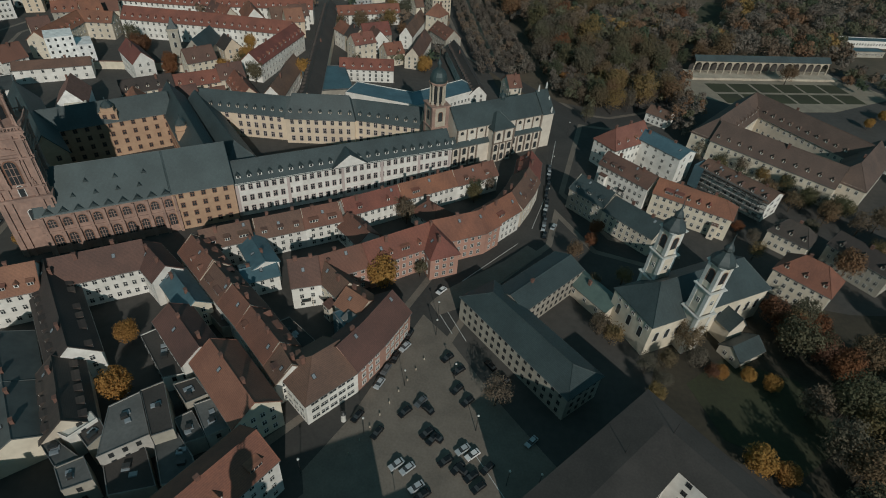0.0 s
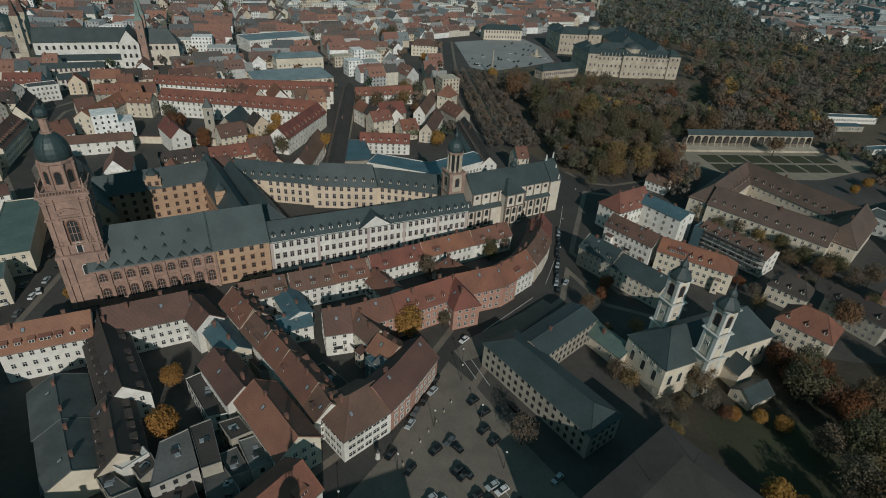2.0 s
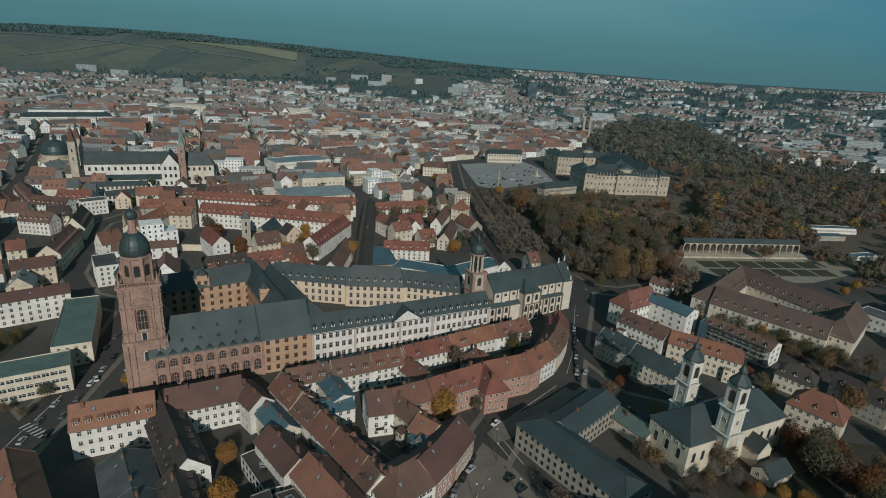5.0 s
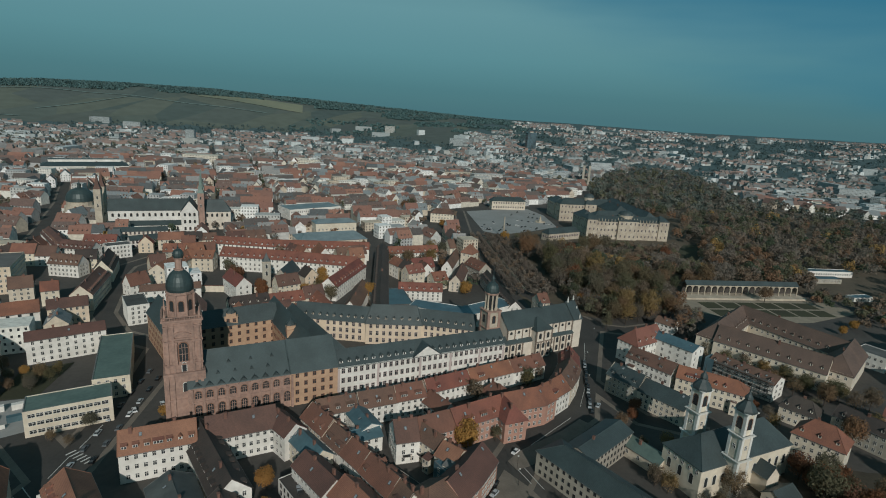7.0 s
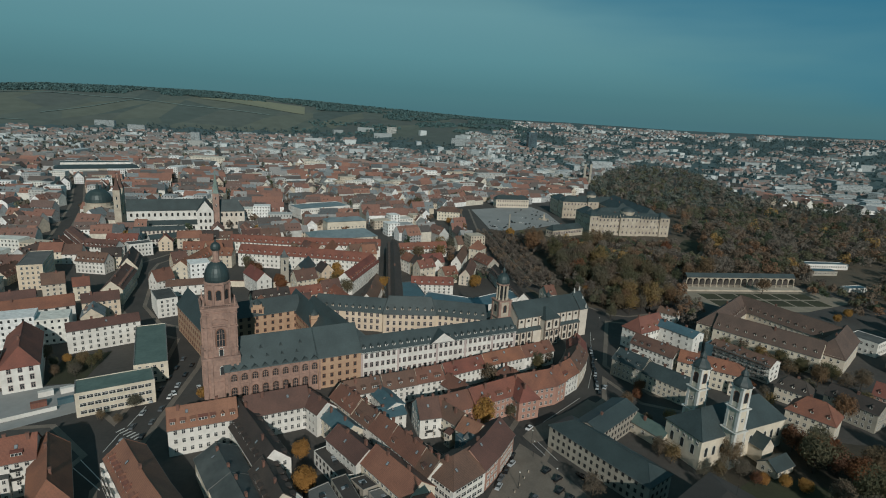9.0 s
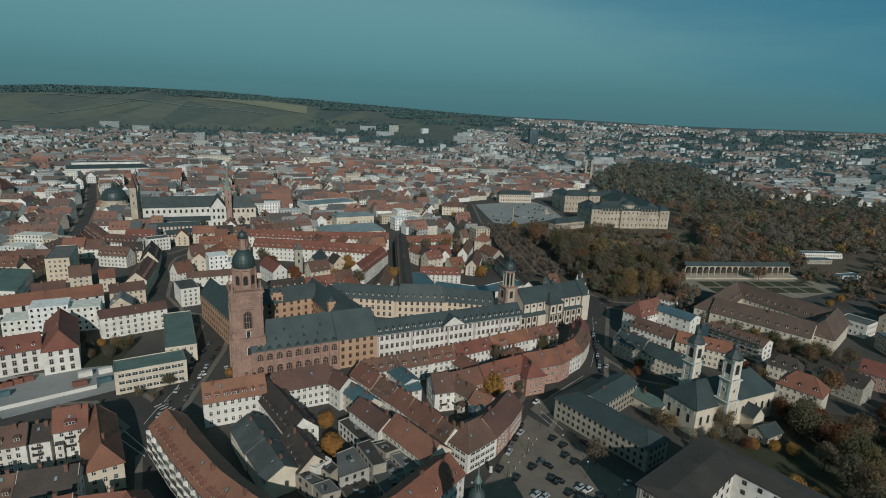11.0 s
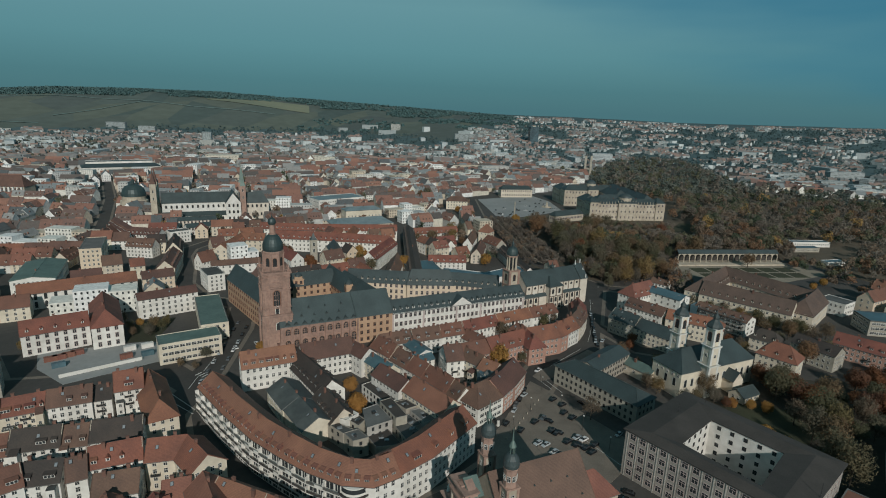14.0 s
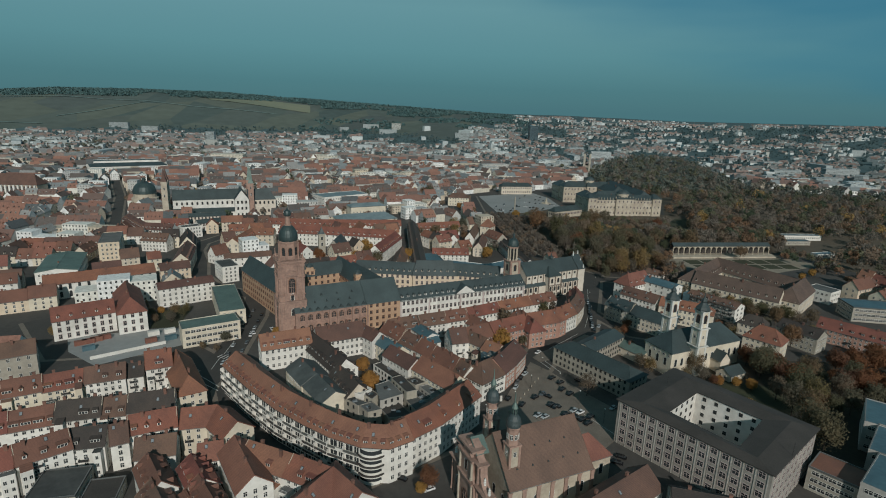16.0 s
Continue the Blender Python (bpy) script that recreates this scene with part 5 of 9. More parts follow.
def tracery(me, w, h, lights):
    """Stone mullions, a transom and a lead grid set into an arched window."""
    bm = bmesh.new()
    bm.from_mesh(me)
    for k in range(1, lights):
        x = -w / 2 + w * k / lights
        box(bm, x - 0.1, -0.09, -h / 2, x + 0.1, -0.015, h / 2 - w * 0.2, 2)
    for z in (-h * 0.12, h * 0.22):
        box(bm, -w / 2, -0.085, z - 0.08, w / 2, -0.015, z + 0.08, 2)
    bm.to_mesh(me)
    bm.free()
    me.materials.append(MAT["sand"])
    return me


tracery(WIN["great"], 3.4, 8.5, 3)
WIN["nave_low"] = tracery(window_mesh(2.5, 5.0, "dkframe", arched=True, surround=0.3), 2.5, 5.0, 3)
WIN["nave_high"] = tracery(window_mesh(2.5, 3.4, "dkframe", arched=True, surround=0.3), 2.5, 3.4, 3)
WIN["church"] = window_mesh(1.7, 3.4, "taupe", arched=True, surround=0.22)
WIN["white_arch"] = window_mesh(1.5, 3.2, "frame", arched=True, surround=0.2)


def around(k, r):
    for i in range(k):
        a = 2 * math.pi * i / k
        yield i, a, Matrix.Rotation(a + math.pi / 2, 4, "Z") @ Matrix.Translation((0, -r, 0))


# the great tower of the university church of red sandstone
T = thing("church_tower", -143.7, -150.0, 0, "tall red sandstone church tower with a dark copper dome", "church tower", turn=36.75)
T.scale = (0.98, 0.98, 1.0)
sub(T, "base", "sand", lambda bm: box(bm, -7.6, -7.6, -0.5, 7.6, 7.6, 22.5))
cornice(T, 15.2, 10.5, 0.7, 0.35)
cornice(T, 15.2, 22.3, 1.1, 0.7)
sub(T, "shaft", "sand", lambda bm: box(bm, -6.9, -6.9, 22.8, 6.9, 6.9, 45.8))
for k, s, z0, z1 in ((7.6, 1.1, 0, 22.3), (6.9, 0.9, 23.4, 45.6)):
    for sx in (-1, 1):
        for sy in (-1, 1):
            for q in (0, 2.3):
                for ax in (0, 1):
                    c = (sx * (k - 0.75 - q), sy * (k + 0.1)) if ax else (sx * (k + 0.1), sy * (k - 0.75 - q))
                    sub(T, "pilaster", "sand", lambda bm, c=c: box(bm, c[0] - s / 2, c[1] - s / 2, z0, c[0] + s / 2, c[1] + s / 2, z1))
for i in range(4):
    turn = Matrix.Rotation(i * math.pi / 2, 4, "Z")
    share("window", WIN["great"], T, turn @ Matrix.Translation((0, -6.92, 32.5)))
    for sx in (-1, 1):
        # columns on pedestals carry a curved gable over the great window
        sub(T, "column", "sand", lambda bm: (box(bm, sx * 2.9 - 0.6, -8.0, 27.4, sx * 2.9 + 0.6, -6.9, 29.0, 0, turn), [box(bm, sx * 2.9 - k, -7.45 - k, za, sx * 2.9 + k, -7.45 + k, zb, 0, turn) for k, za, zb in ((0.42, 29.0, 36.6), (0.6, 36.6, 37.4))]))
        sub(T, "volute", "sand", lambda bm: [box(bm, sx * (4.0 + 0.35 * k) - 0.3, -7.3, 27.6, sx * (4.0 + 0.35 * k) + 0.3, -6.9, 31.5 - 1.3 * k, 0, turn) for k in range(3)])
    for zc, hc, oc in ((26.8, 0.5, 0.45), (37.3, 0.6, 0.55), (43.9, 0.5, 0.4)):
        # string courses that step forward over the paired pilasters
        sub(T, "string_course", "sand", lambda bm: [box(bm, x0, -6.9 - q, zc, x1, -6.7, zc + hc, 0, turn) for x0, x1, q in ((-7.2, -3.3, oc + 0.35), (-3.3, 3.3, oc), (3.3, 7.2, oc + 0.35))])
    share("window", WIN["arch"], T, turn @ Matrix.Translation((0, -6.92, 25.6)))
    share("window", WIN["arch"], T, turn @ Matrix.Translation((0, -7.62, 16.5)))
    def pediment(bm, m=turn):
        prev = None
        for j in range(9):
            a = math.pi * (0.12 + 0.76 * j / 8)
            p = (4.2 * math.cos(a), 38.2 + 3.2 * math.sin(a))
            if prev:
                box(bm, p[0], -7.5, p[1] - 0.25, prev[0], -6.9, prev[1] + 0.35, 0, m)
            prev = p
        box(bm, -4.4, -7.5, 38.2, 4.4, -6.9, 39.0, 0, m)
    sub(T, "pediment", "sand", pediment)
cornice(T, 13.8, 45.6, 0.9, 0.7)
cornice(T, 13.8, 46.4, 0.8, 1.3)
sub(T, "gallery", "sand", lambda bm: [box(bm, -7.6 + i * 0.95, s * 7.6 - 0.15, 47.2, -7.35 + i * 0.95, s * 7.6 + 0.15, 48.2) for i in range(17) for s in (-1, 1)] + [box(bm, s * 7.6 - 0.15, -7.6 + i * 0.95, 47.2, s * 7.6 + 0.15, -7.35 + i * 0.95, 48.2) for i in range(17) for s in (-1, 1)] + [box(bm, -7.8, s * 7.6 - 0.2, 48.2, 7.8, s * 7.6 + 0.2, 48.5) for s in (-1, 1)] + [box(bm, s * 7.6 - 0.2, -7.8, 48.2, s * 7.6 + 0.2, 7.8, 48.5) for s in (-1, 1)])
sub(T, "belfry", "sand", lambda bm: lathe(bm, [(5.4, 47), (5.4, 56.6), (5.9, 57), (5.9, 57.8), (5.3, 58)], 8, turn=math.pi / 8))
for i, a, m in around(8, 5.0):
    share("window", WIN["belfry"], T, m @ Matrix.Translation((0, 0, 52)))
    a += math.pi / 8
    sub(T, "column", "sand", lambda bm: lathe(bm, [(0.6, 47), (0.6, 47.6), (0.42, 47.8), (0.4, 55.6), (0.62, 56.4), (0.62, 56.9)], 8, cx=5.6 * math.cos(a), cy=5.6 * math.sin(a)))
for sx in (-1, 1):
    for sy in (-1, 1):
        sub(T, "obelisk", "sand", lambda bm: lathe(bm, [(0.8, 47), (0.8, 48.4), (0.5, 48.6), (0.15, 51.6), (0.3, 51.9), (0.05, 52.3)], 4, cx=sx * 6.7, cy=sy * 6.7, turn=math.pi / 4))
dome = sub(T, "dome", "domecu", lambda bm: lathe(bm, [(5.25, 57.9), (5.5, 59), (5.45, 60.6), (5.05, 62.4), (4.25, 64.2), (3.2, 65.6), (2.2, 66.5), (1.8, 66.8)], 24), "dark green copper dome")
for i in range(8):
    a = 2 * math.pi * (i + 0.5) / 8
    def rib(bm):
        prof = [(5.4, 58.2), (5.64, 59), (5.6, 60.6), (5.2, 62.4), (4.4, 64.3), (3.3, 65.75), (2.2, 66.7)]
        for (r0, z0), (r1, z1) in zip(prof, prof[1:]):
            m = Matrix.Rotation(a, 4, "Z")
            v = [bm.verts.new(m @ Vector(p)) for p in ((r0, -0.2, z0), (r0, 0.2, z0), (r1, 0.2, z1), (r1, -0.2, z1))]
            bm.faces.new(v)
    sub(dome, "rib", "domecu", rib)
sub(T, "lantern", "sand", lambda bm: lathe(bm, [(2.1, 66.6), (2.1, 67.2), (1.45, 67.3), (1.45, 71.4), (1.9, 71.6), (1.9, 71.9)], 8))
sub(T, "lantern_cap", "domecu", lambda bm: lathe(bm, [(1.8, 71.9), (2.2, 72.8), (2.15, 73.8), (1.7, 74.9), (0.7, 75.5), (0.3, 75.9), (0.45, 76.3), (0.12, 76.8), (0.06, 78.4)], 12))

# its nave, with buttressed front and little gables along the eaves
nave = building("church_nave", "red sandstone church nave under a wide slate roof", [(-144.7, -147.3), (-110.6, -121.8)], 25, 17, 28, "leadslate", "sand", rows=0, category="church", chimneys=0, ends=False)
building("university_wing", "ochre sandstone end of the church range with stone-framed windows", [(-110.6, -121.8), (-92.8, -108.5)], 25, 17, 28, "leadslate", "ochre", rows=4, pitch=3.4, win="stone", category="university", chimneys=0)
u = Vector((0.8011, 0.5985))
v = Vector((0.5985, -0.8011))
mrot = Matrix.Rotation(math.atan2(u.y, u.x), 4, "Z")
for i in range(9):
    s = -17.4 + i * 4.65
    at = u * s + v * 12.5
    for z, kind in ((5.6, "nave_low"), (13.0, "nave_high")):
        share("window", WIN[kind], nave, Matrix.Translation((at.x, at.y, z)) @ mrot)
    g = Matrix.Translation((at.x, at.y, 0)) @ mrot
    sub(nave, "eaves_gable", ("slate", "slate"), lambda bm: (quad(bm, [g @ Vector(p) for p in ((-1.9, -0.1, 16.7), (1.9, -0.1, 16.7), (0, -0.1, 18.3))], 0), quad(bm, [g @ Vector(p) for p in ((-2.0, -0.25, 16.7), (0, -0.25, 18.45), (0, 2.0, 18.45))], 1), quad(bm, [g @ Vector(p) for p in ((2.0, -0.25, 16.7), (0, 2.0, 18.45), (0, -0.25, 18.45))], 1)))
for i in range(10):
    at = u * (-19.7 + i * 4.65) + v * 12.9
    g = Matrix.Translation((at.x, at.y, 0)) @ mrot
    sub(nave, "buttress", "sand", lambda bm: (box(bm, -0.55, -0.5, -0.5, 0.55, 0.6, 9.2, 0, g), box(bm, -0.42, -0.3, 9.2, 0.42, 0.6, 15.8, 0, g)))
for z in (9.4, 16.2):
    g = Matrix.Translation((0, 0, 0)) @ mrot
    sub(nave, "string_course", "sand", lambda bm: box(bm, -21.2, -12.85, z, 21.2, -12.3, z + 0.45, 0, g))

# the small gabled attic that stands on the courtyard wing
for x, y, z, tn in ((-158.6, -88.5, 16.6, 32), (-124.7, -91.6, 16.0, -58)):
    A = thing("attic_gable", x, y, z, "carved ochre gable above the courtyard eaves", "gable", turn=tn)
    sub(A, "body", "ochre", lambda bm: (box(bm, -3.4, 0, 0, 3.4, 5, 4.2), box(bm, -2.5, 0.1, 4.2, 2.5, 4.5, 6.2), box(bm, -3.7, -0.2, 4.0, 3.7, 0.3, 4.4)))
    sub(A, "roof", "slate", lambda bm: lathe(bm, [(2.6, 6.2), (2.3, 7.2), (1.1, 8.3), (0.3, 8.8), (0.1, 10.5)], 8, cy=2.2))
    for x0 in (-1.6, 1.6):
        share("window", WIN["stone"], A, Matrix.Translation((x0, -0.02, 2.2)))

# the white wing's pediment and the baroque church at its end
PD = Vector((-47.9, -90.6))
pd = thing("wing_pediment", PD.x, PD.y, 15.4, "white triangular gable with a round window above the eaves", "pediment", turn=36)
sub(pd, "gable", "white", lambda bm: (quad(bm, [(-7.2, -0.3, 0), (7.2, -0.3, 0), (0, -0.3, 5.2)]), quad(bm, [(-7.2, -0.3, 0), (0, -0.3, 5.2), (0, 0.4, 5.2), (-7.2, 0.4, 0)]), quad(bm, [(7.2, -0.3, 0), (7.2, 0.4, 0), (0, 0.4, 5.2), (0, -0.3, 5.2)])))
sub(pd, "roof", "slate", lambda bm: (slab(bm, [(-7.9, -0.6, 0.0), (0, -0.6, 5.6), (0, 7, 5.6), (-7.9, 3, 0.0)]), slab(bm, [(7.9, 3, 0.0), (0, 7, 5.6), (0, -0.6, 5.6), (7.9, -0.6, 0.0)])))
sub(pd, "round_window", ("frame", "glass"), lambda bm: (bm.faces.new([bm.verts.new((0.9 * math.cos(a * math.pi / 8), -0.36, 1.9 + 0.9 * math.sin(a * math.pi / 8))) for a in range(16)])))
wing = bpy.data.objects["university_wing"]
wa, wb = Vector((-89.9, -111.6)), Vector((-13.9, -56.5))
wd = (wb - wa).normalized()
wn2 = Vector((wd.y, -wd.x))
wo = Vector(wing.location[:2])
wm = Matrix.Translation(((wa + wn2 * 7).x - wo.x, (wa + wn2 * 7).y - wo.y, 0)) @ Matrix.Rotation(math.atan2(wd.y, wd.x), 4, "Z")
for x in (0.6, 20.5, 43.2, 60.6, 78.0, 93.0):
    sub(wing, "pilaster_strip", "strip", lambda bm: box(bm, x - 0.6, -0.14, -0.3, x + 0.6, 0.02, 15.2, 0, wm), "pale mauve stone strip")
for z, h, q in ((5.2, 0.35, 0.12), (14.6, 0.7, 0.4)):
    sub(wing, "cornice", "frame", lambda bm: box(bm, 0.1, -q, z, 93.7, 0.02, z + h, 0, wm))
pale_nave = building("church_nave", "slate-roofed baroque church with pale stone walls", [(-14.5, -44.5), (23.0, -13.5)], 16, 19, 26.5, "slate", "pale", rows=0, category="church", chimneys=0, ends=False)
aisle = building("church_aisle", "lower aisle of the baroque church with arched windows", [(-13.2, -51.5), (26.8, -17.7)], 7, 10.7, 14, "slate", "pale", rows=0, category="church", chimneys=0)
transept = building("church_transept", "projecting transept of the baroque church", [(2.6, -38.0), (11.5, -30.2)], 13.5, 17.5, 23, "slate", "pale", rows=0, category="church", chimneys=0, hips=(5, 5))


def bays(ob, a, b, z0, z1, step, levels, win="church", wide=0.45):
    """Pilasters along the wall from a to b, a cornice above, and a window in each bay at each level."""
    o = Vector(ob.location[:2])
    d = b - a
    turn = Matrix.Rotation(math.atan2(d.y, d.x), 4, "Z")
    k = max(1, round(d.length / step))
    at = lambda f: Matrix.Translation(((a + d * f).x - o.x, (a + d * f).y - o.y, 0)) @ turn  # noqa: E731
    for i in range(k + 1):
        sub(ob, "pilaster", "taupe", lambda bm: box(bm, -wide, -0.28, z0, wide, 0.05, z1, 0, at(min(max(i / k, 0.01), 0.99))))
        if i < k:
            for z in levels:
                share("window", WIN[win], ob, at((i + 0.5) / k) @ Matrix.Translation((0, -0.02, z)))
    sub(ob, "cornice", "taupe", lambda bm: box(bm, 0, -0.42, z1 - 0.5, d.length, 0.05, z1, 0, at(0)))


ud = (Vector((30.0, -15.0)) - Vector((-13.2, -51.5))).normalized()
un = Vector((ud.y, -ud.x))
a0 = Vector((-13.2, -51.5)) + un * 3.5
bays(aisle, a0, a0 + ud * 14, -0.2, 10.4, 4.8, (2.6, 7.6))
bays(aisle, a0 + ud * 33, a0 + ud * 52.2, -0.2, 10.4, 4.8, (2.6, 7.6))
t0, t1 = Vector((2.6, -38.0)), Vector((11.5, -30.2))
tdir = (t1 - t0).normalized()
tn = Vector((tdir.y, -tdir.x))
bays(transept, t0 + tn * 6.75, t1 + tn * 6.75, 10.4, 17.2, 6.0, (13.6,))
bays(transept, t0 + tn * 6.76, t1 + tn * 6.76, -0.2, 10.4, 4.0, (2.6, 7.6), wide=0.35)
n0, n1 = Vector((-14.5, -44.5)), Vector((23.0, -13.5))
nn = Vector(((n1 - n0).y, -(n1 - n0).x)).normalized()
WIN["clerestory"] = window_mesh(1.5, 1.6, "taupe", arched=True, surround=0.2)
bays(pale_nave, n0 + nn * 8, n0 + nn * 8 + (n1 - n0).normalized() * 16, 12, 18.6, 4.8, (16.2,), "clerestory", 0.3)
bays(pale_nave, n0 + nn * 8 + (n1 - n0).normalized() * 33, n1 + nn * 8, 12, 18.6, 4.8, (16.2,), "clerestory", 0.3)
b = thing("roof_lantern", 7.5, -25.8, 24.5, "small dark lantern on the church roof", "lantern")
sub(b, "body", "domecu", lambda bm: lathe(bm, [(1.4, 0), (1.4, 2.6), (1.8, 2.8), (1.5, 3.8), (0.4, 4.8), (0.1, 6.5)], 8))
ce = building("baroque_church", "white baroque church front with statues on its gable", [(23.2, -13.3), (28.3, -9.1)], 17.5, 19, 27.5, "slate", "pale", rows=3, pitch=4.5, win="church", category="church", chimneys=0)


def statue(x, y, z, h=2.6):
    bm = bmesh.new()
    lathe(bm, [(0.55, -0.3), (0.55, 0.5), (0.4, 0.55), (0.5, h * 0.45), (0.34, h * 0.62), (0.45, h * 0.78), (0.15, h * 0.86), (0.24, h * 0.92), (0.2, h), (0.05, h * 1.06)], 8)
    me = bpy.data.meshes.new("roof_statue")
    bm.to_mesh(me)
    bm.free()
    me.materials.append(MAT["frame"])
    ob = new("roof_statue", me)
    ob.matrix_basis = pose(x, y, z)
    tagged(ob, "pale stone figure standing on a roof edge", "statue", "statues on the church roof")


for f, z in ((0.02, 11.0), (0.2, 11.0), (0.42, 11.0), (0.62, 12.2), (0.76, 12.2), (0.9, 12.2), (1.02, 12.5)):
    p = Vector((-11.0, -54.0)).lerp(Vector((28.9, -20.3)), f) + Vector((-0.9, 1.1))
    statue(p.x, p.y, z)
for x, y, z in ((30.2, -12.3, 22.2), (28.0, -6.3, 26.9), (24.4, -12.7, 27.3), (32.4, -16.7, 18.6)):
    statue(x, y, z, 3.0)


def onion_tower(name, label, x, y, turn, side, zc, zt, body, cap, tiers, base=0.0, win="belfry"):
    """A square tower in tiers, its corners cut above, with a cap of curves and a spike."""
    t = thing(name, x, y, base, label, "church tower", turn=turn)
    s = side / 2
    z = -0.5
    for i, top in enumerate([*tiers, zc]):
        k = s - 0.35 * i
        top -= base
        sub(t, "storey", body, lambda bm: box(bm, -k, -k, z, k, k, top))
        for sx in (-1, 1):
            for sy in (-1, 1):
                sub(t, "pilaster", "frame" if body == "cream" or body == "white" else body, lambda bm: box(bm, sx * (k - 0.45) - 0.62, sy * (k - 0.45) - 0.62, z, sx * (k - 0.45) + 0.62, sy * (k - 0.45) + 0.62, top - 0.2))
        sub(t, "cornice", "frame" if body in ("cream", "white") else body, lambda bm: (box(bm, -k - 0.5, -k - 0.5, top - 0.7, k + 0.5, k + 0.5, top - 0.25), box(bm, -k - 0.8, -k - 0.8, top - 0.3, k + 0.8, k + 0.8, top)))
        if i:
            for q in range(4):
                share("window", WIN[win if i == len(tiers) else "house"], t, Matrix.Rotation(q * math.pi / 2, 4, "Z") @ Matrix.Translation((0, -k - 0.02, (z + top) / 2)))
        z = top - 0.1
    h = zt - base - z
    sub(t, "cap", cap, lambda bm: lathe(bm, [(s * 1.22, z), (s * 1.2, z + 0.08 * h), (s * 1.0, z + 0.18 * h), (s * 0.62, z + 0.3 * h), (s * 0.42, z + 0.4 * h), (s * 0.5, z + 0.46 * h), (s * 0.42, z + 0.54 * h), (s * 0.2, z + 0.62 * h), (s * 0.08, z + 0.72 * h), (0.05, z + h)], 8, turn=math.pi / 8), "dark slate curved cap with a spike")
    return t


U2 = thing("corner_tower", -20.4, -48.0, 0, "sandstone corner tower with an open belfry and green dome", "church tower", turn=38)
sub(U2, "base", "stone", lambda bm: box(bm, -4, -4, -0.5, 4, 4, 29))
cornice(U2, 8, 18.5, 0.6, 0.5, "sand")
cornice(U2, 8, 28.6, 0.7, 0.7, "sand")
for sx in (-1, 1):
    for sy in (-1, 1):
        sub(U2, "pilaster", "sand", lambda bm: box(bm, sx * 3.5 - 0.8, sy * 3.5 - 0.8, 14, sx * 3.5 + 0.8, sy * 3.5 + 0.8, 28.5))
for q in range(4):
    share("window", WIN["belfry"], U2, Matrix.Rotation(q * math.pi / 2, 4, "Z") @ Matrix.Translation((0, -4.03, 24)))
sub(U2, "belfry", "glass", lambda bm: lathe(bm, [(2.4, 29), (2.4, 38.5)], 8))
for i in range(8):
    a = math.pi / 8 + i * math.pi / 4
    sub(U2, "column", "stone", lambda bm: lathe(bm, [(0.75, 29.2), (0.75, 30.4), (0.5, 30.6), (0.5, 37.6), (0.8, 38.4), (0.8, 38.8)], 6, cx=3.2 * math.cos(a), cy=3.2 * math.sin(a)))
sub(U2, "entablature", "sand", lambda bm: lathe(bm, [(3.9, 38.4), (4.3, 39), (4.3, 39.5), (3.8, 39.6)], 8, turn=math.pi / 8))
sub(U2, "dome", "domecu", lambda bm: lathe(bm, [(3.9, 39.5), (4.0, 40.6), (3.7, 42.3), (2.9, 44), (1.6, 45.2), (0.9, 45.6), (0.8, 47.2), (1.1, 47.4), (0.5, 48.6), (0.15, 49.5), (0.08, 54)], 16), "green copper dome with a spike")

# the pale church with two towers
sc = building("parish_church", "pale plastered church with a hipped slate roof", [(65.2, -144.2), (107.5, -114.5)], 18.6, 14, 22, "slate", "cream", rows=1, pitch=4.2, win="arch", category="church", chimneys=0, hips=(8, 7))
fr = Vector((10.5, -15.3)).normalized()
for i in range(5):
    p = Vector((60.2, -137.0)) + fr * (2.6 + i * 3.4)
    share("window", WIN["house"], sc, Matrix.Translation((p.x - 86.35, p.y + 129.35, 11.6)) @ Matrix.Rotation(math.atan2(fr.y, fr.x), 4, "Z"))
onion_tower("church_tower", "slim white church tower with a dark onion cap", 84.6, -143.2, 34.6, 6.2, 36.5, 47, "cream", "slate", (17, 27))
onion_tower("church_tower", "slim white church tower with a dark onion cap", 72.4, -129.4, 34.6, 6.2, 36.5, 47, "cream", "slate", (17, 27))
building("church_annex", "low slate-roofed annex of the pale church", [(98.5, -146.5), (108.0, -139.0)], 8, 3.6, 6.5, "slate", "cream", rows=1, category="church", chimneys=0)
building("church_annex", "slate-roofed porch of the pale church", [(97.0, -131.5), (101.5, -138.0)], 7, 7.5, 11.5, "slate", "cream", rows=0, category="church", chimneys=0)

# the church near the square, with two towers
square_church = building("parish_church", "red sandstone church with a broad brown tiled roof", [(-13.0, -268.5), (14.5, -249.5)], 26, 14.5, 28, "churchroof", "stone", rows=1, pitch=5.5, win="arch", category="church", chimneys=0)
building("church_choir", "choir of the sandstone church under a red-tiled roof", [(14.0, -249.8), (26.0, -241.0)], 13, 11.5, 18, "orange", "stone", rows=1, pitch=4.5, win="arch", category="church", chimneys=0, hips=(0, 6))
for k in range(7):
    p = Vector((-13.0, -268.5)).lerp(Vector((14.5, -249.5)), k / 6) + Vector((0.5685, -0.8227)) * 13.1
    t = thing("church_buttress", p.x, p.y, 0, "red sandstone wall pilaster of the church", "buttress", "church pilasters", turn=34.6)
    sub(t, "shaft", "sand", lambda bm: box(bm, -0.7, -0.35, -0.5, 0.7, 0.5, 13.6))
    sub(t, "capital", "sand", lambda bm: box(bm, -0.85, -0.5, 13.0, 0.85, 0.5, 13.7))
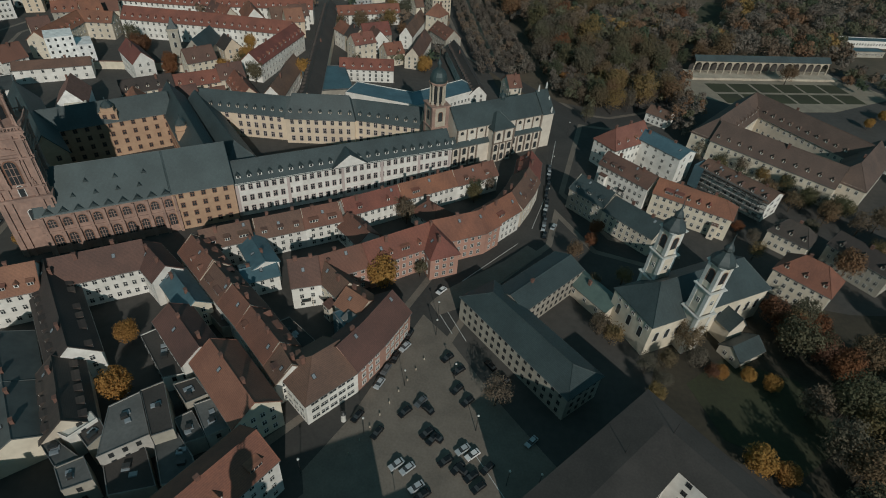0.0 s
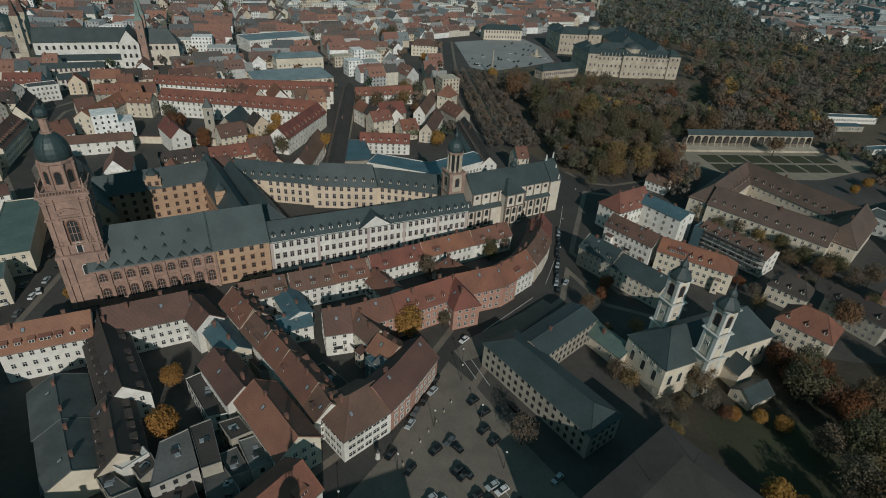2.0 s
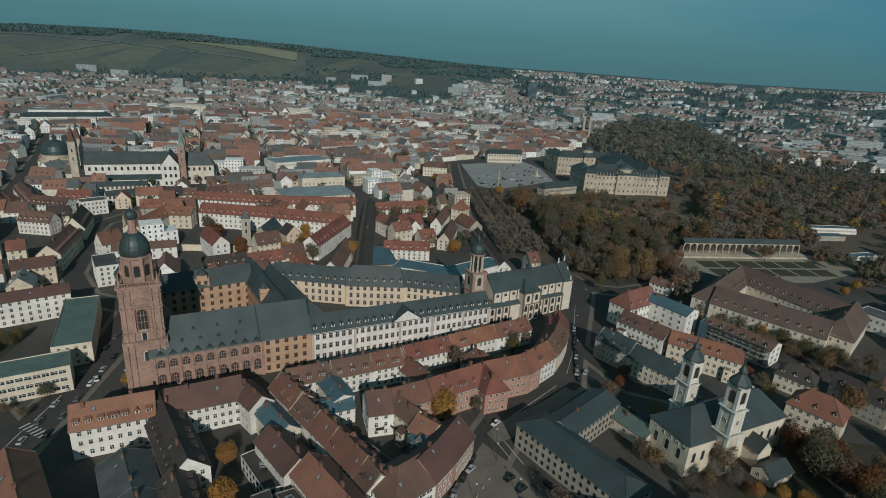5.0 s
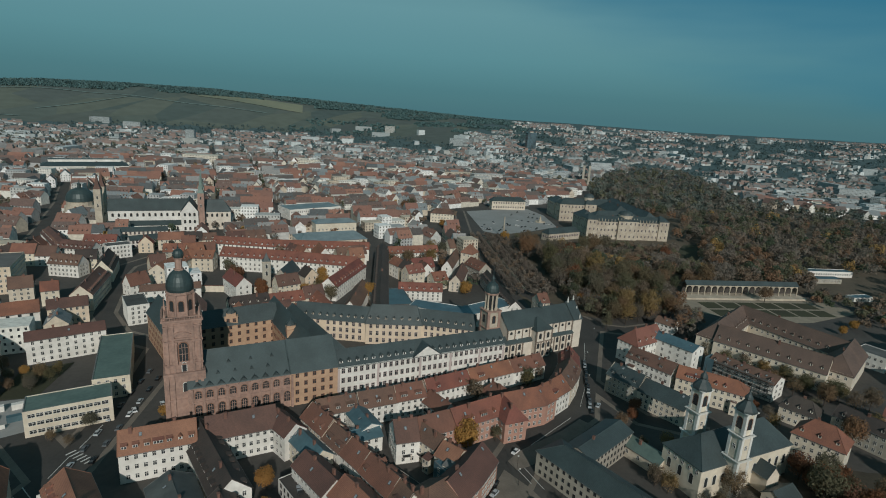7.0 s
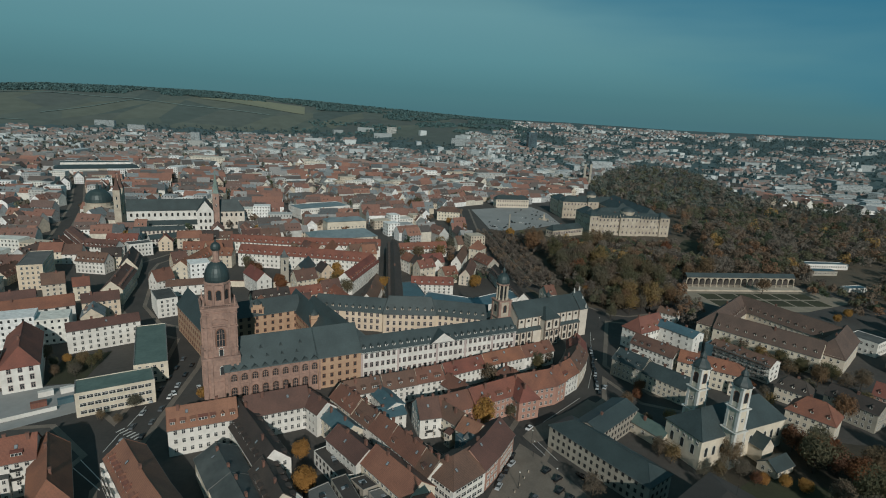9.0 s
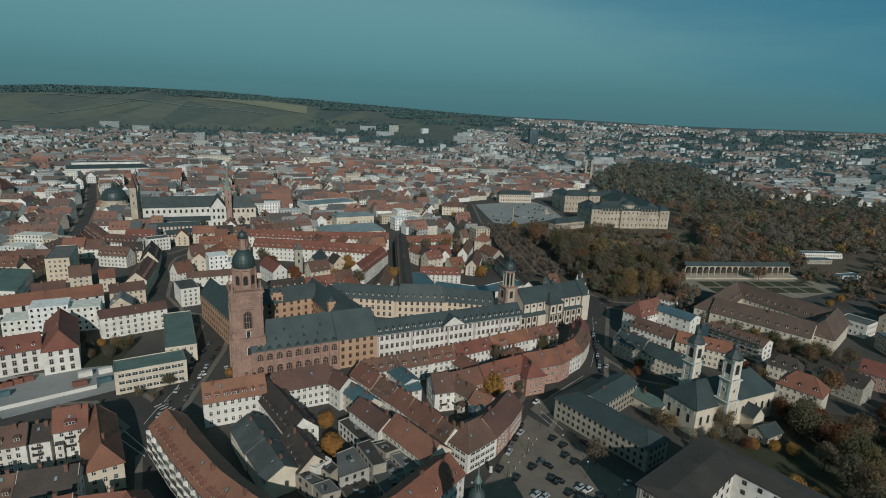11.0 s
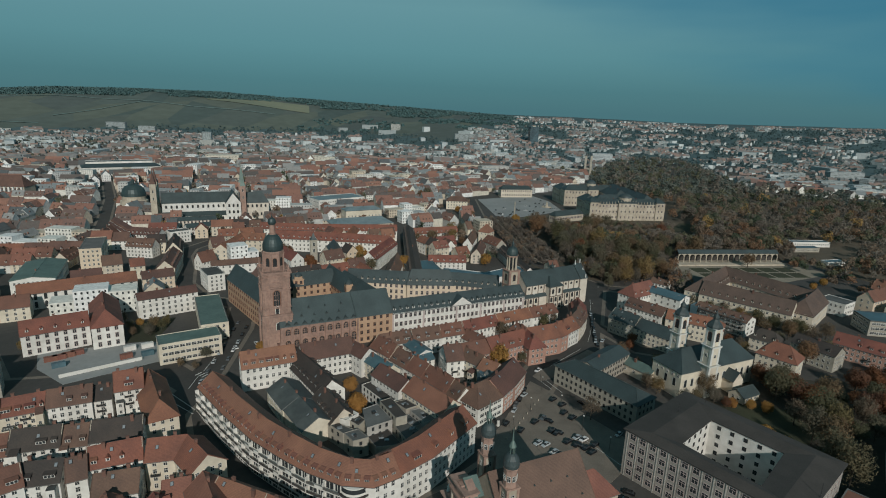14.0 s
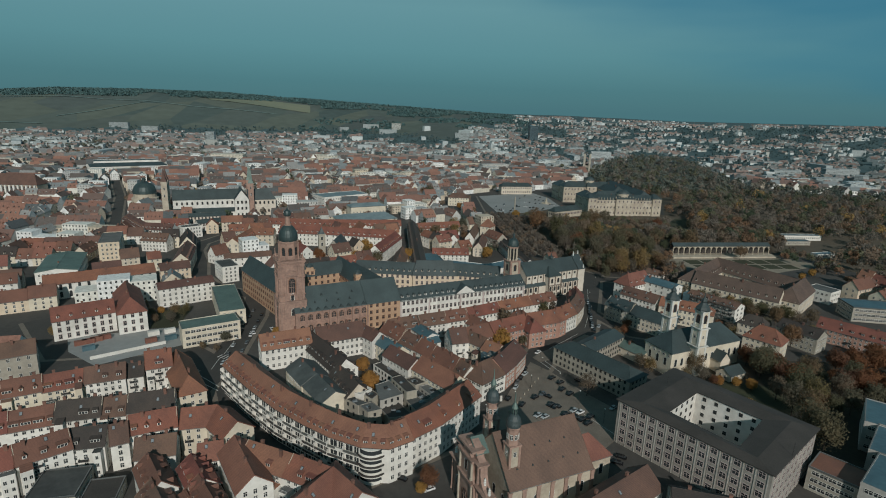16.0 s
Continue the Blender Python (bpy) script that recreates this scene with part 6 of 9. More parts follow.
for tx, ty in ((-14.5, -257.5), (-6.2, -271.8)):
    t = thing("church_tower", tx, ty, 0, "sandstone church tower with a dark copper cap and green lantern", "church tower", turn=35)
    t.scale = (0.86, 0.86, 1.0)
    sub(t, "body", "stone", lambda bm: box(bm, -2.3, -2.3, -0.5, 2.3, 2.3, 27.0))
    for sx in (-1, 1):
        for sy in (-1, 1):
            sub(t, "pilaster", "sand", lambda bm: box(bm, sx * 2.1 - 0.45, sy * 2.1 - 0.45, 8, sx * 2.1 + 0.45, sy * 2.1 + 0.45, 26.9))
    cornice(t, 4.6, 26.8, 0.5, 0.45)
    for q in range(4):
        share("window", WIN["house"], t, Matrix.Rotation(q * math.pi / 2, 4, "Z") @ Matrix.Translation((0, -2.33, 24)))
    sub(t, "belfry", "sand", lambda bm: lathe(bm, [(2.45, 27.3), (2.45, 33), (2.8, 33.3), (2.8, 33.8)], 8, turn=math.pi / 8))
    for i, a, m in around(8, 2.28):
        share("window", WIN["house"], t, m @ Matrix.Translation((0, 0, 30.3)))
    sub(t, "cap", "slate", lambda bm: lathe(bm, [(2.8, 33.8), (2.95, 34.8), (2.6, 36.4), (1.7, 37.6), (1.05, 38.0)], 16))
    for i in (0.3, 1.35, 2.4, 3.44, 4.5, 5.5):
        sub(t, "lantern_post", "copper", lambda bm: lathe(bm, [(0.16, 37.8), (0.16, 40.0)], 6, cx=0.85 * math.cos(i), cy=0.85 * math.sin(i)))
    sub(t, "lantern_roof", "copper", lambda bm: lathe(bm, [(1.25, 40.0), (1.35, 40.3), (0.85, 41.4), (0.35, 42.2), (0.1, 46)], 8))
wf = thing("baroque_facade", -19.0, -272.7, 0, "curved red sandstone baroque church facade with volutes", "church", turn=34.6)


def silhouette(bm, k, x0, x1, top):
    """The facade's outline, drawn in at the shoulders with volutes, as a slab from x0 to x1."""
    half = [(13, 0), (13, 14), (12.6, 14.6), (10.2, 15.4), (8.6, 17.2), (7.9, 19.6), (7.8, 22.4), (6.6, 23.2), (5.2, 24.2), (4.6, 26), (2.6, 27.4), (0, 28.6)]
    half = [(y * k, min(z, top)) for y, z in half]
    pts = half + [(-y, z) for y, z in half[-2::-1]]
    a, b = [bm.verts.new((x0, y, z - 0.4)) for y, z in pts], [bm.verts.new((x1, y, z - 0.4)) for y, z in pts]
    bm.faces.new(a[::-1])
    bm.faces.new(b)
    for i in range(len(pts)):
        j = (i + 1) % len(pts)
        bm.faces.new((a[i], a[j], b[j], b[i]))


sub(wf, "wall", "sand", lambda bm: silhouette(bm, 1.0, -1.2, 1.4, 99))
sub(wf, "middle_bay", "sand", lambda bm: silhouette(bm, 0.45, -2.4, -1.0, 27))
for y, z0, z1 in ((-12.2, 0, 13.4), (-9.6, 0, 13.4), (-6.4, 0, 13.4), (6.4, 0, 13.4), (9.6, 0, 13.4), (12.2, 0, 13.4), (-6.6, 15, 21.8), (6.6, 15, 21.8), (-4.6, 0, 13.4), (4.6, 0, 13.4), (-4.2, 15, 21.8), (4.2, 15, 21.8)):
    x = -2.5 if abs(y) < 5 else -1.3
    sub(wf, "column", "stone" if abs(y) < 5 else "sand", lambda bm: lathe(bm, [(0.62, z0), (0.62, z0 + 0.8), (0.48, z0 + 0.9), (0.42, z1 - 0.9), (0.66, z1 - 0.3), (0.66, z1)], 8, cx=x, cy=y))
for z, k in ((13.4, 13.3), (21.8, 8.2), (25.4, 5.0)):
    sub(wf, "cornice", "sand", lambda bm: (box(bm, -2.0, -k, z, 1.6, k, z + 0.5), box(bm, -2.4, -k - 0.3, z + 0.5, 1.9, k + 0.3, z + 0.85), box(bm, -3.2, -5.4, z, -1.9, 5.4, z + 0.8)))
for y, z, kind in ((0, 18.3, "arch"), (-8, 6, "arch"), (8, 6, "arch"), (0, 4.2, "great")):
    share("window", WIN[kind], wf, Matrix.Translation((-2.45 if y == 0 else -1.25, y, z)) @ Matrix.Rotation(-math.pi / 2, 4, "Z"))
sub(wf, "gable_roof", "copper", lambda bm: (slab(bm, [(-1.4, -5, 24.6), (3.4, -5, 24.6), (3.4, 0, 28.4), (-1.4, 0, 28.4)]), slab(bm, [(3.4, 5, 24.6), (-1.4, 5, 24.6), (-1.4, 0, 28.4), (3.4, 0, 28.4)])))
for s in (-1, 1):
    for k in (12.2, 9.0):
        statue(-19.0 - 0.568 * s * k, -272.7 + 0.823 * s * k, 14.2 if k > 10 else 15.6)

# the square block with a courtyard
RG = [Vector(p) for p in ((35.0, -218.9), (80.2, -257.9), (108.5, -222.9), (64.6, -182.9))]
RC = [Vector(p) for p in ((53.1, -224.4), (74.4, -244.0), (90.1, -221.5), (69.3, -203.5))]
ro = Vector((71, -221))
rg = thing("office_block", ro.x, ro.y, 0, "grey concrete office block round a white courtyard", "office block")
sub(rg, "wall", "facade", lambda bm: prism(bm, [tuple(p - ro) for p in RG], -0.5, 19.6, cap=False))
sub(rg, "courtyard_wall", "white", lambda bm: prism(bm, [tuple(p - ro) for p in RC[::-1]], 0.02, 19.6, cap=False), "white courtyard wall")
sub(rg, "courtyard_floor", "flatdark", lambda bm: quad(bm, [(*(p - ro), 0.05) for p in RC]))


def ring_roof(bm):
    out = [p + (p - ro).normalized() * 1.0 - ro for p in RG]
    inn = [p - (p - ro).normalized() * 0.8 - ro for p in RC]
    for i in range(4):
        j = (i + 1) % 4
        m0, m1 = (out[i] + inn[i]) / 2, (out[j] + inn[j]) / 2
        for lo, hi in (((out[i], out[j]), (m1, m0)), ((m0, m1), (inn[j], inn[i]))):
            za, zb = (19.7, 20.9) if lo[0] is out[i] else (20.9, 19.7)
            slab(bm, [(*lo[0], za), (*lo[1], za), (*hi[0], zb), (*hi[1], zb)], 0.45)
    bmesh.ops.remove_doubles(bm, verts=bm.verts[:], dist=0.001)


sub(rg, "roof", "flatdark", ring_roof, "dark gravelled low-pitched roof")
for a, b in ((RG[0], RG[1]), (RG[1], RG[2]), (RG[3], RG[0])):
    wall_windows(rg, ro, a, b, 0.6, 19.2, 5, 4.05, "bureau")
    d = b - a
    k = int((d.length - 2.4) / 4.05)
    nn = Vector((d.y, -d.x)).normalized()
    m0 = Matrix.Rotation(math.atan2(d.y, d.x), 4, "Z")
    for i in range(k + 1):
        p = a + d * ((1.2 + (d.length - 2.4) * i / k) / d.length) + nn * 0.05 - ro
        sub(rg, "pier", "concrete", lambda bm: box(bm, -0.16, -0.12, 0, 0.16, 0.2, 19.4, 0, Matrix.Translation((p.x, p.y, 0)) @ m0))
for a, b in ((RC[3], RC[2]), (RC[0], RC[3])):
    wall_windows(rg, ro, a, b, 0.8, 19.0, 5, 4.8, "court")
for x, y in ((-14, 18), (-2, 26), (20, -24)):
    sub(rg, "mast", "metal", lambda bm: lathe(bm, [(0.12, 19.5), (0.06, 25)], 5, cx=x, cy=y))

# the arcade in the park
c0, c1 = Vector((128.0, 121.5)), Vector((226.5, 154.5))
co = (c0 + c1) / 2
cd = (c1 - c0)
col = thing("arcade", co.x, co.y, 0, "long white park arcade with a slate roof", "arcade", turn=math.degrees(math.atan2(cd.y, cd.x)))
half = cd.length / 2
sub(col, "back_wall", "flatdark", lambda bm: box(bm, -half, 5.6, -0.5, half, 6.2, 9.4))
sub(col, "roof", "slate", lambda bm: (slab(bm, [(-half - 0.5, -0.9, 10.2), (half + 0.5, -0.9, 10.2), (half + 0.5, 3, 13.2), (-half - 0.5, 3, 13.2)]), slab(bm, [(half + 0.5, 6.8, 9.8), (-half - 0.5, 6.8, 9.8), (-half - 0.5, 3, 13.2), (half + 0.5, 3, 13.2)])))
sub(col, "plinth", "stone", lambda bm: box(bm, -half - 4, -9, -0.5, half + 4, 6, 1.6))
for i in range(19):
    x = -half + 2 * half * i / 18
    sub(col, "column", "stone", lambda bm: (box(bm, x - 0.34, -0.4, 1.6, x + 0.34, 0.3, 6.8), box(bm, x - 0.5, -0.5, 6.5, x + 0.5, 0.35, 6.9)))
    if i < 18:
        def arch(bm):
            w2 = half / 18
            pts = [(w2 * 0.86 * math.cos(a), 6.8 + 2.4 * math.sin(a)) for a in [math.pi * j / 8 for j in range(9)]]
            for (x0, z0), (x1, z1) in zip(pts, pts[1:]):
                quad(bm, [(x + w2 + x0, -0.3, z0), (x + w2 + x0, -0.3, 10.1), (x + w2 + x1, -0.3, 10.1), (x + w2 + x1, -0.3, z1)])
                quad(bm, [(x + w2 + x1, -0.3, z1), (x + w2 + x1, 0.2, z1), (x + w2 + x0, 0.2, z0), (x + w2 + x0, -0.3, z0)])
            for s in (-1, 1):
                box(bm, x + w2 + s * w2 * 0.93 - w2 * 0.07, -0.3, 6.8, x + w2 + s * w2 * 0.93 + w2 * 0.07, 0.2, 10.1)
        sub(col, "arch", "stone", arch)

# the palace beyond the square
PAL = dict(joined=True, rows=3, pitch=4.6, win="tall", category="palace", chimneys=2)
PO, PU = Vector((59, 318)), Vector((math.cos(radians(17)), math.sin(radians(17))))
PN = Vector((-PU.y, PU.x))


def palace_range(label, x0, y0, x1, y1, w, e, r, roof="slate", hips=(9, 9), **more):
    """One range of the palace, by its ridge in the palace's own plan: along the garden front, then away from it."""
    a, b = PO + PU * x0 + PN * y0, PO + PU * x1 + PN * y1
    building("palace_wing", label, [tuple(a), tuple(b)], w, e, r, roof, "stone", hips=hips, **{**PAL, **more})


palace_range("pale sandstone palace wing facing the garden", 0.5, 10, 101.5, 10, 20, 22, 27)
palace_range("pale sandstone middle pavilion under a slate roof", 38, 9.4, 63, 9.4, 24, 23.5, 31, hips=(11, 11), chimneys=0)
palace_range("pale sandstone corner pavilion of the palace", 90, 9.2, 102.5, 9.2, 22, 24, 29, hips=(5, 5), chimneys=0)
palace_range("pale sandstone corner pavilion beside the square", -0.5, 9.2, 12, 9.2, 22, 24, 29, hips=(5, 5), chimneys=0)
palace_range("shaded palace wing facing the paved square", 10, 20.5, 10, 50, 20, 22, 29)
palace_range("palace wing along the court of honour", 20.5, 40, 80, 40, 19, 22, 28)
palace_range("long garden range of the palace", 91, 20.5, 91, 154, 20, 22, 30)
palace_range("main range behind the court of honour", 66, 50, 66, 106, 24, 23, 32)
palace_range("northern palace wing beside the court", 1, 116, 80, 116, 20, 24, 31)
palace_range("northern palace wing facing the square", 10, 126.5, 10, 160, 20, 22, 29)
palace_range("pale end pavilion of the northern wing", 36, 114.8, 52, 114.8, 24, 25.5, 36, hips=(8, 8), chimneys=0)
building("town_palace", "long pale palace on the far side of the square", [(-71.5, 469), (-23.1, 489)], 15, 13, 18, "slate", "cream", joined=True, rows=2, pitch=3.6, win="tall", category="palace", hips=(5, 5))
building("orangery", "low slate-roofed wing beside the palace garden", [(11, 284), (47, 317)], 12, 9, 14, "slate", "stone", rows=1, win="tall", category="palace", hips=(4, 4))
for label, x, y, z, r in (("rounded slate dome over the garden pavilion", 50.5, 8.5, 28, 8.5), ("rounded slate dome over the northern pavilion", 44, 114.8, 32, 7.0)):
    q = PO + PU * x + PN * y
    dome = thing("palace_dome", q.x, q.y, z, label, "dome")
    sub(dome, "drum", "stone", lambda bm: lathe(bm, [(r, -3), (r, 0.6), (r + 0.4, 0.8), (r + 0.4, 1.2), (r, 1.2)], 20))
    sub(dome, "cap", "slate", lambda bm: lathe(bm, [(r * 1.0, 1.2), (r * 0.93, 3.0), (r * 0.75, 4.7), (r * 0.45, 5.9), (r * 0.15, 6.4), (0.4, 6.5), (0.35, 7.4), (0.05, 8.2)], 20))
bm = bmesh.new()
lathe(bm, [(0.7, -0.1), (0.7, 0.6), (0.35, 0.7), (0.5, 1.5), (0.3, 2.3), (0.25, 2.7), (0.05, 3.0)], 6)
FIGURE = bpy.data.meshes.new("roof_statue")
bm.to_mesh(FIGURE)
bm.free()
FIGURE.materials.append(MAT["stone"])
for i in range(26):
    for dx, dy in ((2 + 4 * i, -0.1),):
        q = PO + PU * dx + PN * dy
        st = new("roof_statue", FIGURE)
        st.matrix_basis = pose(q.x, q.y, 22 if not 36 < dx < 64 else 23.5)
        tagged(st, "pale stone figure on the palace cornice", "statue", "palace cornice figures")
for label, pts, w, e, mat in (("long flat white garden pavilion among trees", [(268, 243), (316, 257)], 10, 5.5, "white"), ("low flat grey glasshouse among trees", [(262, 216), (292, 226)], 9, 4.5, "grey"), ("low flat pale shed beside the garden", [(272, 162), (292, 172)], 8, 4, "white")):
    building("garden_house", label, pts, w, e, e, "zinc", mat, rows=1, flat=True, joined=True, category="house")

# the cathedral
building("cathedral_nave", "pale cathedral nave with a steep slate roof", [(-421, 126), (-360, 166)], 18, 22, 32, "slate", "white", joined=True, rows=2, pitch=5.2, win="church", category="church", chimneys=0)
building("cathedral_aisle", "pale cathedral aisle with a slate roof", [(-413.6, 114.8), (-358.6, 150.8)], 10, 8.5, 12, "slate", "white", joined=True, rows=1, pitch=5.2, win="church", category="church", chimneys=0)
building("cathedral_transept", "pale cathedral transept with a pointed gable", [(-366, 176.4), (-348.5, 150)], 16, 22, 33, "slate", "white", joined=True, rows=3, pitch=4.2, win="church", category="church", chimneys=0)
building("cathedral_choir", "pale cathedral choir with arched windows", [(-352.8, 170.8), (-326, 188)], 15, 20, 31, "slate", "pale", joined=True, rows=2, pitch=4.6, win="church", category="church", chimneys=0, hips=(0, 7))
building("cloister", "white cloister range with a slate roof", [(-388, 93), (-351, 119)], 8, 9.5, 12.5, "slate", "pale", joined=True, rows=2, pitch=3.4, win="tall", category="church", chimneys=0)
building("cloister", "long white range of the cathedral cloister", [(-357, 74), (-327, 112)], 10, 8.5, 11.5, "slate", "white", joined=True, rows=2, pitch=3.0, win="tall", category="church", chimneys=0)
for x, y, z, m in ((-423, 116, 51, "stone"), (-437, 137, 50, "stone"), (-343, 162, 48, "sand"), (-360, 188, 48, "sand")):
    t = thing("cathedral_tower", x, y, 0, "square cathedral tower with a pointed spire", "church tower", turn=28)
    t.scale = (0.78, 0.78, 1.0)
    sub(t, "shaft", m, lambda bm: box(bm, -4, -4, -0.5, 4, 4, z - 8))
    for zz in (14, 24, 32):
        cornice(t, 8, zz, 0.6, 0.3, m)
    for q in range(4):
        for zz in (28, 36):
            share("window", WIN["white_arch"], t, Matrix.Rotation(q * math.pi / 2, 4, "Z") @ Matrix.Translation((0, -4.03, zz - 1)))
    sub(t, "spire", "copper" if m == "sand" else "brown", lambda bm: lathe(bm, [(5.8, z - 8), (5.2, z - 6.8), (3.6, z - 4.5), (0.15, z + (13 if m == "sand" else 7))], 4, turn=math.pi / 4))
dm = thing("domed_church", -478, 152, 0, "church with a large grey dome", "church", turn=28)
sub(dm, "drum", "stone", lambda bm: lathe(bm, [(15, -0.5), (15, 16), (13, 17), (13, 21), (13.6, 21.5)], 16))
sub(dm, "dome", "domecu", lambda bm: lathe(bm, [(13.2, 21.5), (13, 25), (11.4, 29.5), (8, 33), (2.4, 35), (1.8, 35.4), (1.8, 38.4), (2.2, 38.7), (0.6, 40.4), (0.1, 43)], 24))


# small vents in rows on the wide slate roof
bm = bmesh.new()
for q in ([(-0.9, -0.6, 0), (0.9, -0.6, 0), (0, -0.6, 1.1)], [(-0.9, -0.6, 0), (0, -0.6, 1.1), (0, 1.2, 1.1)], [(0.9, -0.6, 0), (0, 1.2, 1.1), (0, -0.6, 1.1)]):
    quad(bm, q)
bmesh.ops.remove_doubles(bm, verts=bm.verts[:], dist=0.001)
vent = bpy.data.meshes.new("roof_vent")
bm.to_mesh(vent)
bm.free()
vent.materials.append(MAT["slate"])
for row, (f, k) in enumerate(((0.3, 4), (0.58, 3))):
    for i in range(k):
        p = u * (-9 + (i + 0.5 * (row % 2)) * 28 / k) + v * (12.5 * (1 - f))
        share("roof_vent", vent, nave, Matrix.Translation((p.x, p.y, 17 + 11 * f - 0.1)) @ mrot)

teal_tower = thing("tower_block", -53, 1650, rise(-53, 1650), "far teal glass tower block above the roofs", "tower block", turn=20)
sub(teal_tower, "body", "zinc", lambda bm: box(bm, -16, -12, -4, 16, 12, 58))
for k in range(15):
    sub(teal_tower, "floor_band", "glass", lambda bm: box(bm, -16.1, -12.1, 4 + 3.6 * k, 16.1, 12.1, 5.8 + 3.6 * k))
sub(teal_tower, "roof_house", "grey", lambda bm: box(bm, -6, -5, 58, 6, 5, 61))

monument = thing("monument_column", -36.7, 279.4, 0, "slender grey stone monument column before the palace square", "monument")
sub(monument, "pedestal", "stone", lambda bm: (box(bm, -3.2, -3.2, -0.3, 3.2, 3.2, 0.8), box(bm, -2.0, -2.0, 0.8, 2.0, 2.0, 4.6), box(bm, -2.3, -2.3, 4.6, 2.3, 2.3, 5.1)))
sub(monument, "shaft", "grey", lambda bm: lathe(bm, [(1.25, 5.1), (1.0, 6.2), (0.75, 20), (1.1, 20.6), (1.1, 21.2)], 10))
sub(monument, "finial", "stone", lambda bm: lathe(bm, [(0.7, 21.2), (0.5, 22.4), (0.65, 23.2), (0.05, 24.6)], 8))
basin = thing("fountain", 3.9, 394.8, 0, "round pale stone fountain on the palace square", "fountain")
sub(basin, "basin", "stone", lambda bm: lathe(bm, [(7.0, -0.2), (7.0, 1.1), (6.4, 1.1), (6.4, 0.5), (0.1, 0.5)], 20))
sub(basin, "pedestal", "stone", lambda bm: lathe(bm, [(2.4, 0.5), (2.0, 3.0), (1.4, 3.6), (1.1, 6.4), (0.5, 7.6), (0.05, 9.4)], 8))

far_church = thing("far_church", 93, 880, 0, "grey far church with two pointed towers", "church")
sub(far_church, "nave", "grey", lambda bm: box(bm, -8, 0, -0.5, 8, 40, 16))
sub(far_church, "nave_roof", "dark", lambda bm: (slab(bm, [(-8.6, -0.3, 15.5), (-8.6, 40.3, 15.5), (0, 40.3, 25), (0, -0.3, 25)]), slab(bm, [(8.6, 40.3, 15.5), (8.6, -0.3, 15.5), (0, -0.3, 25), (0, 40.3, 25)])))
for s0 in (-6, 6):
    sub(far_church, "tower", "grey", lambda bm: box(bm, s0 - 2.3, -3, -0.5, s0 + 2.3, 1.6, 43))
    sub(far_church, "spire", "slate", lambda bm: (box(bm, s0 - 2.5, -3.2, 43, s0 + 2.5, 1.8, 43.8), lathe(bm, [(2.6, 43.8), (1.2, 47), (0.05, 51)], 8, 0, s0, -0.8)))

for a, b in (((148.3, -178.6), (136.9, -200.8)), ((141.9, -201.4), (127.4, -222.8)), ((129.9, -224.8), (113.5, -245.8))):
    p, q = Vector(a), Vector(b)
    d = (q - p).normalized()
    m = (p + q) / 2 + Vector((-d.y, d.x)) * 0
    e = Vector((-d.y, d.x))
    building("school_block", "flat blue-roofed modern school block", [tuple(m), tuple(m + e * 34)], (q - p).length, 13, 13.3, "zinc", "concrete", rows=3, win="wide", flat=True, category="school", joined=True)

hd = Vector((68, 18)).normalized()
hn = Vector((hd.y, -hd.x))
for k in range(10):
    p = Vector((-708, 172)) + hd * (2.5 + 5.2 * k) - Vector(hall_church.location[:2])
    m = Matrix.Translation((p.x, p.y, 0)) @ Matrix.Rotation(math.atan2(hd.y, hd.x), 4, "Z")
    sub(hall_church, "buttress", "white", lambda bm: box(bm, -1.1, -13.2, -0.3, 1.1, -10.9, 17.2, 0, m), "pale stone buttress")
    if k:
        share("window", WIN["great"], hall_church, m @ Matrix.Translation((-2.6, -11.05, 11.4)))

wall_line = [Vector(p) for p in ((-243, -11), (-227, -4), (-202, 4), (-180, 7.5))]
garden_wall = thing("garden_wall", -202, 4, 0, "high cream plastered garden wall", "wall")
for a, b in zip(wall_line, wall_line[1:]):
    m = Matrix.Translation((a.x + 202, a.y - 4, 0)) @ Matrix.Rotation(math.atan2(b.y - a.y, b.x - a.x), 4, "Z")
    sub(garden_wall, "wall", "cream", lambda bm: box(bm, 0, -0.3, -0.3, (b - a).length, 0.3, 4.6, 0, m))
    sub(garden_wall, "coping", "brownred", lambda bm: box(bm, 0, -0.5, 4.6, (b - a).length, 0.5, 4.9, 0, m), "tiled coping")

chapel_tower = thing("chapel_tower", -195.5, 20.4, 0, "grey square church tower with a pointed slate roof", "church tower", turn=30)
sub(chapel_tower, "shaft", "grey", lambda bm: box(bm, -3, -3, -0.5, 3, 3, 20))
sub(chapel_tower, "cornice", "stone", lambda bm: box(bm, -3.3, -3.3, 20, 3.3, 3.3, 20.6))
sub(chapel_tower, "spire", "slate", lambda bm: lathe(bm, [(4.2, 20.6), (2.4, 22.5), (0.05, 27)], 4, turn=math.pi / 4))
for q in range(4):
    for z in (11.5, 17):
        share("window", WIN["white_arch"], chapel_tower, Matrix.Rotation(q * math.pi / 2, 4, "Z") @ Matrix.Translation((0, -3.02, z)))

for row, f in enumerate((0.3, 0.62)):
    for k in range(5 - row):
        p = Vector((0.8227, 0.5685)) * (-12 + k * 6.2 + row * 3) + Vector((0.5685, -0.8227)) * (13 * (1 - f))
        share("roof_vent", vent, square_church, Matrix.Translation((p.x, p.y, 14.5 + 13.5 * f - 0.1)) @ Matrix.Rotation(radians(34.6), 4, "Z") @ Matrix.Scale(0.5, 4))


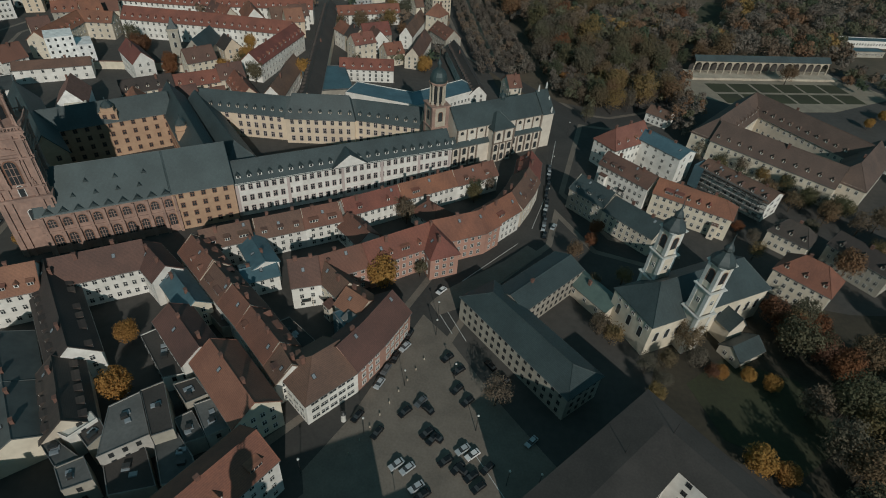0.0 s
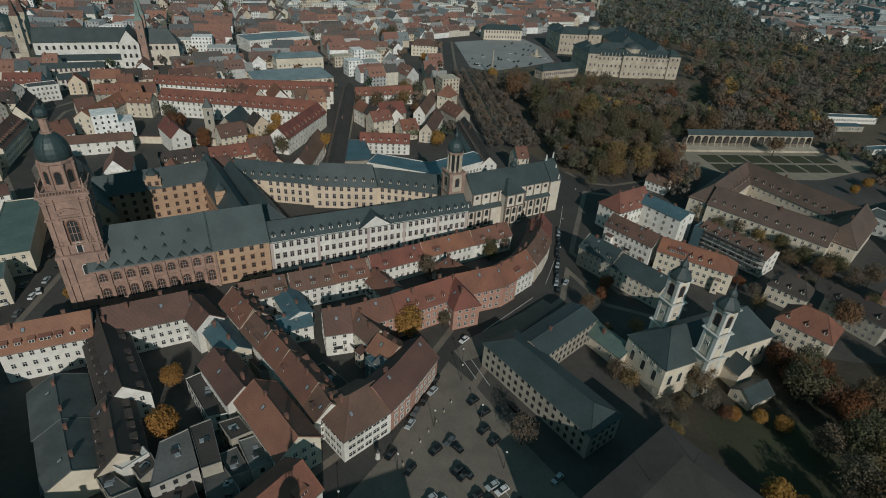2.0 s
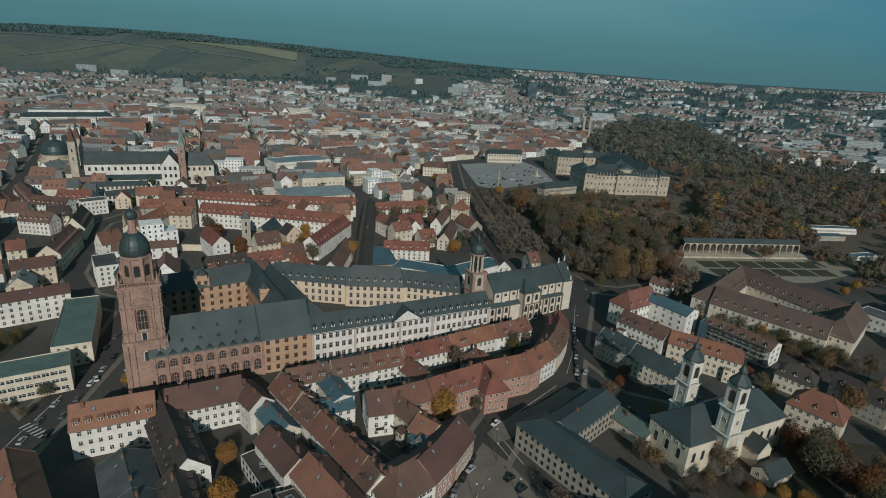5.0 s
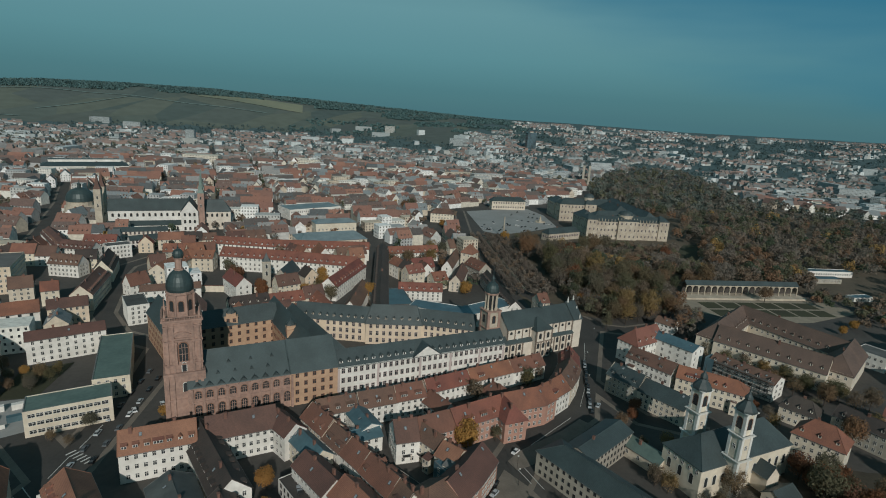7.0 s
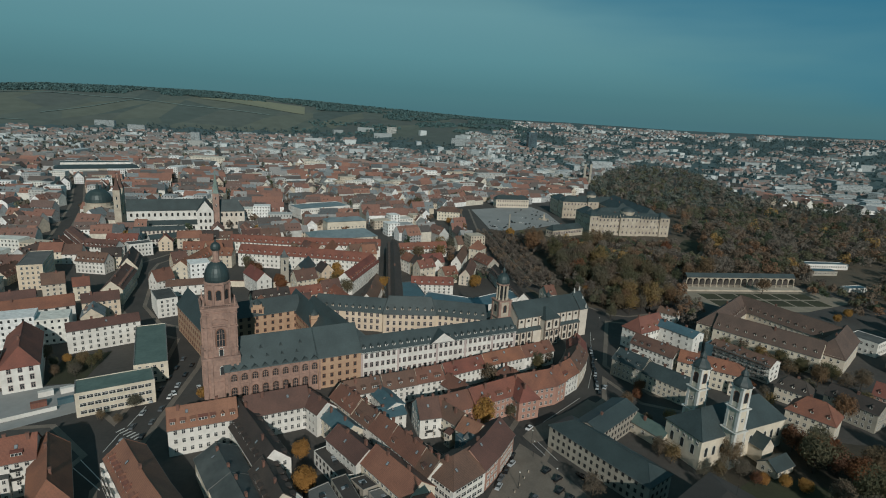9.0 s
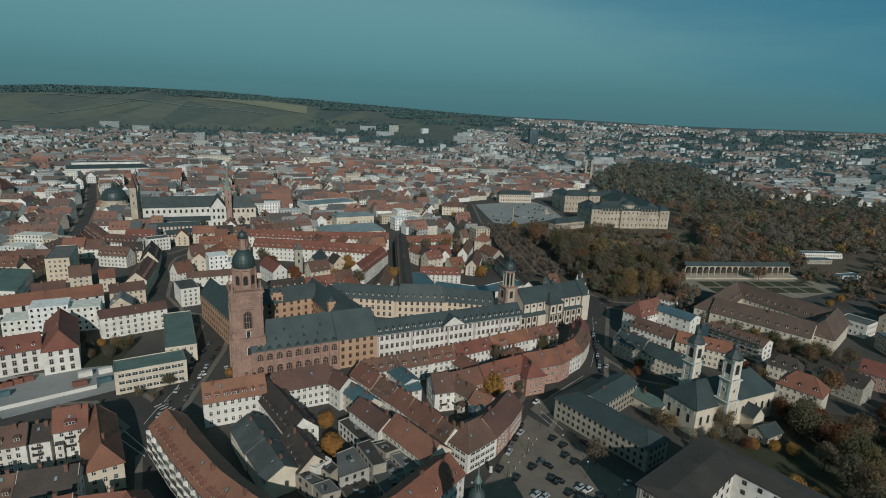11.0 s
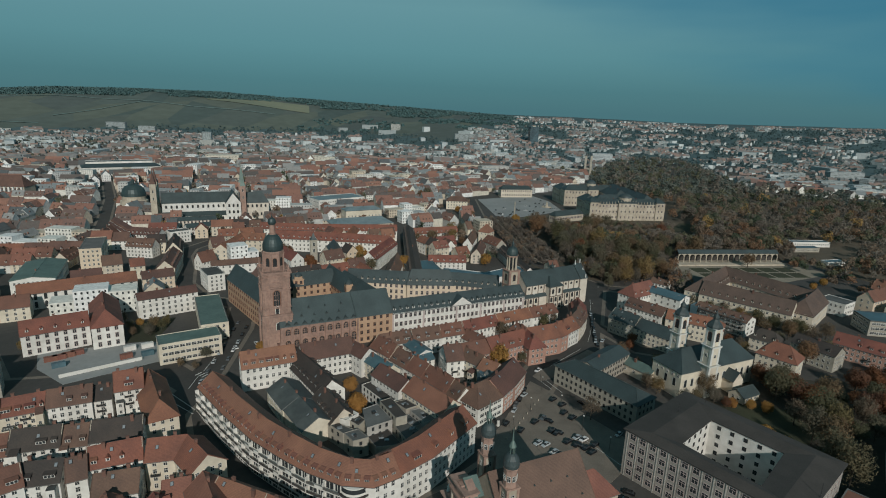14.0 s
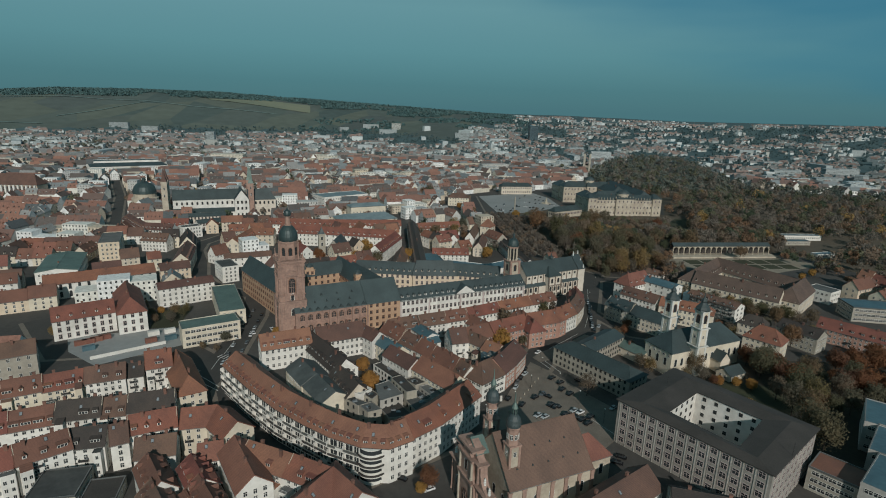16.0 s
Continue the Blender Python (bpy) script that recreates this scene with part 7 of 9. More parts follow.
# ---- balconies, terraces and street things ----
CURVE = [Vector(p) for p in ((-138.9, -217.3), (-117.7, -233.1), (-98.2, -246.0), (-83.4, -253.3), (-71.6, -258.4), (-59.9, -261.4), (-53.0, -260.5), (-47.4, -254.8))]
ch = next(o for o in bpy.data.objects if o.name == "curved_house")
co2 = Vector(ch.location[:2])
_, front = offsets(CURVE, 6.5)
last = 5
for seg, (a, b) in enumerate(zip(front, front[1:])):
    d = b - a
    m = Matrix.Translation((a.x - co2.x, a.y - co2.y, 0)) @ Matrix.Rotation(math.atan2(d.y, d.x), 4, "Z")
    cells = max(1, round(d.length / 6.0))
    cw = d.length / cells
    for k in range(4):
        z = 0.4 + 3.65 * k
        if seg < last:
            for i in range(cells):
                # a wide and a narrow glazed door in each bay, white wall between
                for x0, x1 in ((0.09, 0.5), (0.62, 0.88)):
                    sub(ch, "glazed_door", "glass", lambda bm: box(bm, (i + x0) * cw, -0.06, z + 0.1, (i + x1) * cw, 0.1, z + 2.5, 0, m))
                    sub(ch, "mullion", "frame", lambda bm: box(bm, (i + (x0 + x1) / 2) * cw - 0.09, -0.12, z + 0.1, (i + (x0 + x1) / 2) * cw + 0.09, 0.1, z + 2.5, 0, m))
            if k:
                sub(ch, "balcony", "white", lambda bm: box(bm, 0, -1.5, z - 0.5, d.length, 0, z - 0.04, 0, m))
                for i in range(cells):
                    # runs of dark railing broken by short white screens
                    mid = i * cw + cw * (0.55 if i % 3 == k % 3 else 1) - 0.16
                    sub(ch, "railing", "flatdark" if k < 3 else "gutter", lambda bm: box(bm, i * cw + 0.16, -1.5, z - 0.04, mid, -1.42, z + 0.85, 0, m), "dark balcony railing")
                    if i % 3 == k % 3:
                        sub(ch, "parapet", "white", lambda bm: box(bm, mid, -1.52, z - 0.04, (i + 1) * cw - 0.16, -1.4, z + 0.85, 0, m))
                    sub(ch, "screen", "white", lambda bm: box(bm, i * cw - 0.12, -1.46, z - 0.04, i * cw + 0.12, 0, z + 2.2, 0, m))
        else:
            for i in range(int(d.length / 2.9)):
                x = 1.4 + i * 2.9
                share("window", WIN["house"], ch, m @ Matrix.Translation((x, -0.02, z + 1.8)))
    sub(ch, "gutter", "metal", lambda bm: box(bm, 0, -0.62, 14.45, d.length, -0.45, 14.62, 0, m))
    if seg < last - 1:
        # raised ribs over the party walls of the roof
        sl = math.atan2(5.0, 6.5)
        for i in range(cells):
            sub(ch, "roof_rib", "orange", lambda bm: box(bm, -0.14, 0, -0.05, 0.14, 3.6, 0.42, 0, m @ Matrix.Translation(((i + 0.5) * cw, 0.2, 15.2)) @ Matrix.Rotation(sl, 4, "X")))
    for _ in (0,):
        for i in range(int(d.length / 3.2)):
            share("dormer", DORMER.setdefault(("orange", "shed", 1.7), shed_dormer_mesh("orange", 1.7, 1.1)), ch, m @ Matrix.Translation((1.6 + i * 3.2, 0.9, 15.5)))
# the rounded end bay with dark bands
bay = front[5].lerp(front[6], 0.35)
bx, by = bay.x - co2.x, bay.y - co2.y
inward = (CURVE[5].lerp(CURVE[6], 0.35) - bay).normalized()
bx, by = bx + inward.x * 3.2, by + inward.y * 3.2
sub(ch, "end_bay", "white", lambda bm: lathe(bm, [(5.0, -0.3), (5.0, 14.4), (0.1, 14.5)], 28, 0, bx, by))
for k in range(4):
    z = 0.4 + 3.65 * k
    sub(ch, "window_band", "glass", lambda bm: lathe(bm, [(4.9, z + 1.0), (5.06, z + 1.05), (5.06, z + 2.7), (4.9, z + 2.75)], 28, 0, bx, by))
    if k:
        sub(ch, "band", "flatdark", lambda bm: lathe(bm, [(5.0, z - 0.2), (6.0, z - 0.15), (6.0, z + 0.5), (5.85, z + 0.5), (5.85, z), (5.0, z)], 28, 0, bx, by), "dark curved balcony band")
        sub(ch, "slab", "white", lambda bm: lathe(bm, [(4.9, z - 0.55), (6.05, z - 0.55), (6.05, z - 0.22), (4.9, z - 0.22)], 28, 0, bx, by))

# the scaffold before the terraced house, and sheeting round its corner
sa, sb = Vector((109.0, -29.8)), Vector((135.0, -52.6))
sd_ = (sb - sa).normalized()
sn_ = Vector((sd_.y, -sd_.x))
so_ = (sa + sb) / 2 + sn_ * 8.4
slen = (sb - sa).length
sc_t = thing("scaffold", so_.x, so_.y, 0, "pale metal scaffold with plank decks before a terraced house", "scaffold", turn=math.degrees(math.atan2(sd_.y, sd_.x)))
for k in range(15):
    x = -slen / 2 + slen * k / 14
    for y in (-0.5, 0.55):
        sub(sc_t, "post", "gutter", lambda bm: lathe(bm, [(0.07, -0.3), (0.07, 12.2)], 5, cx=x, cy=y))
for k in range(5):
    z = 2.2 + 2.3 * k
    sub(sc_t, "deck", "palegravel", lambda bm: box(bm, -slen / 2, -0.5, z, slen / 2, 0.5, z + 0.08))
    for q in (0.5, 1.0):
        sub(sc_t, "rail", "gutter", lambda bm: box(bm, -slen / 2, -0.56, z + q, slen / 2, -0.5, z + q + 0.07))
sub(sc_t, "sheeting", "zinc", lambda bm: box(bm, -slen / 2 - 1.4, -0.7, 1.0, -slen / 2 + 3.5, -0.62, 12.0), "blue dust sheeting")
sub(sc_t, "sheeting", "zinc", lambda bm: box(bm, -slen / 2 - 1.46, -0.7, 1.0, -slen / 2 - 1.38, 8.0, 12.0), "blue dust sheeting")
for x, y, tn, c, l in ((-248.0, -193.6, 48, "orange", "rust red"), (-245.5, -190.7, 48, "orange", "rust red"), (-243.5, -187.2, 48, "orange", "rust red"), (-241.4, -183.6, 48, "orange", "rust red"), (-238.7, -198.2, 48, "zinc", "blue"), (-214.1, -180.8, 48, "orange", "rust red"), (-219.2, -172.1, 48, "white", "white"), (-212.8, -166.4, 48, "white", "white"), (-206.0, -174.9, 48, "zinc", "blue")):
    t = thing("site_container", x, y, 0.1, l + " metal container on the building site", "container", turn=tn)
    sub(t, "body", c, lambda bm: box(bm, -3, -1.2, 0, 3, 1.2, 2.5))
    for i in range(3):
        sub(t, "rib", c, lambda bm: box(bm, -2.4 + i * 2.2, -1.26, 0.1, -2.2 + i * 2.2, -1.2, 2.4))
for k in range(14):
    p = Vector((-227.4, -207.3)).lerp(Vector((-205.6, -182.3)), k / 13)
    t = thing("site_fence", p.x, p.y, 0.1, "pale mesh fence panel round the site", "fence", "site fence panels", turn=48)
    sub(t, "panel", "frame", lambda bm: box(bm, -1.7, -0.04, 0.1, 1.7, 0.04, 2.0))
    sub(t, "foot", "metal", lambda bm: box(bm, -1.75, -0.4, 0, -1.55, 0.4, 0.15))
t = thing("advertising_column", -14.6, -197.5, 0.1, "white round advertising column with dark cap", "advertising column")
sub(t, "drum", "frame", lambda bm: lathe(bm, [(0.75, 0), (0.75, 0.4), (0.65, 0.45), (0.65, 3.0), (0.8, 3.1)], 14))
sub(t, "cap", "metal", lambda bm: lathe(bm, [(0.85, 3.1), (0.85, 3.3), (0.4, 3.7), (0.05, 4.0)], 14))


def street_lamp(x, y, h=7.0):
    t = thing("street_lamp", x, y, 0.05, "slim grey street lamp on a pole", "street lamp", "street lamps")
    sub(t, "pole", "metal", lambda bm: lathe(bm, [(0.14, 0), (0.1, 1), (0.07, h)], 7))
    sub(t, "head", "frame", lambda bm: lathe(bm, [(0.1, h), (0.35, h + 0.1), (0.3, h + 0.35), (0.08, h + 0.45)], 8))


for x, y in ((4, -160), (13, -176), (22, -192), (32, -206), (-8, -200), (-1, -182), (3, -152), (36, -70), (37, -40), (44, 0), (-20, -215), (-60, -268), (40, -205), (8, -222)):
    street_lamp(x, y)
for k in range(9):
    p = Vector((-1.5, -170)).lerp(Vector((-14, -206)), k / 8)
    t = thing("bollard", p.x + 4.0, p.y - 1, 0.08, "short grey stone bollard on the square", "bollard", "bollards on the square")
    sub(t, "post", "stone", lambda bm: lathe(bm, [(0.22, 0), (0.2, 0.75), (0.12, 0.9)], 8))


# ---- flat roofs of the yards ----
yard_rnd = random.Random(21)


def flat_block(label, pts, z, roof, wall):
    """A flat-roofed yard building over a free outline, with a parapet, roof lights and vents."""
    P = [Vector(p) for p in pts]
    c = sum(P, Vector((0, 0))) / len(P)
    t = thing("yard_building", c.x, c.y, 0, label, "yard building", "yard buildings")
    Q = [p - c for p in P]
    bm = bmesh.new()
    prism(bm, [tuple(q) for q in Q], -0.5, z)
    part("wall", bm, MAT[wall], t)
    bm = bmesh.new()
    inner = [q * (1 - 0.26 / max(q.length, 1)) for q in Q]
    k = len(Q)
    up = lambda p, h: (p.x, p.y, h)  # noqa: E731
    out = [q * (1 + 0.06 / max(q.length, 1)) for q in Q]
    for i in range(k):
        j = (i + 1) % k
        quad(bm, [up(out[i], z + 0.3), up(out[j], z + 0.3), up(inner[j], z + 0.3), up(inner[i], z + 0.3)], 2)
        quad(bm, [up(out[i], z - 0.1), up(out[j], z - 0.1), up(out[j], z + 0.3), up(out[i], z + 0.3)], 1)
        quad(bm, [up(inner[i], z + 0.3), up(inner[j], z + 0.3), up(inner[j], z + 0.03), up(inner[i], z + 0.03)], 1)
    quad(bm, [up(p, z + 0.03) for p in inner])
    part("roof", bm, [MAT[roof], MAT[wall], MAT["coping"]], t)
    turn = math.atan2((Q[1] - Q[0]).y, (Q[1] - Q[0]).x)
    for i in range(3):
        f = Q[i % k].lerp(Q[(i + 2) % k], yard_rnd.uniform(0.3, 0.7)) * 0.8
        m = Matrix.Translation((f.x, f.y, z)) @ Matrix.Rotation(turn, 4, "Z")
        w = yard_rnd.uniform(0.5, 1.1)
        sub(t, "roof_light" if i else "vent_box", "pane" if i else "metal", lambda bm: (box(bm, -w, -0.6, 0, w, 0.6, 0.35 if i else 0.9, 0, m), box(bm, -w - 0.1, -0.7, 0, w + 0.1, 0.7, 0.18, 0, m)))
    for i in range(k):
        a, b = P[i], P[(i + 1) % k]
        n = Vector(((b - a).y, -(b - a).x)).normalized()
        if seen_side((a + b) / 2, n) and z > 5.5:
            wall_windows(t, c, a, b, 0.3, z, max(1, int(z / 3)), 2.8, "plain", joined=True)


flat_block("dark flat roof with a white parapet in the yards", [(-65.8, -200.2), (-58.8, -195.9), (-76.4, -182.1), (-80.9, -187.8)], 6, "flatdark", "white")
flat_block("pale gravel roofed white yard building", [(-65.5, -226.5), (-57.2, -218.2), (-67.0, -207.5), (-71.8, -213.3)], 9, "palegravel", "concrete")
flat_block("dark roof terrace on a yard building", [(-55.4, -219.4), (-51.4, -216.4), (-61.8, -204.1), (-65.8, -208.1)], 10.8, "flatdark", "grey")
flat_block("grey flat roofed yard building", [(-48.2, -228.4), (-40.6, -225.1), (-45.2, -219.9), (-52.5, -214.8), (-56.6, -218.4)], 7, "flat", "grey")
flat_block("small yard building with a bright white roof", [(-75.5, -223.5), (-72.2, -217.2), (-74.9, -215.7), (-78.2, -218.3), (-79.5, -222.8)], 9.2, "frame", "white")
flat_block("dark flat roofed yard building", [(-69.9, -224.3), (-68.5, -219.3), (-72.5, -216.4), (-75.6, -221.0)], 8, "flatdark", "grey")
flat_block("grey flat roofed yard building", [(-68.4, -235.0), (-63.3, -231.1), (-69.3, -226.4), (-73.7, -230.6)], 8, "palegravel", "grey")
flat_block("grey flat roofed yard building", [(-74.3, -230.1), (-69.8, -226.8), (-80.3, -223.4), (-82.8, -225.1)], 7.4, "flat", "grey")
flat_block("pale roofed low white yard building", [(-44.4, -214.7), (-38.0, -208.6), (-47.0, -202.4), (-52.4, -206.9)], 7.5, "palegravel", "concrete")
flat_block("low flat yard building with white parapet", [(-49.1, -216.9), (-45.4, -213.9), (-52.7, -207.7), (-55.8, -211.1)], 6, "flat", "concrete")
flat_block("planted roof terrace in the yards", [(-54.2, -207.4), (-50.2, -203.3), (-56.2, -199.1), (-60.7, -202.7)], 8, "flatdark", "grey")
flat_block("dark low roof between yard buildings", [(-59.6, -232.6), (-50.3, -228.0), (-60.2, -217.9), (-66.7, -224.8)], 5, "flatdark", "grey")
flat_block("dark flat roof inside the house block", [(-46.3, -173.0), (-34.1, -181.8), (-30.7, -176.1), (-42.3, -168.8)], 5, "flatdark", "grey")
flat_block("low dark roof behind the long house", [(-60.6, -177.9), (-54.4, -174.7), (-63.8, -167.9), (-69.9, -171.5)], 4.5, "flatdark", "grey")


# ---- the rest of the town ----
def seg_dist(p, a, b):
    d = b - a
    t = max(0.0, min(1.0, (p - a).dot(d) / max(d.length_squared, 1e-6)))
    return (p - a - d * t).length


def inside(p, poly):
    hit = False
    for (x0, y0), (x1, y1) in zip(poly, poly[1:] + poly[:1]):
        if (y0 > p[1]) != (y1 > p[1]) and p[0] < (x1 - x0) * (p[1] - y0) / (y1 - y0) + x0:
            hit = not hit
    return hit


PARK = [(-22, 45), (-75, 262), (-110, 415), (-75, 475), (-20, 520), (40, 600), (70, 700), (100, 900), (140, 1060), (170, 1160), (255, 1290), (390, 1250), (410, 1000), (372, 822), (440, 730), (612, 660), (480, 415), (400, 245), (330, 100), (250, 40), (200, -20), (100, -10), (56, 36)]
NEAR = [(-200, -85), (-160, -60), (-60, 0), (30, 20), (110, 70), (190, 50), (230, -20), (330, -60), (330, -330), (-215, -330), (-235, -240), (-262, -215), (-285, -180), (-262, -110)]
FREE = [PARK, NEAR]
GARDEN_TREES = [(-220, 19, 6, 1.1), (-226, 24, 4, 1.0), (-188, 0, 6, 0.8), (-158, 8, 5, 1.0), (-151, 14, 4, 0.9), (-124, 116, 4, 0.9), (-109, 115, 0, 1.0), (-98, 163, 1, 1.0), (-88, 164, 0, 0.9), (-90, 47, 4, 0.7), (-113, 303, 5, 0.9), (-222, 361, 0, 1.1), (-174, 390, 1, 1.1), (-182, 384, 0, 1.0), (-190, 300, 4, 0.9)]
FOOT += [(Vector(q[:2]), Vector(q[:2]), 3.5) for q in GARDEN_TREES]
LANES = [(Vector(a), Vector(b), w / 2 + 1) for pts, w in STREETS for a, b in zip(pts, pts[1:])]
GRID = {}
for a, b, w in FOOT + LANES:
    k = int((b - a).length / 12) + 1
    for i in range(k + 1):
        p = a.lerp(b, i / k)
        for dx in (-1, 0, 1):
            for dy in (-1, 0, 1):
                GRID.setdefault((int(p.x // 30) + dx, int(p.y // 30) + dy), set()).add((a.x, a.y, b.x, b.y, w))


def clear(p, r):
    if any(inside(p, q) for q in FREE):
        return False
    return all(seg_dist(p, Vector(s[:2]), Vector(s[2:4])) > s[4] + r for s in GRID.get((int(p.x // 30), int(p.y // 30)), ()))


rnd = random.Random(7)
town = {"dormers": ([], []), "stacks": ([], []), "walls": ([], []), "roofs": ([], []), "openings": ([], []), "suburb_walls": ([], []), "suburb_roofs": ([], [])}


def put(kind, pts, faces):
    v, f = town[kind]
    k = len(v)
    v.extend(pts)
    f.extend([[i + k for i in q] for q in faces])


def far_house(c, d, length, depth, z0, e, r, openings, flat=False):
    """A plain gabled house of the far town, as part of the one large mesh; beyond 1350 m haze is painted into its
    colours.
    """
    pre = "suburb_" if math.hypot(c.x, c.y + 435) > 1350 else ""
    n = Vector((-d.y, d.x))
    q = [c + d * (sx * length / 2) + n * (sy * depth / 2) for sx, sy in ((-1, -1), (1, -1), (1, 1), (-1, 1))]
    lo, hi = [(p.x, p.y, z0 - 3) for p in q], [(p.x, p.y, z0 + e) for p in q]
    if flat:
        put(pre + "walls", lo + hi, [(0, 1, 5, 4), (1, 2, 6, 5), (2, 3, 7, 6), (3, 0, 4, 7), (4, 5, 6, 7)])
    else:
        g = [c - d * (length / 2), c + d * (length / 2)]
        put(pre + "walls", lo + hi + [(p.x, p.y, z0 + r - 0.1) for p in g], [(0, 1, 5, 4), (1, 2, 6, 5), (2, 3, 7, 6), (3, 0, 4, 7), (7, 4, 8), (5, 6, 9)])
        o = 0.5
        s = (r - e) / (depth / 2)
        ee = [c + d * (sx * (length / 2 + 0.2)) + n * (sy * (depth / 2 + o)) for sx, sy in ((-1, -1), (1, -1), (1, 1), (-1, 1))]
        rr = [c - d * (length / 2 + 0.2), c + d * (length / 2 + 0.2)]
        top = [(p.x, p.y, z0 + e - o * s) for p in ee] + [(p.x, p.y, z0 + r) for p in rr]
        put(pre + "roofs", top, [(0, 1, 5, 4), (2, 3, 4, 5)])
    near = math.hypot(c.x, c.y + 435) < 1000
    if near and not flat:
        # dormers on the slopes, and a chimney on the ridge
        for side in (-1, 1):
            m = n * side
            if m.y > 0.3 or length < 8 or rnd.random() < 0.25:
                continue
            gap = rnd.uniform(3.0, 5.5)
            for k in range(int((length - 2) / gap)):
                p = c + d * ((k + 0.5) * gap - int((length - 2) / gap) * gap / 2) + m * (depth * 0.36)
                z = z0 + e + (r - e) * 0.28
                w, back = 0.65, -m * (depth * 0.17)
                a, b2 = p - d * w, p + d * w
                put("dormers", [(a.x, a.y, z - 0.5), (b2.x, b2.y, z - 0.5), (b2.x, b2.y, z + 1.2), (a.x, a.y, z + 1.2), (a.x + back.x, a.y + back.y, z + 1.2), (b2.x + back.x, b2.y + back.y, z + 1.2), (p.x, p.y, z + 1.75), (p.x + 1.3 * back.x, p.y + 1.3 * back.y, z + 1.75)],
                    [(3, 2, 6), (3, 6, 7, 4), (2, 5, 7, 6), (0, 3, 4), (1, 5, 2)] + [(0, 1, 2, 3)])
                put("openings", [(p.x + d.x * q + m.x * 0.05, p.y + d.y * q + m.y * 0.05, z + h) for q, h in ((-0.42, 0.1), (0.42, 0.1), (0.42, 1.0), (-0.42, 1.0))], [(0, 1, 2, 3)])
        if rnd.random() < 0.8:
            p = c + d * (length * rnd.uniform(-0.4, 0.4)) + n * rnd.uniform(-1.2, 1.2)
            q = [p + d * (sx * 0.55) + n * (sy * 0.4) for sx, sy in ((-1, -1), (1, -1), (1, 1), (-1, 1))]
            put("stacks", [(v.x, v.y, z0 + r - 1.5) for v in q] + [(v.x, v.y, z0 + r + 1.1) for v in q], [(0, 1, 5, 4), (1, 2, 6, 5), (2, 3, 7, 6), (3, 0, 4, 7), (4, 5, 6, 7)])
    if openings:
        storeys = max(1, int(e / 3.1))
        for i in range(4):
            a, b = q[i], q[(i + 1) % 4]
            w = b - a
            m = Vector((w.y, -w.x)).normalized()
            if m.y > 0.15:
                continue
            k = int(w.length / 3.0)
            w.normalize()
            for s in range(storeys):
                for j in range(k):
                    p = a + w * ((j + 0.5) * (b - a).length / k) + m * 0.06
                    z = z0 + (s + 0.35) * e / storeys
                    put("openings", [(p.x - w.x * 0.55, p.y - w.y * 0.55, z), (p.x + w.x * 0.55, p.y + w.y * 0.55, z), (p.x + w.x * 0.55, p.y + w.y * 0.55, z + 1.5), (p.x - w.x * 0.55, p.y - w.y * 0.55, z + 1.5)], [(0, 1, 2, 3)])


nearby = []
ROOFS, WALLS = ["red", "red", "orange", "brown", "brown", "dark", "brownred"], ["white", "white", "cream", "cream", "yellow", "grey"]
BX, BY = 74.0, 58.0
turn0 = radians(33)
for bi in range(-64, 65):
    for bj in range(-64, 65):
        cx, cy = bi * BX + rnd.uniform(-5, 5), bj * BY + rnd.uniform(-5, 5)
        c = Vector((cx * math.cos(turn0) - cy * math.sin(turn0), cx * math.sin(turn0) + cy * math.cos(turn0)))
        far = math.hypot(c.x, c.y + 435)
        if far > 3300 or c.y < -270 or not -1.25 * (c.y + 435) - 60 < c.x < 0.72 * (c.y + 435) + 90:
            continue
        z0 = rise(c.x, c.y)
        if z0 > (105 if c.x > -200 else 60) or (z0 > 6 and c.x < -300) or (far > 1500 and rnd.random() < (0.25 if far < 2200 else 0.5)) or (far > 1350 and c.x > 0 and rnd.random() < 0.25):
            continue
        t = turn0 + rnd.uniform(-0.16, 0.16) + 0.75 * noise.noise((c.x * 0.0028, c.y * 0.0028, 5))
        u, n = Vector((math.cos(t), math.sin(t))), Vector((-math.sin(t), math.cos(t)))
        hx, hy = BX / 2 - 5.5, BY / 2 - 5.0
        depth = rnd.uniform(10.5, 13.5) if far < 1400 else rnd.uniform(8, 10.5)
        modern = rnd.random() < (0.15 if far < 900 else 0.2)
        base_e = rnd.uniform(7, 11.5) if far < 1400 else rnd.uniform(4.5, 8)
        for side, (along, off, axis_d, half) in enumerate(((u, n * -(hy - depth / 2), u, hx), (u, n * (hy - depth / 2), u, hx), (n, u * -(hx - depth / 2), n, hy - depth), (n, u * (hx - depth / 2), n, hy - depth), (u, n * rnd.uniform(-4, 4), u, hx - depth - 5))):
            if rnd.random() < (0.12 if side < 4 else 0.3) or half < 6:
                continue
            s = -half
            while s < half - 5:
                length = min(rnd.uniform(11, 26) if far < 1400 else rnd.uniform(8, 15), half - s)
                if half - s - length < 6:
                    length = half - s
                p = c + off + along * (s + length / 2)
                s += length
                if rnd.random() < (0.08 if far < 1400 else 0.36) or not clear(p, max(depth, length) * 0.52):
                    continue
                e = base_e + rnd.uniform(-1.5, 1.5)
                r = e + depth / 2 * rnd.uniform(0.85, 1.2)
                z0 = rise(p.x, p.y)
                if far < 640 and c.y > -200 and -470 < p.x < 300 and not modern:
                    nearby.append((far, p, axis_d, length, depth, e, r))
                    continue
                if modern and side < 2:
                    far_house(p, axis_d, length, depth + 3, z0, e + rnd.uniform(1, 8), 0, far < 1400, True)
                else:
                    far_house(p, axis_d, length, depth, z0, e, r, far < 1250)
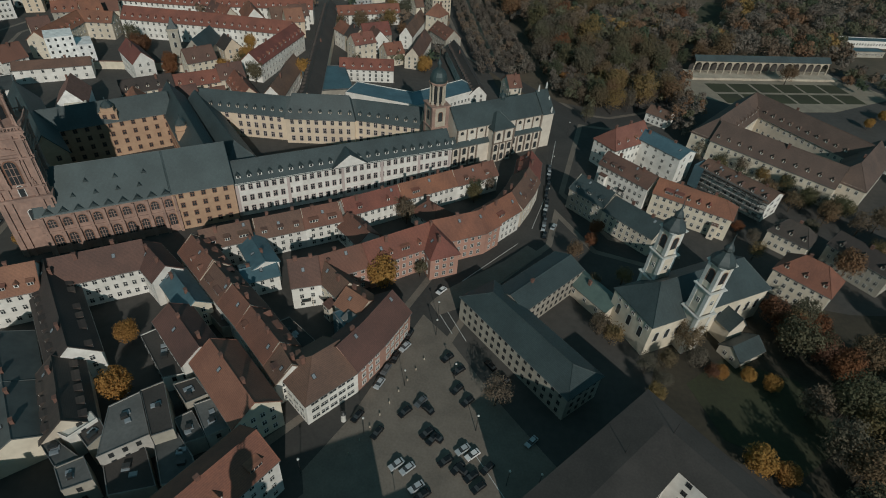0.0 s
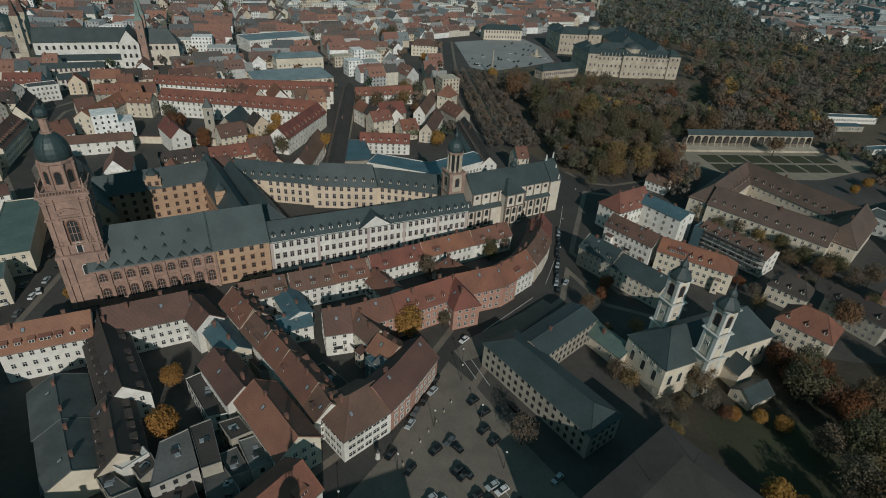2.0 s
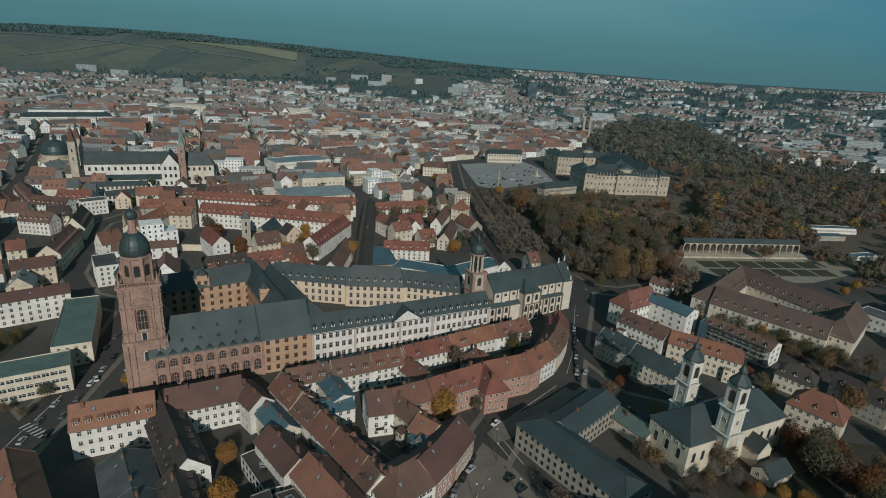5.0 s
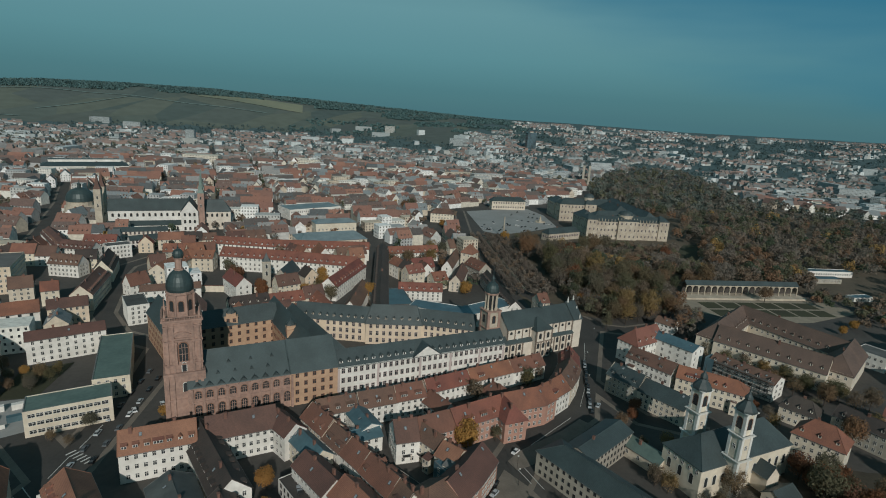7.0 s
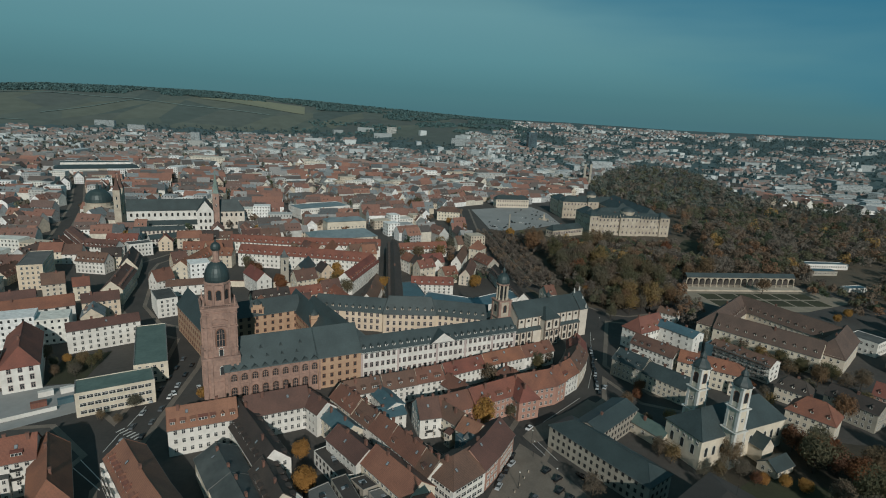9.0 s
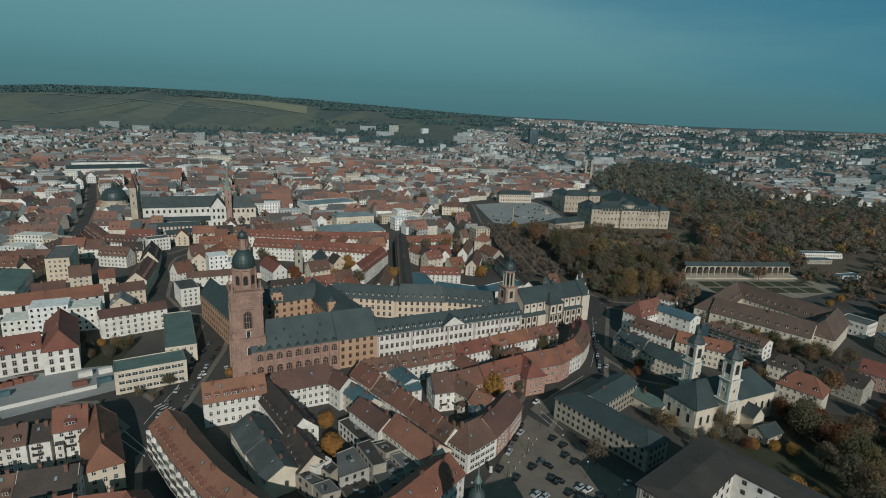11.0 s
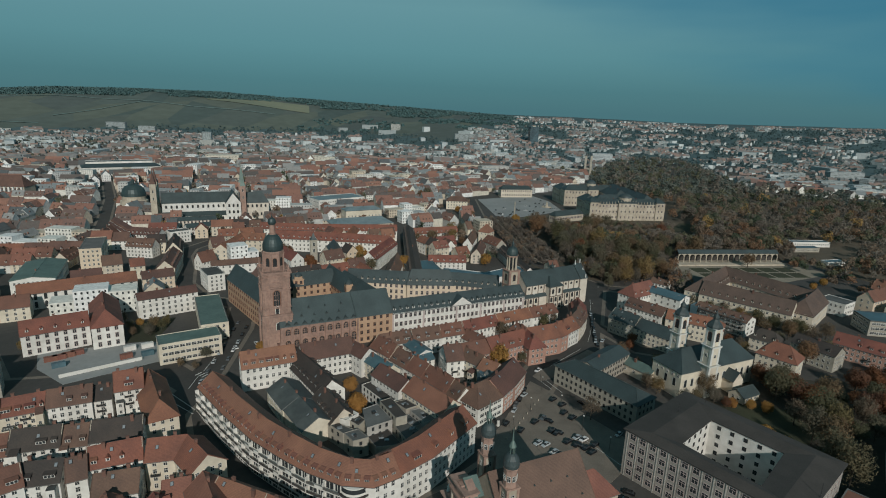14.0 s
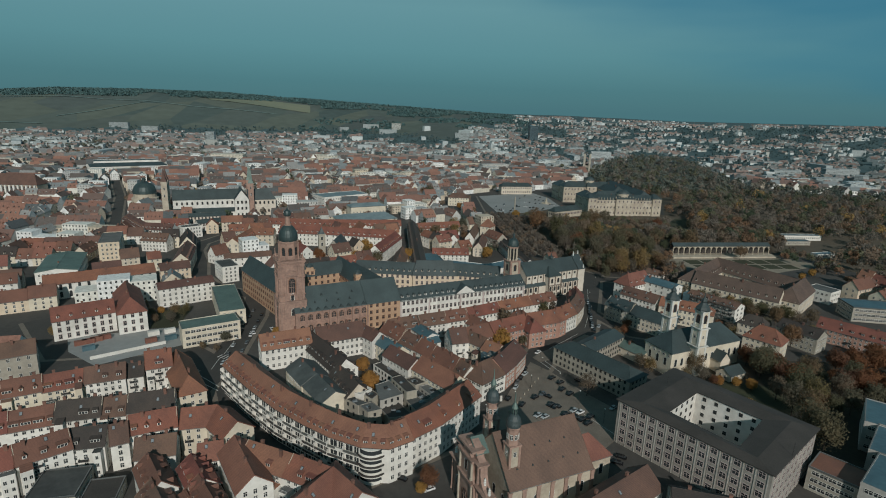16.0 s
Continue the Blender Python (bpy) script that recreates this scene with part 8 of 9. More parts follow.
# the houses nearest to the camera's last position are things of their own
nearby.sort(key=lambda q: q[0])
for k, (far, p, axis_d, length, depth, e, r) in enumerate(nearby):
    if k >= 84:
        far_house(p, axis_d, length, depth, 0, e, r, True)
        continue
    a, b = p - axis_d * length / 2, p + axis_d * length / 2
    rf, wa = rnd.choice(ROOFS), rnd.choice(WALLS)
    building("town_house", {"red": "red-tiled", "orange": "orange-tiled", "brown": "brown-tiled", "dark": "dark-tiled", "brownred": "brownish red-tiled"}[rf] + " town house with " + wa + " walls", [tuple(a), tuple(b)], depth, e, r, rf, wa, rows=3, pitch=3.4, dormers=rnd.choice([0, 5, 6]), group="houses of the old town", chimneys=1, joined=True)
# a few larger blocks that stand out of the far town
for x, y, w, d, h in ((-984, 1075, 24, 16, 42), (-640, 1900, 40, 14, 26), (150, 1200, 60, 16, 26), (-1650, 1500, 70, 18, 20), (-1500, 1480, 60, 16, 24), (-300, 1600, 70, 16, 24), (700, 1050, 90, 16, 20), (560, 1000, 70, 16, 18), (640, 640, 50, 16, 26), (-700, 700, 70, 30, 18)):
    far_house(Vector((x, y)), Vector((math.cos(0.3), math.sin(0.3))), w, d, rise(x, y), h, 0, True, True)
block_rnd = random.Random(17)
for k in range(95):
    a, far = radians(block_rnd.uniform(-50, 30)), block_rnd.uniform(950, 2500)
    p = Vector((far * math.sin(a), far * math.cos(a) - 435))
    if inside(p, PARK) or rise(p.x, p.y) > 40 or not clear(p, 12):
        continue
    t = turn0 + block_rnd.uniform(-0.4, 0.4) + (math.pi / 2 if block_rnd.random() < 0.3 else 0)
    far_house(p, Vector((math.cos(t), math.sin(t))), block_rnd.uniform(22, 75), block_rnd.uniform(12, 20), rise(p.x, p.y), block_rnd.uniform(10, 20), 0, far < 1700, True)
C_ROOF = [(0.22, 0.115, 0.09), (0.235, 0.122, 0.092), (0.17, 0.103, 0.086), (0.13, 0.094, 0.083), (0.09, 0.081, 0.077), (0.255, 0.135, 0.1), (0.185, 0.103, 0.082), (0.09, 0.1, 0.105), (0.18, 0.205, 0.215), (0.195, 0.107, 0.084), (0.112, 0.095, 0.088), (0.145, 0.098, 0.085), (0.25, 0.25, 0.245)]
MAT["far_dormers"] = island_material("far_dormers", [(0.24, 0.125, 0.09), (0.16, 0.1, 0.08), (0.12, 0.1, 0.09), (0.4, 0.37, 0.33)], grain=0.7)
C_WALL = [(0.76, 0.76, 0.74), (0.66, 0.65, 0.6), (0.58, 0.54, 0.46), (0.47, 0.47, 0.45), (0.7, 0.7, 0.69), (0.52, 0.45, 0.36), (0.37, 0.38, 0.38)]
MAT["far_roofs"] = island_material("far_roofs", C_ROOF, grain=0.7)
MAT["far_walls"] = island_material("far_walls", C_WALL, grain=0.4)
far_town = tagged(new("far_town"), "dense far town of red roofs and pale walls", "town", kind="stuff")
# roofs and walls past 1350 m: greyed and blued to paint in haze
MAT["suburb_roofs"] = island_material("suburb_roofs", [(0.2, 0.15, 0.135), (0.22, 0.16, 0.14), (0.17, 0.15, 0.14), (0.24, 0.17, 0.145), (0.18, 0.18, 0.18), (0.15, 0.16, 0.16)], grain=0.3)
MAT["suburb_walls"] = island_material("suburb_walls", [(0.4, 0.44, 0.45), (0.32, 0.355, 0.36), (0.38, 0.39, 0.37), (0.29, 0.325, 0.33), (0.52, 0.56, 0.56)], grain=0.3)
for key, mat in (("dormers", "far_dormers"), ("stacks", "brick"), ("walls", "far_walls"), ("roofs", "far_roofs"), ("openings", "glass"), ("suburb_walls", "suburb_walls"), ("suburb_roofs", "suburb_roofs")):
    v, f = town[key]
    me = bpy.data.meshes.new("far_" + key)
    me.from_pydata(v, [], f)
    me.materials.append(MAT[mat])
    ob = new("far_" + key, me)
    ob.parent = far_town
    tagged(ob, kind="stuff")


# ---- trees ----
def leaf_material(name, colours):
    m = bpy.data.materials.new(name)
    m.use_nodes = True
    n, l = m.node_tree.nodes, m.node_tree.links
    b = n["Principled BSDF"]
    b.inputs["Roughness"].default_value = 0.9
    b.inputs["Specular IOR Level"].default_value = 0.15
    info, geo, ramp = n.new("ShaderNodeObjectInfo"), n.new("ShaderNodeNewGeometry"), n.new("ShaderNodeValToRGB")
    while len(ramp.color_ramp.elements) < len(colours):
        ramp.color_ramp.elements.new(0.5)
    for i, c in enumerate(colours):
        ramp.color_ramp.elements[i].position, ramp.color_ramp.elements[i].color = i / (len(colours) - 1), (*c, 1)
    l.new(info.outputs["Random"], ramp.inputs[0])
    mr, mix = n.new("ShaderNodeMapRange"), n.new("ShaderNodeMix")
    mr.inputs["To Min"].default_value, mr.inputs["To Max"].default_value = 0.87, 1.13
    l.new(geo.outputs["Random Per Island"], mr.inputs["Value"])
    mix.data_type, mix.blend_type = "RGBA", "MULTIPLY"
    mix.inputs["Factor"].default_value = 1.0
    l.new(ramp.outputs[0], mix.inputs["A"])
    l.new(mr.outputs[0], mix.inputs["B"])
    l.new(mix.outputs["Result"], b.inputs["Base Color"])
    thin, both = n.new("ShaderNodeBsdfTranslucent"), n.new("ShaderNodeMixShader")
    l.new(mix.outputs["Result"], thin.inputs["Color"])
    both.inputs["Fac"].default_value = 0.26
    l.new(b.outputs[0], both.inputs[1])
    l.new(thin.outputs[0], both.inputs[2])
    l.new(both.outputs[0], n["Material Output"].inputs["Surface"])
    return m


def wood_material(name, colours):
    """Leaves whose colour changes from tree to tree with the place, and a little from clump to clump."""
    m = leaf_material(name, colours)
    n, l = m.node_tree.nodes, m.node_tree.links
    ramp = next(x for x in n if x.bl_idname == "ShaderNodeValToRGB")
    geo = next(x for x in n if x.bl_idname == "ShaderNodeNewGeometry")
    tex, mr = n.new("ShaderNodeTexNoise"), n.new("ShaderNodeMapRange")
    tex.inputs["Scale"].default_value, tex.inputs["Detail"].default_value = 0.075, 1.5
    mr.inputs["From Min"].default_value, mr.inputs["From Max"].default_value = 0.3, 0.7
    l.new(geo.outputs["Position"], tex.inputs["Vector"])
    l.new(tex.outputs["Fac"], mr.inputs["Value"])
    l.new(mr.outputs[0], ramp.inputs[0])
    return m


MAT["autumn"] = leaf_material("autumn_leaves", [(0.175, 0.135, 0.095), (0.12, 0.12, 0.072), (0.2, 0.135, 0.085), (0.15, 0.132, 0.105), (0.085, 0.098, 0.06), (0.27, 0.185, 0.08), (0.16, 0.128, 0.1), (0.135, 0.132, 0.085), (0.22, 0.13, 0.075)])
MAT["gold"] = leaf_material("golden_leaves", [(0.36, 0.19, 0.06), (0.38, 0.225, 0.07), (0.31, 0.15, 0.055)])
MAT["rust"] = leaf_material("rusty_leaves", [(0.19, 0.088, 0.052), (0.215, 0.1, 0.05), (0.15, 0.08, 0.055)])
# hazy, dim and misty are leaf colours with distance haze painted in
WOOD = [("brown", (0.225, 0.168, 0.125)), ("grey", (0.215, 0.185, 0.155)), ("olive", (0.17, 0.168, 0.11)), ("gold", (0.4, 0.265, 0.11)), ("green", (0.09, 0.115, 0.075)), ("rust", (0.27, 0.165, 0.105)), ("hazy", (0.18, 0.195, 0.165)), ("hazy_dim", (0.14, 0.165, 0.145)), ("bare", (0.16, 0.135, 0.115)), ("far_brown", (0.215, 0.19, 0.16)), ("misty", (0.115, 0.17, 0.175))]
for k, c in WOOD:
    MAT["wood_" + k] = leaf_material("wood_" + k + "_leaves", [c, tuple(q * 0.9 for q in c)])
MAT["bark"] = material("bark", (0.06, 0.048, 0.038), (0.035, 0.028, 0.022), grain=4, bump=0.5)


def leaf_clump(g, v, f, c, k, size, low=0.55, tall=1.0):
    """One small three-cornered spray of leaves near the skin of a lobe."""
    d = Vector((g.gauss(0, 1), g.gauss(0, 1), g.gauss(0.15, 0.9))).normalized()
    p = c + Vector((d.x, d.y, d.z * tall)) * (k * g.uniform(low, 1.08))
    s = size * g.uniform(0.5, 1.4)
    d = (d + Vector((g.gauss(0, 0.5), g.gauss(0, 0.5), g.gauss(0.2, 0.5)))).normalized()
    x = Matrix.Rotation(g.uniform(0, 6.28), 3, d) @ d.orthogonal().normalized()
    y = d.cross(x)
    b = len(v)
    v += [tuple(p - x * s - y * s * 0.5), tuple(p + x * s - y * s * 0.5), tuple(p + y * s * 1.1)]
    f.append((b, b + 1, b + 2))


def crown_mesh(name, seed, h, r, count, size, mat, bare=0.0):
    """A crown of many small sprays in uneven lobes, with gaps between them."""
    g = random.Random(seed)
    lobes = [(Vector((0, 0, h * 0.6)), r * 0.6)]
    for i in range(g.randint(13, 17)):
        a, t = g.uniform(0, 6.28), g.uniform(-0.75, 1)
        q = r * 0.74 * math.sqrt(1 - 0.8 * t * t) * g.uniform(0.75, 1.05)
        lobes.append((Vector((q * math.cos(a), q * math.sin(a), h * (0.6 + 0.3 * t))), r * g.uniform(0.24, 0.4)))
    v, f = [], []
    for i in range(count):
        c, k = g.choice(lobes)
        if i % 2:
            leaf_clump(g, v, f, Vector((0, 0, h * 0.58)), r * 0.95, size, 0.35, h * 0.42 / r)
        else:
            leaf_clump(g, v, f, c, k * 1.15, size, 0.2)
    me = bpy.data.meshes.new(name)
    me.from_pydata(v, [], f)
    me.materials.append(MAT[mat])
    return me


def trunk_mesh(seed, h, r):
    g = random.Random(seed)
    bm = bmesh.new()
    lathe(bm, [(0.42, -0.4), (0.3, 0.8), (0.24, h * 0.3), (0.14, h * 0.62), (0.04, h * 0.85)], 7)
    for i in range(9):
        a, z = g.uniform(0, 6.28), h * g.uniform(0.22, 0.55)
        tip = Vector((r * 0.72 * math.cos(a), r * 0.72 * math.sin(a), h * g.uniform(0.55, 0.9)))
        base = Vector((0, 0, z))
        ax = (tip - base).normalized()
        sx = ax.orthogonal().normalized()
        sy = ax.cross(sx)
        ra = [[bm.verts.new(q + (sx * math.cos(w) + sy * math.sin(w)) * k) for w in (0, 1.57, 3.14, 4.71)] for q, k in ((base, 0.12), (base.lerp(tip, 0.5) + Vector((0, 0, -0.4)), 0.07), (tip, 0.02))]
        for p, q in zip(ra, ra[1:]):
            for j in range(4):
                bm.faces.new((p[j], p[(j + 1) % 4], q[(j + 1) % 4], q[j]))
    me = bpy.data.meshes.new("trunk")
    bm.to_mesh(me)
    bm.free()
    me.materials.append(MAT["bark"])
    return me


TREES = []
for i, (h, r, count, size, mat) in enumerate(((16, 6.0, 3000, 0.31, "autumn"), (18, 6.6, 3200, 0.33, "autumn"), (14, 5.2, 2600, 0.31, "autumn"), (20, 6.2, 3000, 0.32, "autumn"), (15, 6.0, 1900, 0.26, "autumn"), (11, 4.8, 5000, 0.3, "gold"), (13, 5.4, 4200, 0.31, "rust"))):
    TREES.append((crown_mesh("crown", 40 + i, h, r, count, size, mat), trunk_mesh(70 + i, h, r)))
tree_rnd = random.Random(11)


def tree(x, y, kind=None, scale=1.0, z=None, label=""):
    k = tree_rnd.choice((0, 0, 1, 1, 2, 3, 3, 4, 4)) if kind is None else kind
    ob = thing("tree", x, y, rise(x, y) if z is None else z, label or ("golden autumn tree" if k == 5 else "rust-red autumn tree" if k == 6 else "brown autumn park tree") + " with thinning leaves", "tree", "trees of the town", turn=tree_rnd.uniform(0, 360))
    ob.scale = (scale, scale, scale * tree_rnd.uniform(0.9, 1.12))
    share("crown", TREES[k][0], ob, Matrix())
    share("trunk", TREES[k][1], ob, Matrix())
    return ob


for x, y, k, sz in GARDEN_TREES + [(-7, 190, 1, 1.35), (15, 160, 3, 1.3), (-34, 258, 5, 1.1), (35, 116, 6, 1.3), (54, 140, 1, 1.4), (24, 205, 0, 1.4), (64, 178, 5, 1.3), (-10, 221, 1, 1.3), (-2, 228, 0, 1.25), (35, 201, 6, 1.3), (58, 236, 1, 1.35), (66, 246, 4, 1.3), (75, 257, 0, 1.25), (15, 180, 3, 1.3), (42, 172, 1, 1.3), (50, 226, 3, 1.2), (87, 200, 4, 1.2), (135, 243, 6, 1.2)]:
    tree(x, y, k, sz)
tree(-268.9, -189.3, 2, 0.6)
tree(-230.5, -156.1, 2, 0.5)
tree(-221.2, -153.5, 0, 0.5)
tree(-220.6, -143.9, 4, 0.5)
tree(-180.0, -183.6, 2, 0.4)
tree(-171.3, -184.1, 2, 0.4)
tree(-247.3, -147.2, 0, 0.6)
tree(-394.6, -47.6, 2, 0.8)
tree(-398.1, -10.6, 0, 0.7)
tree(-329.2, 225.1, 0, 0.8)
tree(-166.1, 56.7, 5, 0.9)
tree(-234.4, 33.5, 2, 1.0)
tree(-150.8, -3.2, 5, 0.8)
tree(-138.3, 6.0, 0, 0.9)
tree(-187.7, -1.9, 6, 0.7)
tree(-149.7, 10.7, 2, 0.8)
tree(-94.9, 117.6, 2, 0.8)
tree(-79.0, 118.5, 0, 0.7)
tree(-50.3, 57.4, 5, 0.6)
tree(113.8, -0.3, 4, 0.6)
tree(122.3, -9.0, 4, 0.6)
tree(130.5, -16.0, 4, 0.65)
tree(138.9, -21.4, 0, 0.6)
tree(147.4, -29.2, 4, 0.65)
tree(152.5, -41.9, 0, 0.7)
tree(161.8, -44.0, 4, 0.7)
tree(169.1, -44.2, 0, 0.7)
tree(50.6, 41.4, 2, 0.8)
tree(61.1, 49.6, 0, 0.8)
tree(70.3, 62.3, 1, 0.8)
tree(78.6, 53.0, 0, 0.7)
tree(53.8, 19.0, 4, 0.7)
tree(43.7, 52.4, 0, 0.8)
tree(88.8, 70.6, 2, 0.7)
tree(8.8, -69.2, 2, 0.75)
tree(3.2, -75.4, 0, 0.7)
tree(-24.9, -98.9, 2, 0.8)
tree(117.7, -69.1, 6, 0.5)
tree(121.8, -76.3, 0, 0.5)
tree(69.0, -52.1, 2, 0.4)
tree(77.6, -44.2, 2, 0.4)
tree(54.6, -97.8, 6, 0.5)
tree(70.8, -159.1, 4, 0.6)
tree(75.7, -163.1, 4, 0.5)
tree(-18.8, -142.9, 5, 1.15)
tree(222.3, 66.9, 5, 0.6)
tree(170.7, -73.8, 4, 0.7)
tree(121.2, -130.6, 4, 0.8)
tree(-7.4, -133.4, 2, 0.5)
tree(127.6, -141.1, 6, 1.0)
tree(132.0, -146.5, 6, 0.9)
tree(141.3, -141.2, 0, 1.0)
tree(126.9, -124.6, 0, 0.8)
tree(119.0, -136.0, 0, 0.8)
tree(127.9, -162.0, 1, 1.0)
tree(132.4, -168.6, 0, 1.0)
tree(119.5, -178.5, 3, 0.9)
tree(124.2, -184.4, 1, 1.0)
tree(118.1, -164.0, 2, 0.9)
tree(77.4, -155.5, 2, 0.6)
tree(86.6, -152.9, 0, 0.55)
tree(72.5, -169.9, 2, 0.6)
tree(56.5, -146.1, 0, 0.6)
tree(91.6, -155.7, 6, 0.45)
tree(55.2, -122.8, 2, 0.5)
tree(-247.9, -143.5, 0, 0.6)
tree(-236.9, -141.9, 5, 0.5)
tree(-225.1, -144.4, 0, 0.6)
tree(-221.9, -137.7, 2, 0.5)
tree(-76.5, -270.2, 6, 0.5)
tree(-34.9, -266.4, 6, 0.7)
tree(-37.3, -269.3, 5, 0.45)
tree(-86.8, -186.6, 5, 0.75)
tree(-77.2, -205.0, 5, 0.95)
tree(97.5, -186.3, 5, 0.9)
tree(104.8, -188.0, 5, 0.7)
tree(-153.9, 28.1, 5, 1.1)
tree(-222.2, 26.2, 6, 0.9)
tree(-195.2, 10.8, 6, 0.8)
tree(-48.3, 57.4, 5, 1.0)
tree(-91.5, 132.8, 0, 0.9)
tree(84.5, -146.3, 0, 0.8)
tree(116.7, -125.7, 6, 1.0)
tree(119.4, -133.9, 6, 0.9)
tree(60.8, -149.4, 2, 0.7)
tree(56.8, -89.1, 6, 0.6)
tree(94.1, -155.3, 5, 0.5)
tree(102.9, -154.2, 5, 0.5)
tree(-173.7, -171.0, 0, 0.5)
tree(-150.5, -155.2, 5, 0.6)
tree(26.3, -182.3, 4, 0.8)
tree(-112.8, 18.2, 5, 1.2)
tree(124.9, -39.4, 0, 0.6)
tree(141.1, -13.9, 0, 0.7)
tree(120.6, 8.1, 0, 0.6)
tree(148.1, -28.1, 0, 0.7)
tree(155.2, -38.5, 0, 0.7)
tree(164.8, -46.0, 0, 0.8)
tree(-20.2, -103.4, 2, 0.8)
tree(4.3, -79.8, 2, 0.7)
tree(191.4, 126.6, 0, 1)
tree(-237.4, -149.3, 2, 0.5)
tree(-254.0, -143.6, 2, 0.5)
tree(-224.5, -150.7, 0, 0.5)
tree(236.6, 82.0, 5, 0.7)
tree(88.4, -129.9, 0, 0.85)
tree(164.0, -120.9, 6, 1.0)
tree(129.7, -128.5, 6, 0.9)
tree(152.8, -91.0, 0, 0.9)
tree(109.3, -156.4, 5, 0.6)

for x, y, k, sz in ((108, -12, 4, 0.6), (117, -22, 0, 0.7), (126, -30, 4, 0.75), (137, -37, 0, 0.7), (146, -45, 4, 0.8), (158, -53, 0, 0.8), (170, -58, 4, 0.85), (180, -52, 0, 0.8), (112, -52, 4, 0.5), (96, -50, 0, 0.45), (120, -88, 4, 0.6), (148, -64, 0, 0.6), (66, -118, 4, 0.6), (48, -108, 0, 0.55)):
    tree(x, y, k, sz)

WOODS = [
    [(30, 52), (-4, 165), (-30, 258), (-20, 272), (-6, 270), (12, 262), (62, 290), (112, 300), (160, 318), (215, 395), (260, 330), (330, 200), (252, 160), (124, 138), (110, 106), (104, 56), (84, 30), (56, 28)],
    [(88, -104), (120, -132), (98, -142), (128, -148), (140, -180), (118, -186), (112, -214), (128, -228), (190, -190), (260, -100), (200, -100), (150, -116)],
]
PAVED = [[(112, 72), (122, 126), (236, 168), (286, 138), (212, 78)], [(-61, 300), (-101, 425), (-19, 497), (26, 372), (-5, 330)], [(146, 236), (158, 300), (176, 345), (200, 350), (186, 290), (165, 238)], [(240, 150), (262, 255), (325, 265), (325, 200), (290, 150)], [(40, 268), (62, 316), (166, 347), (176, 322), (160, 306), (64, 276)], [(2, 272), (34, 322), (62, 314), (40, 268), (18, 260)]]
WALKS = [((3, 72), (-46, 218)), ((-46, 218), (-58, 275)), ((28, 64), (-20, 230)), ((100, 78), (150, 240))]
pool = []
for poly, tries in zip(WOODS, (4200, 1200)):
    xs, ys = [p[0] for p in poly], [p[1] for p in poly]
    for i in range(tries):
        p = Vector((tree_rnd.uniform(min(xs), max(xs)), tree_rnd.uniform(min(ys), max(ys))))
        if not inside(p, poly) or any(inside(p, q) for q in PAVED) or any((p - q).length < 8.0 for q in pool):
            continue
        if any(seg_dist(p, Vector(s[:2]), Vector(s[2:4])) < s[4] + 3.0 for s in GRID.get((int(p.x // 30), int(p.y // 30)), ())):
            continue
        if seg_dist(p, Vector((128, -108)), Vector((142, -120))) < 23:
            continue
        if any(seg_dist(p, Vector(a), Vector(b)) < 3.6 for a, b in WALKS):
            continue
        pool.append(p)
pool.sort(key=lambda p: p.y)
for p in pool[:150]:
    tree(p.x, p.y, tree_rnd.choice((6, 6, 6, 6, 0, 3)) if p.y < 0 else 5 if tree_rnd.random() < 0.05 else None, tree_rnd.uniform(0.65, 1.35) * (0.82 if p.y < 0 else 1.0))
rest = pool[150:]

# the woods farther off, one mesh of small sprays
v, f = [], []


shades = []


def wood_tree(p, z, h, r, count, size, far=False, shade=None):
    """A crown whose sprays lie on the skin of rounded lobes, so that its lit and shaded sides read."""
    g = tree_rnd
    # far crowns mostly take the colours that carry painted haze
    if shade is None:
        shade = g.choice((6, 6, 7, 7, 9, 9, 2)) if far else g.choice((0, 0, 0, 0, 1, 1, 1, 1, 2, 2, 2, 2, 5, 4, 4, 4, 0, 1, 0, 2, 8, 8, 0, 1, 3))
    shades.extend([shade] * count)
    lobes = [(Vector((p.x, p.y, z + h * 0.55)), r * 0.68)]
    for _ in range(7):
        a, t = g.uniform(0, 6.28), g.uniform(-0.5, 1)
        q = r * 0.62 * math.sqrt(1 - 0.8 * t * t)
        lobes.append((Vector((p.x + q * math.cos(a), p.y + q * math.sin(a), z + h * (0.56 + 0.28 * t))), r * g.uniform(0.32, 0.48)))
    for i in range(count):
        c, k = lobes[g.randrange(len(lobes))]
        leaf_clump(g, v, f, c, k, size, 0.8, 1.0)


for p in rest:
    if inside(p, PAVED[4]) or inside(p, PAVED[5]):
        continue
    big = tree_rnd.random()
    low = 0.45 if p.y > 235 and p.x < 175 else 0.7 if p.y > 190 and p.x < 175 else 1.0     # lowered so that the palace front shows in the camera's view
    wood_tree(p, 0, (12 + 11 * big + tree_rnd.uniform(-1, 2)) * low, (4.6 + 4.2 * big) * (0.4 + 0.6 * low), int((420 + 420 * big) * low), 0.62)
# the avenue: rows of small bare trees beside the promenade
for side in (-1, 5.5, 14, 19.5, 27, 32):
    for k in range(30):
        p = Vector((-12, 64)).lerp(Vector((-70, 262)), k / 29) + Vector((0.96, 0.28)) * (side + tree_rnd.uniform(-0.5, 0.5))
        wood_tree(p, 0, tree_rnd.uniform(9, 12) * (1 - 0.3 * k / 29), 3.0, 190, 0.46, shade=tree_rnd.choice((8, 8, 8, 0, 1)))
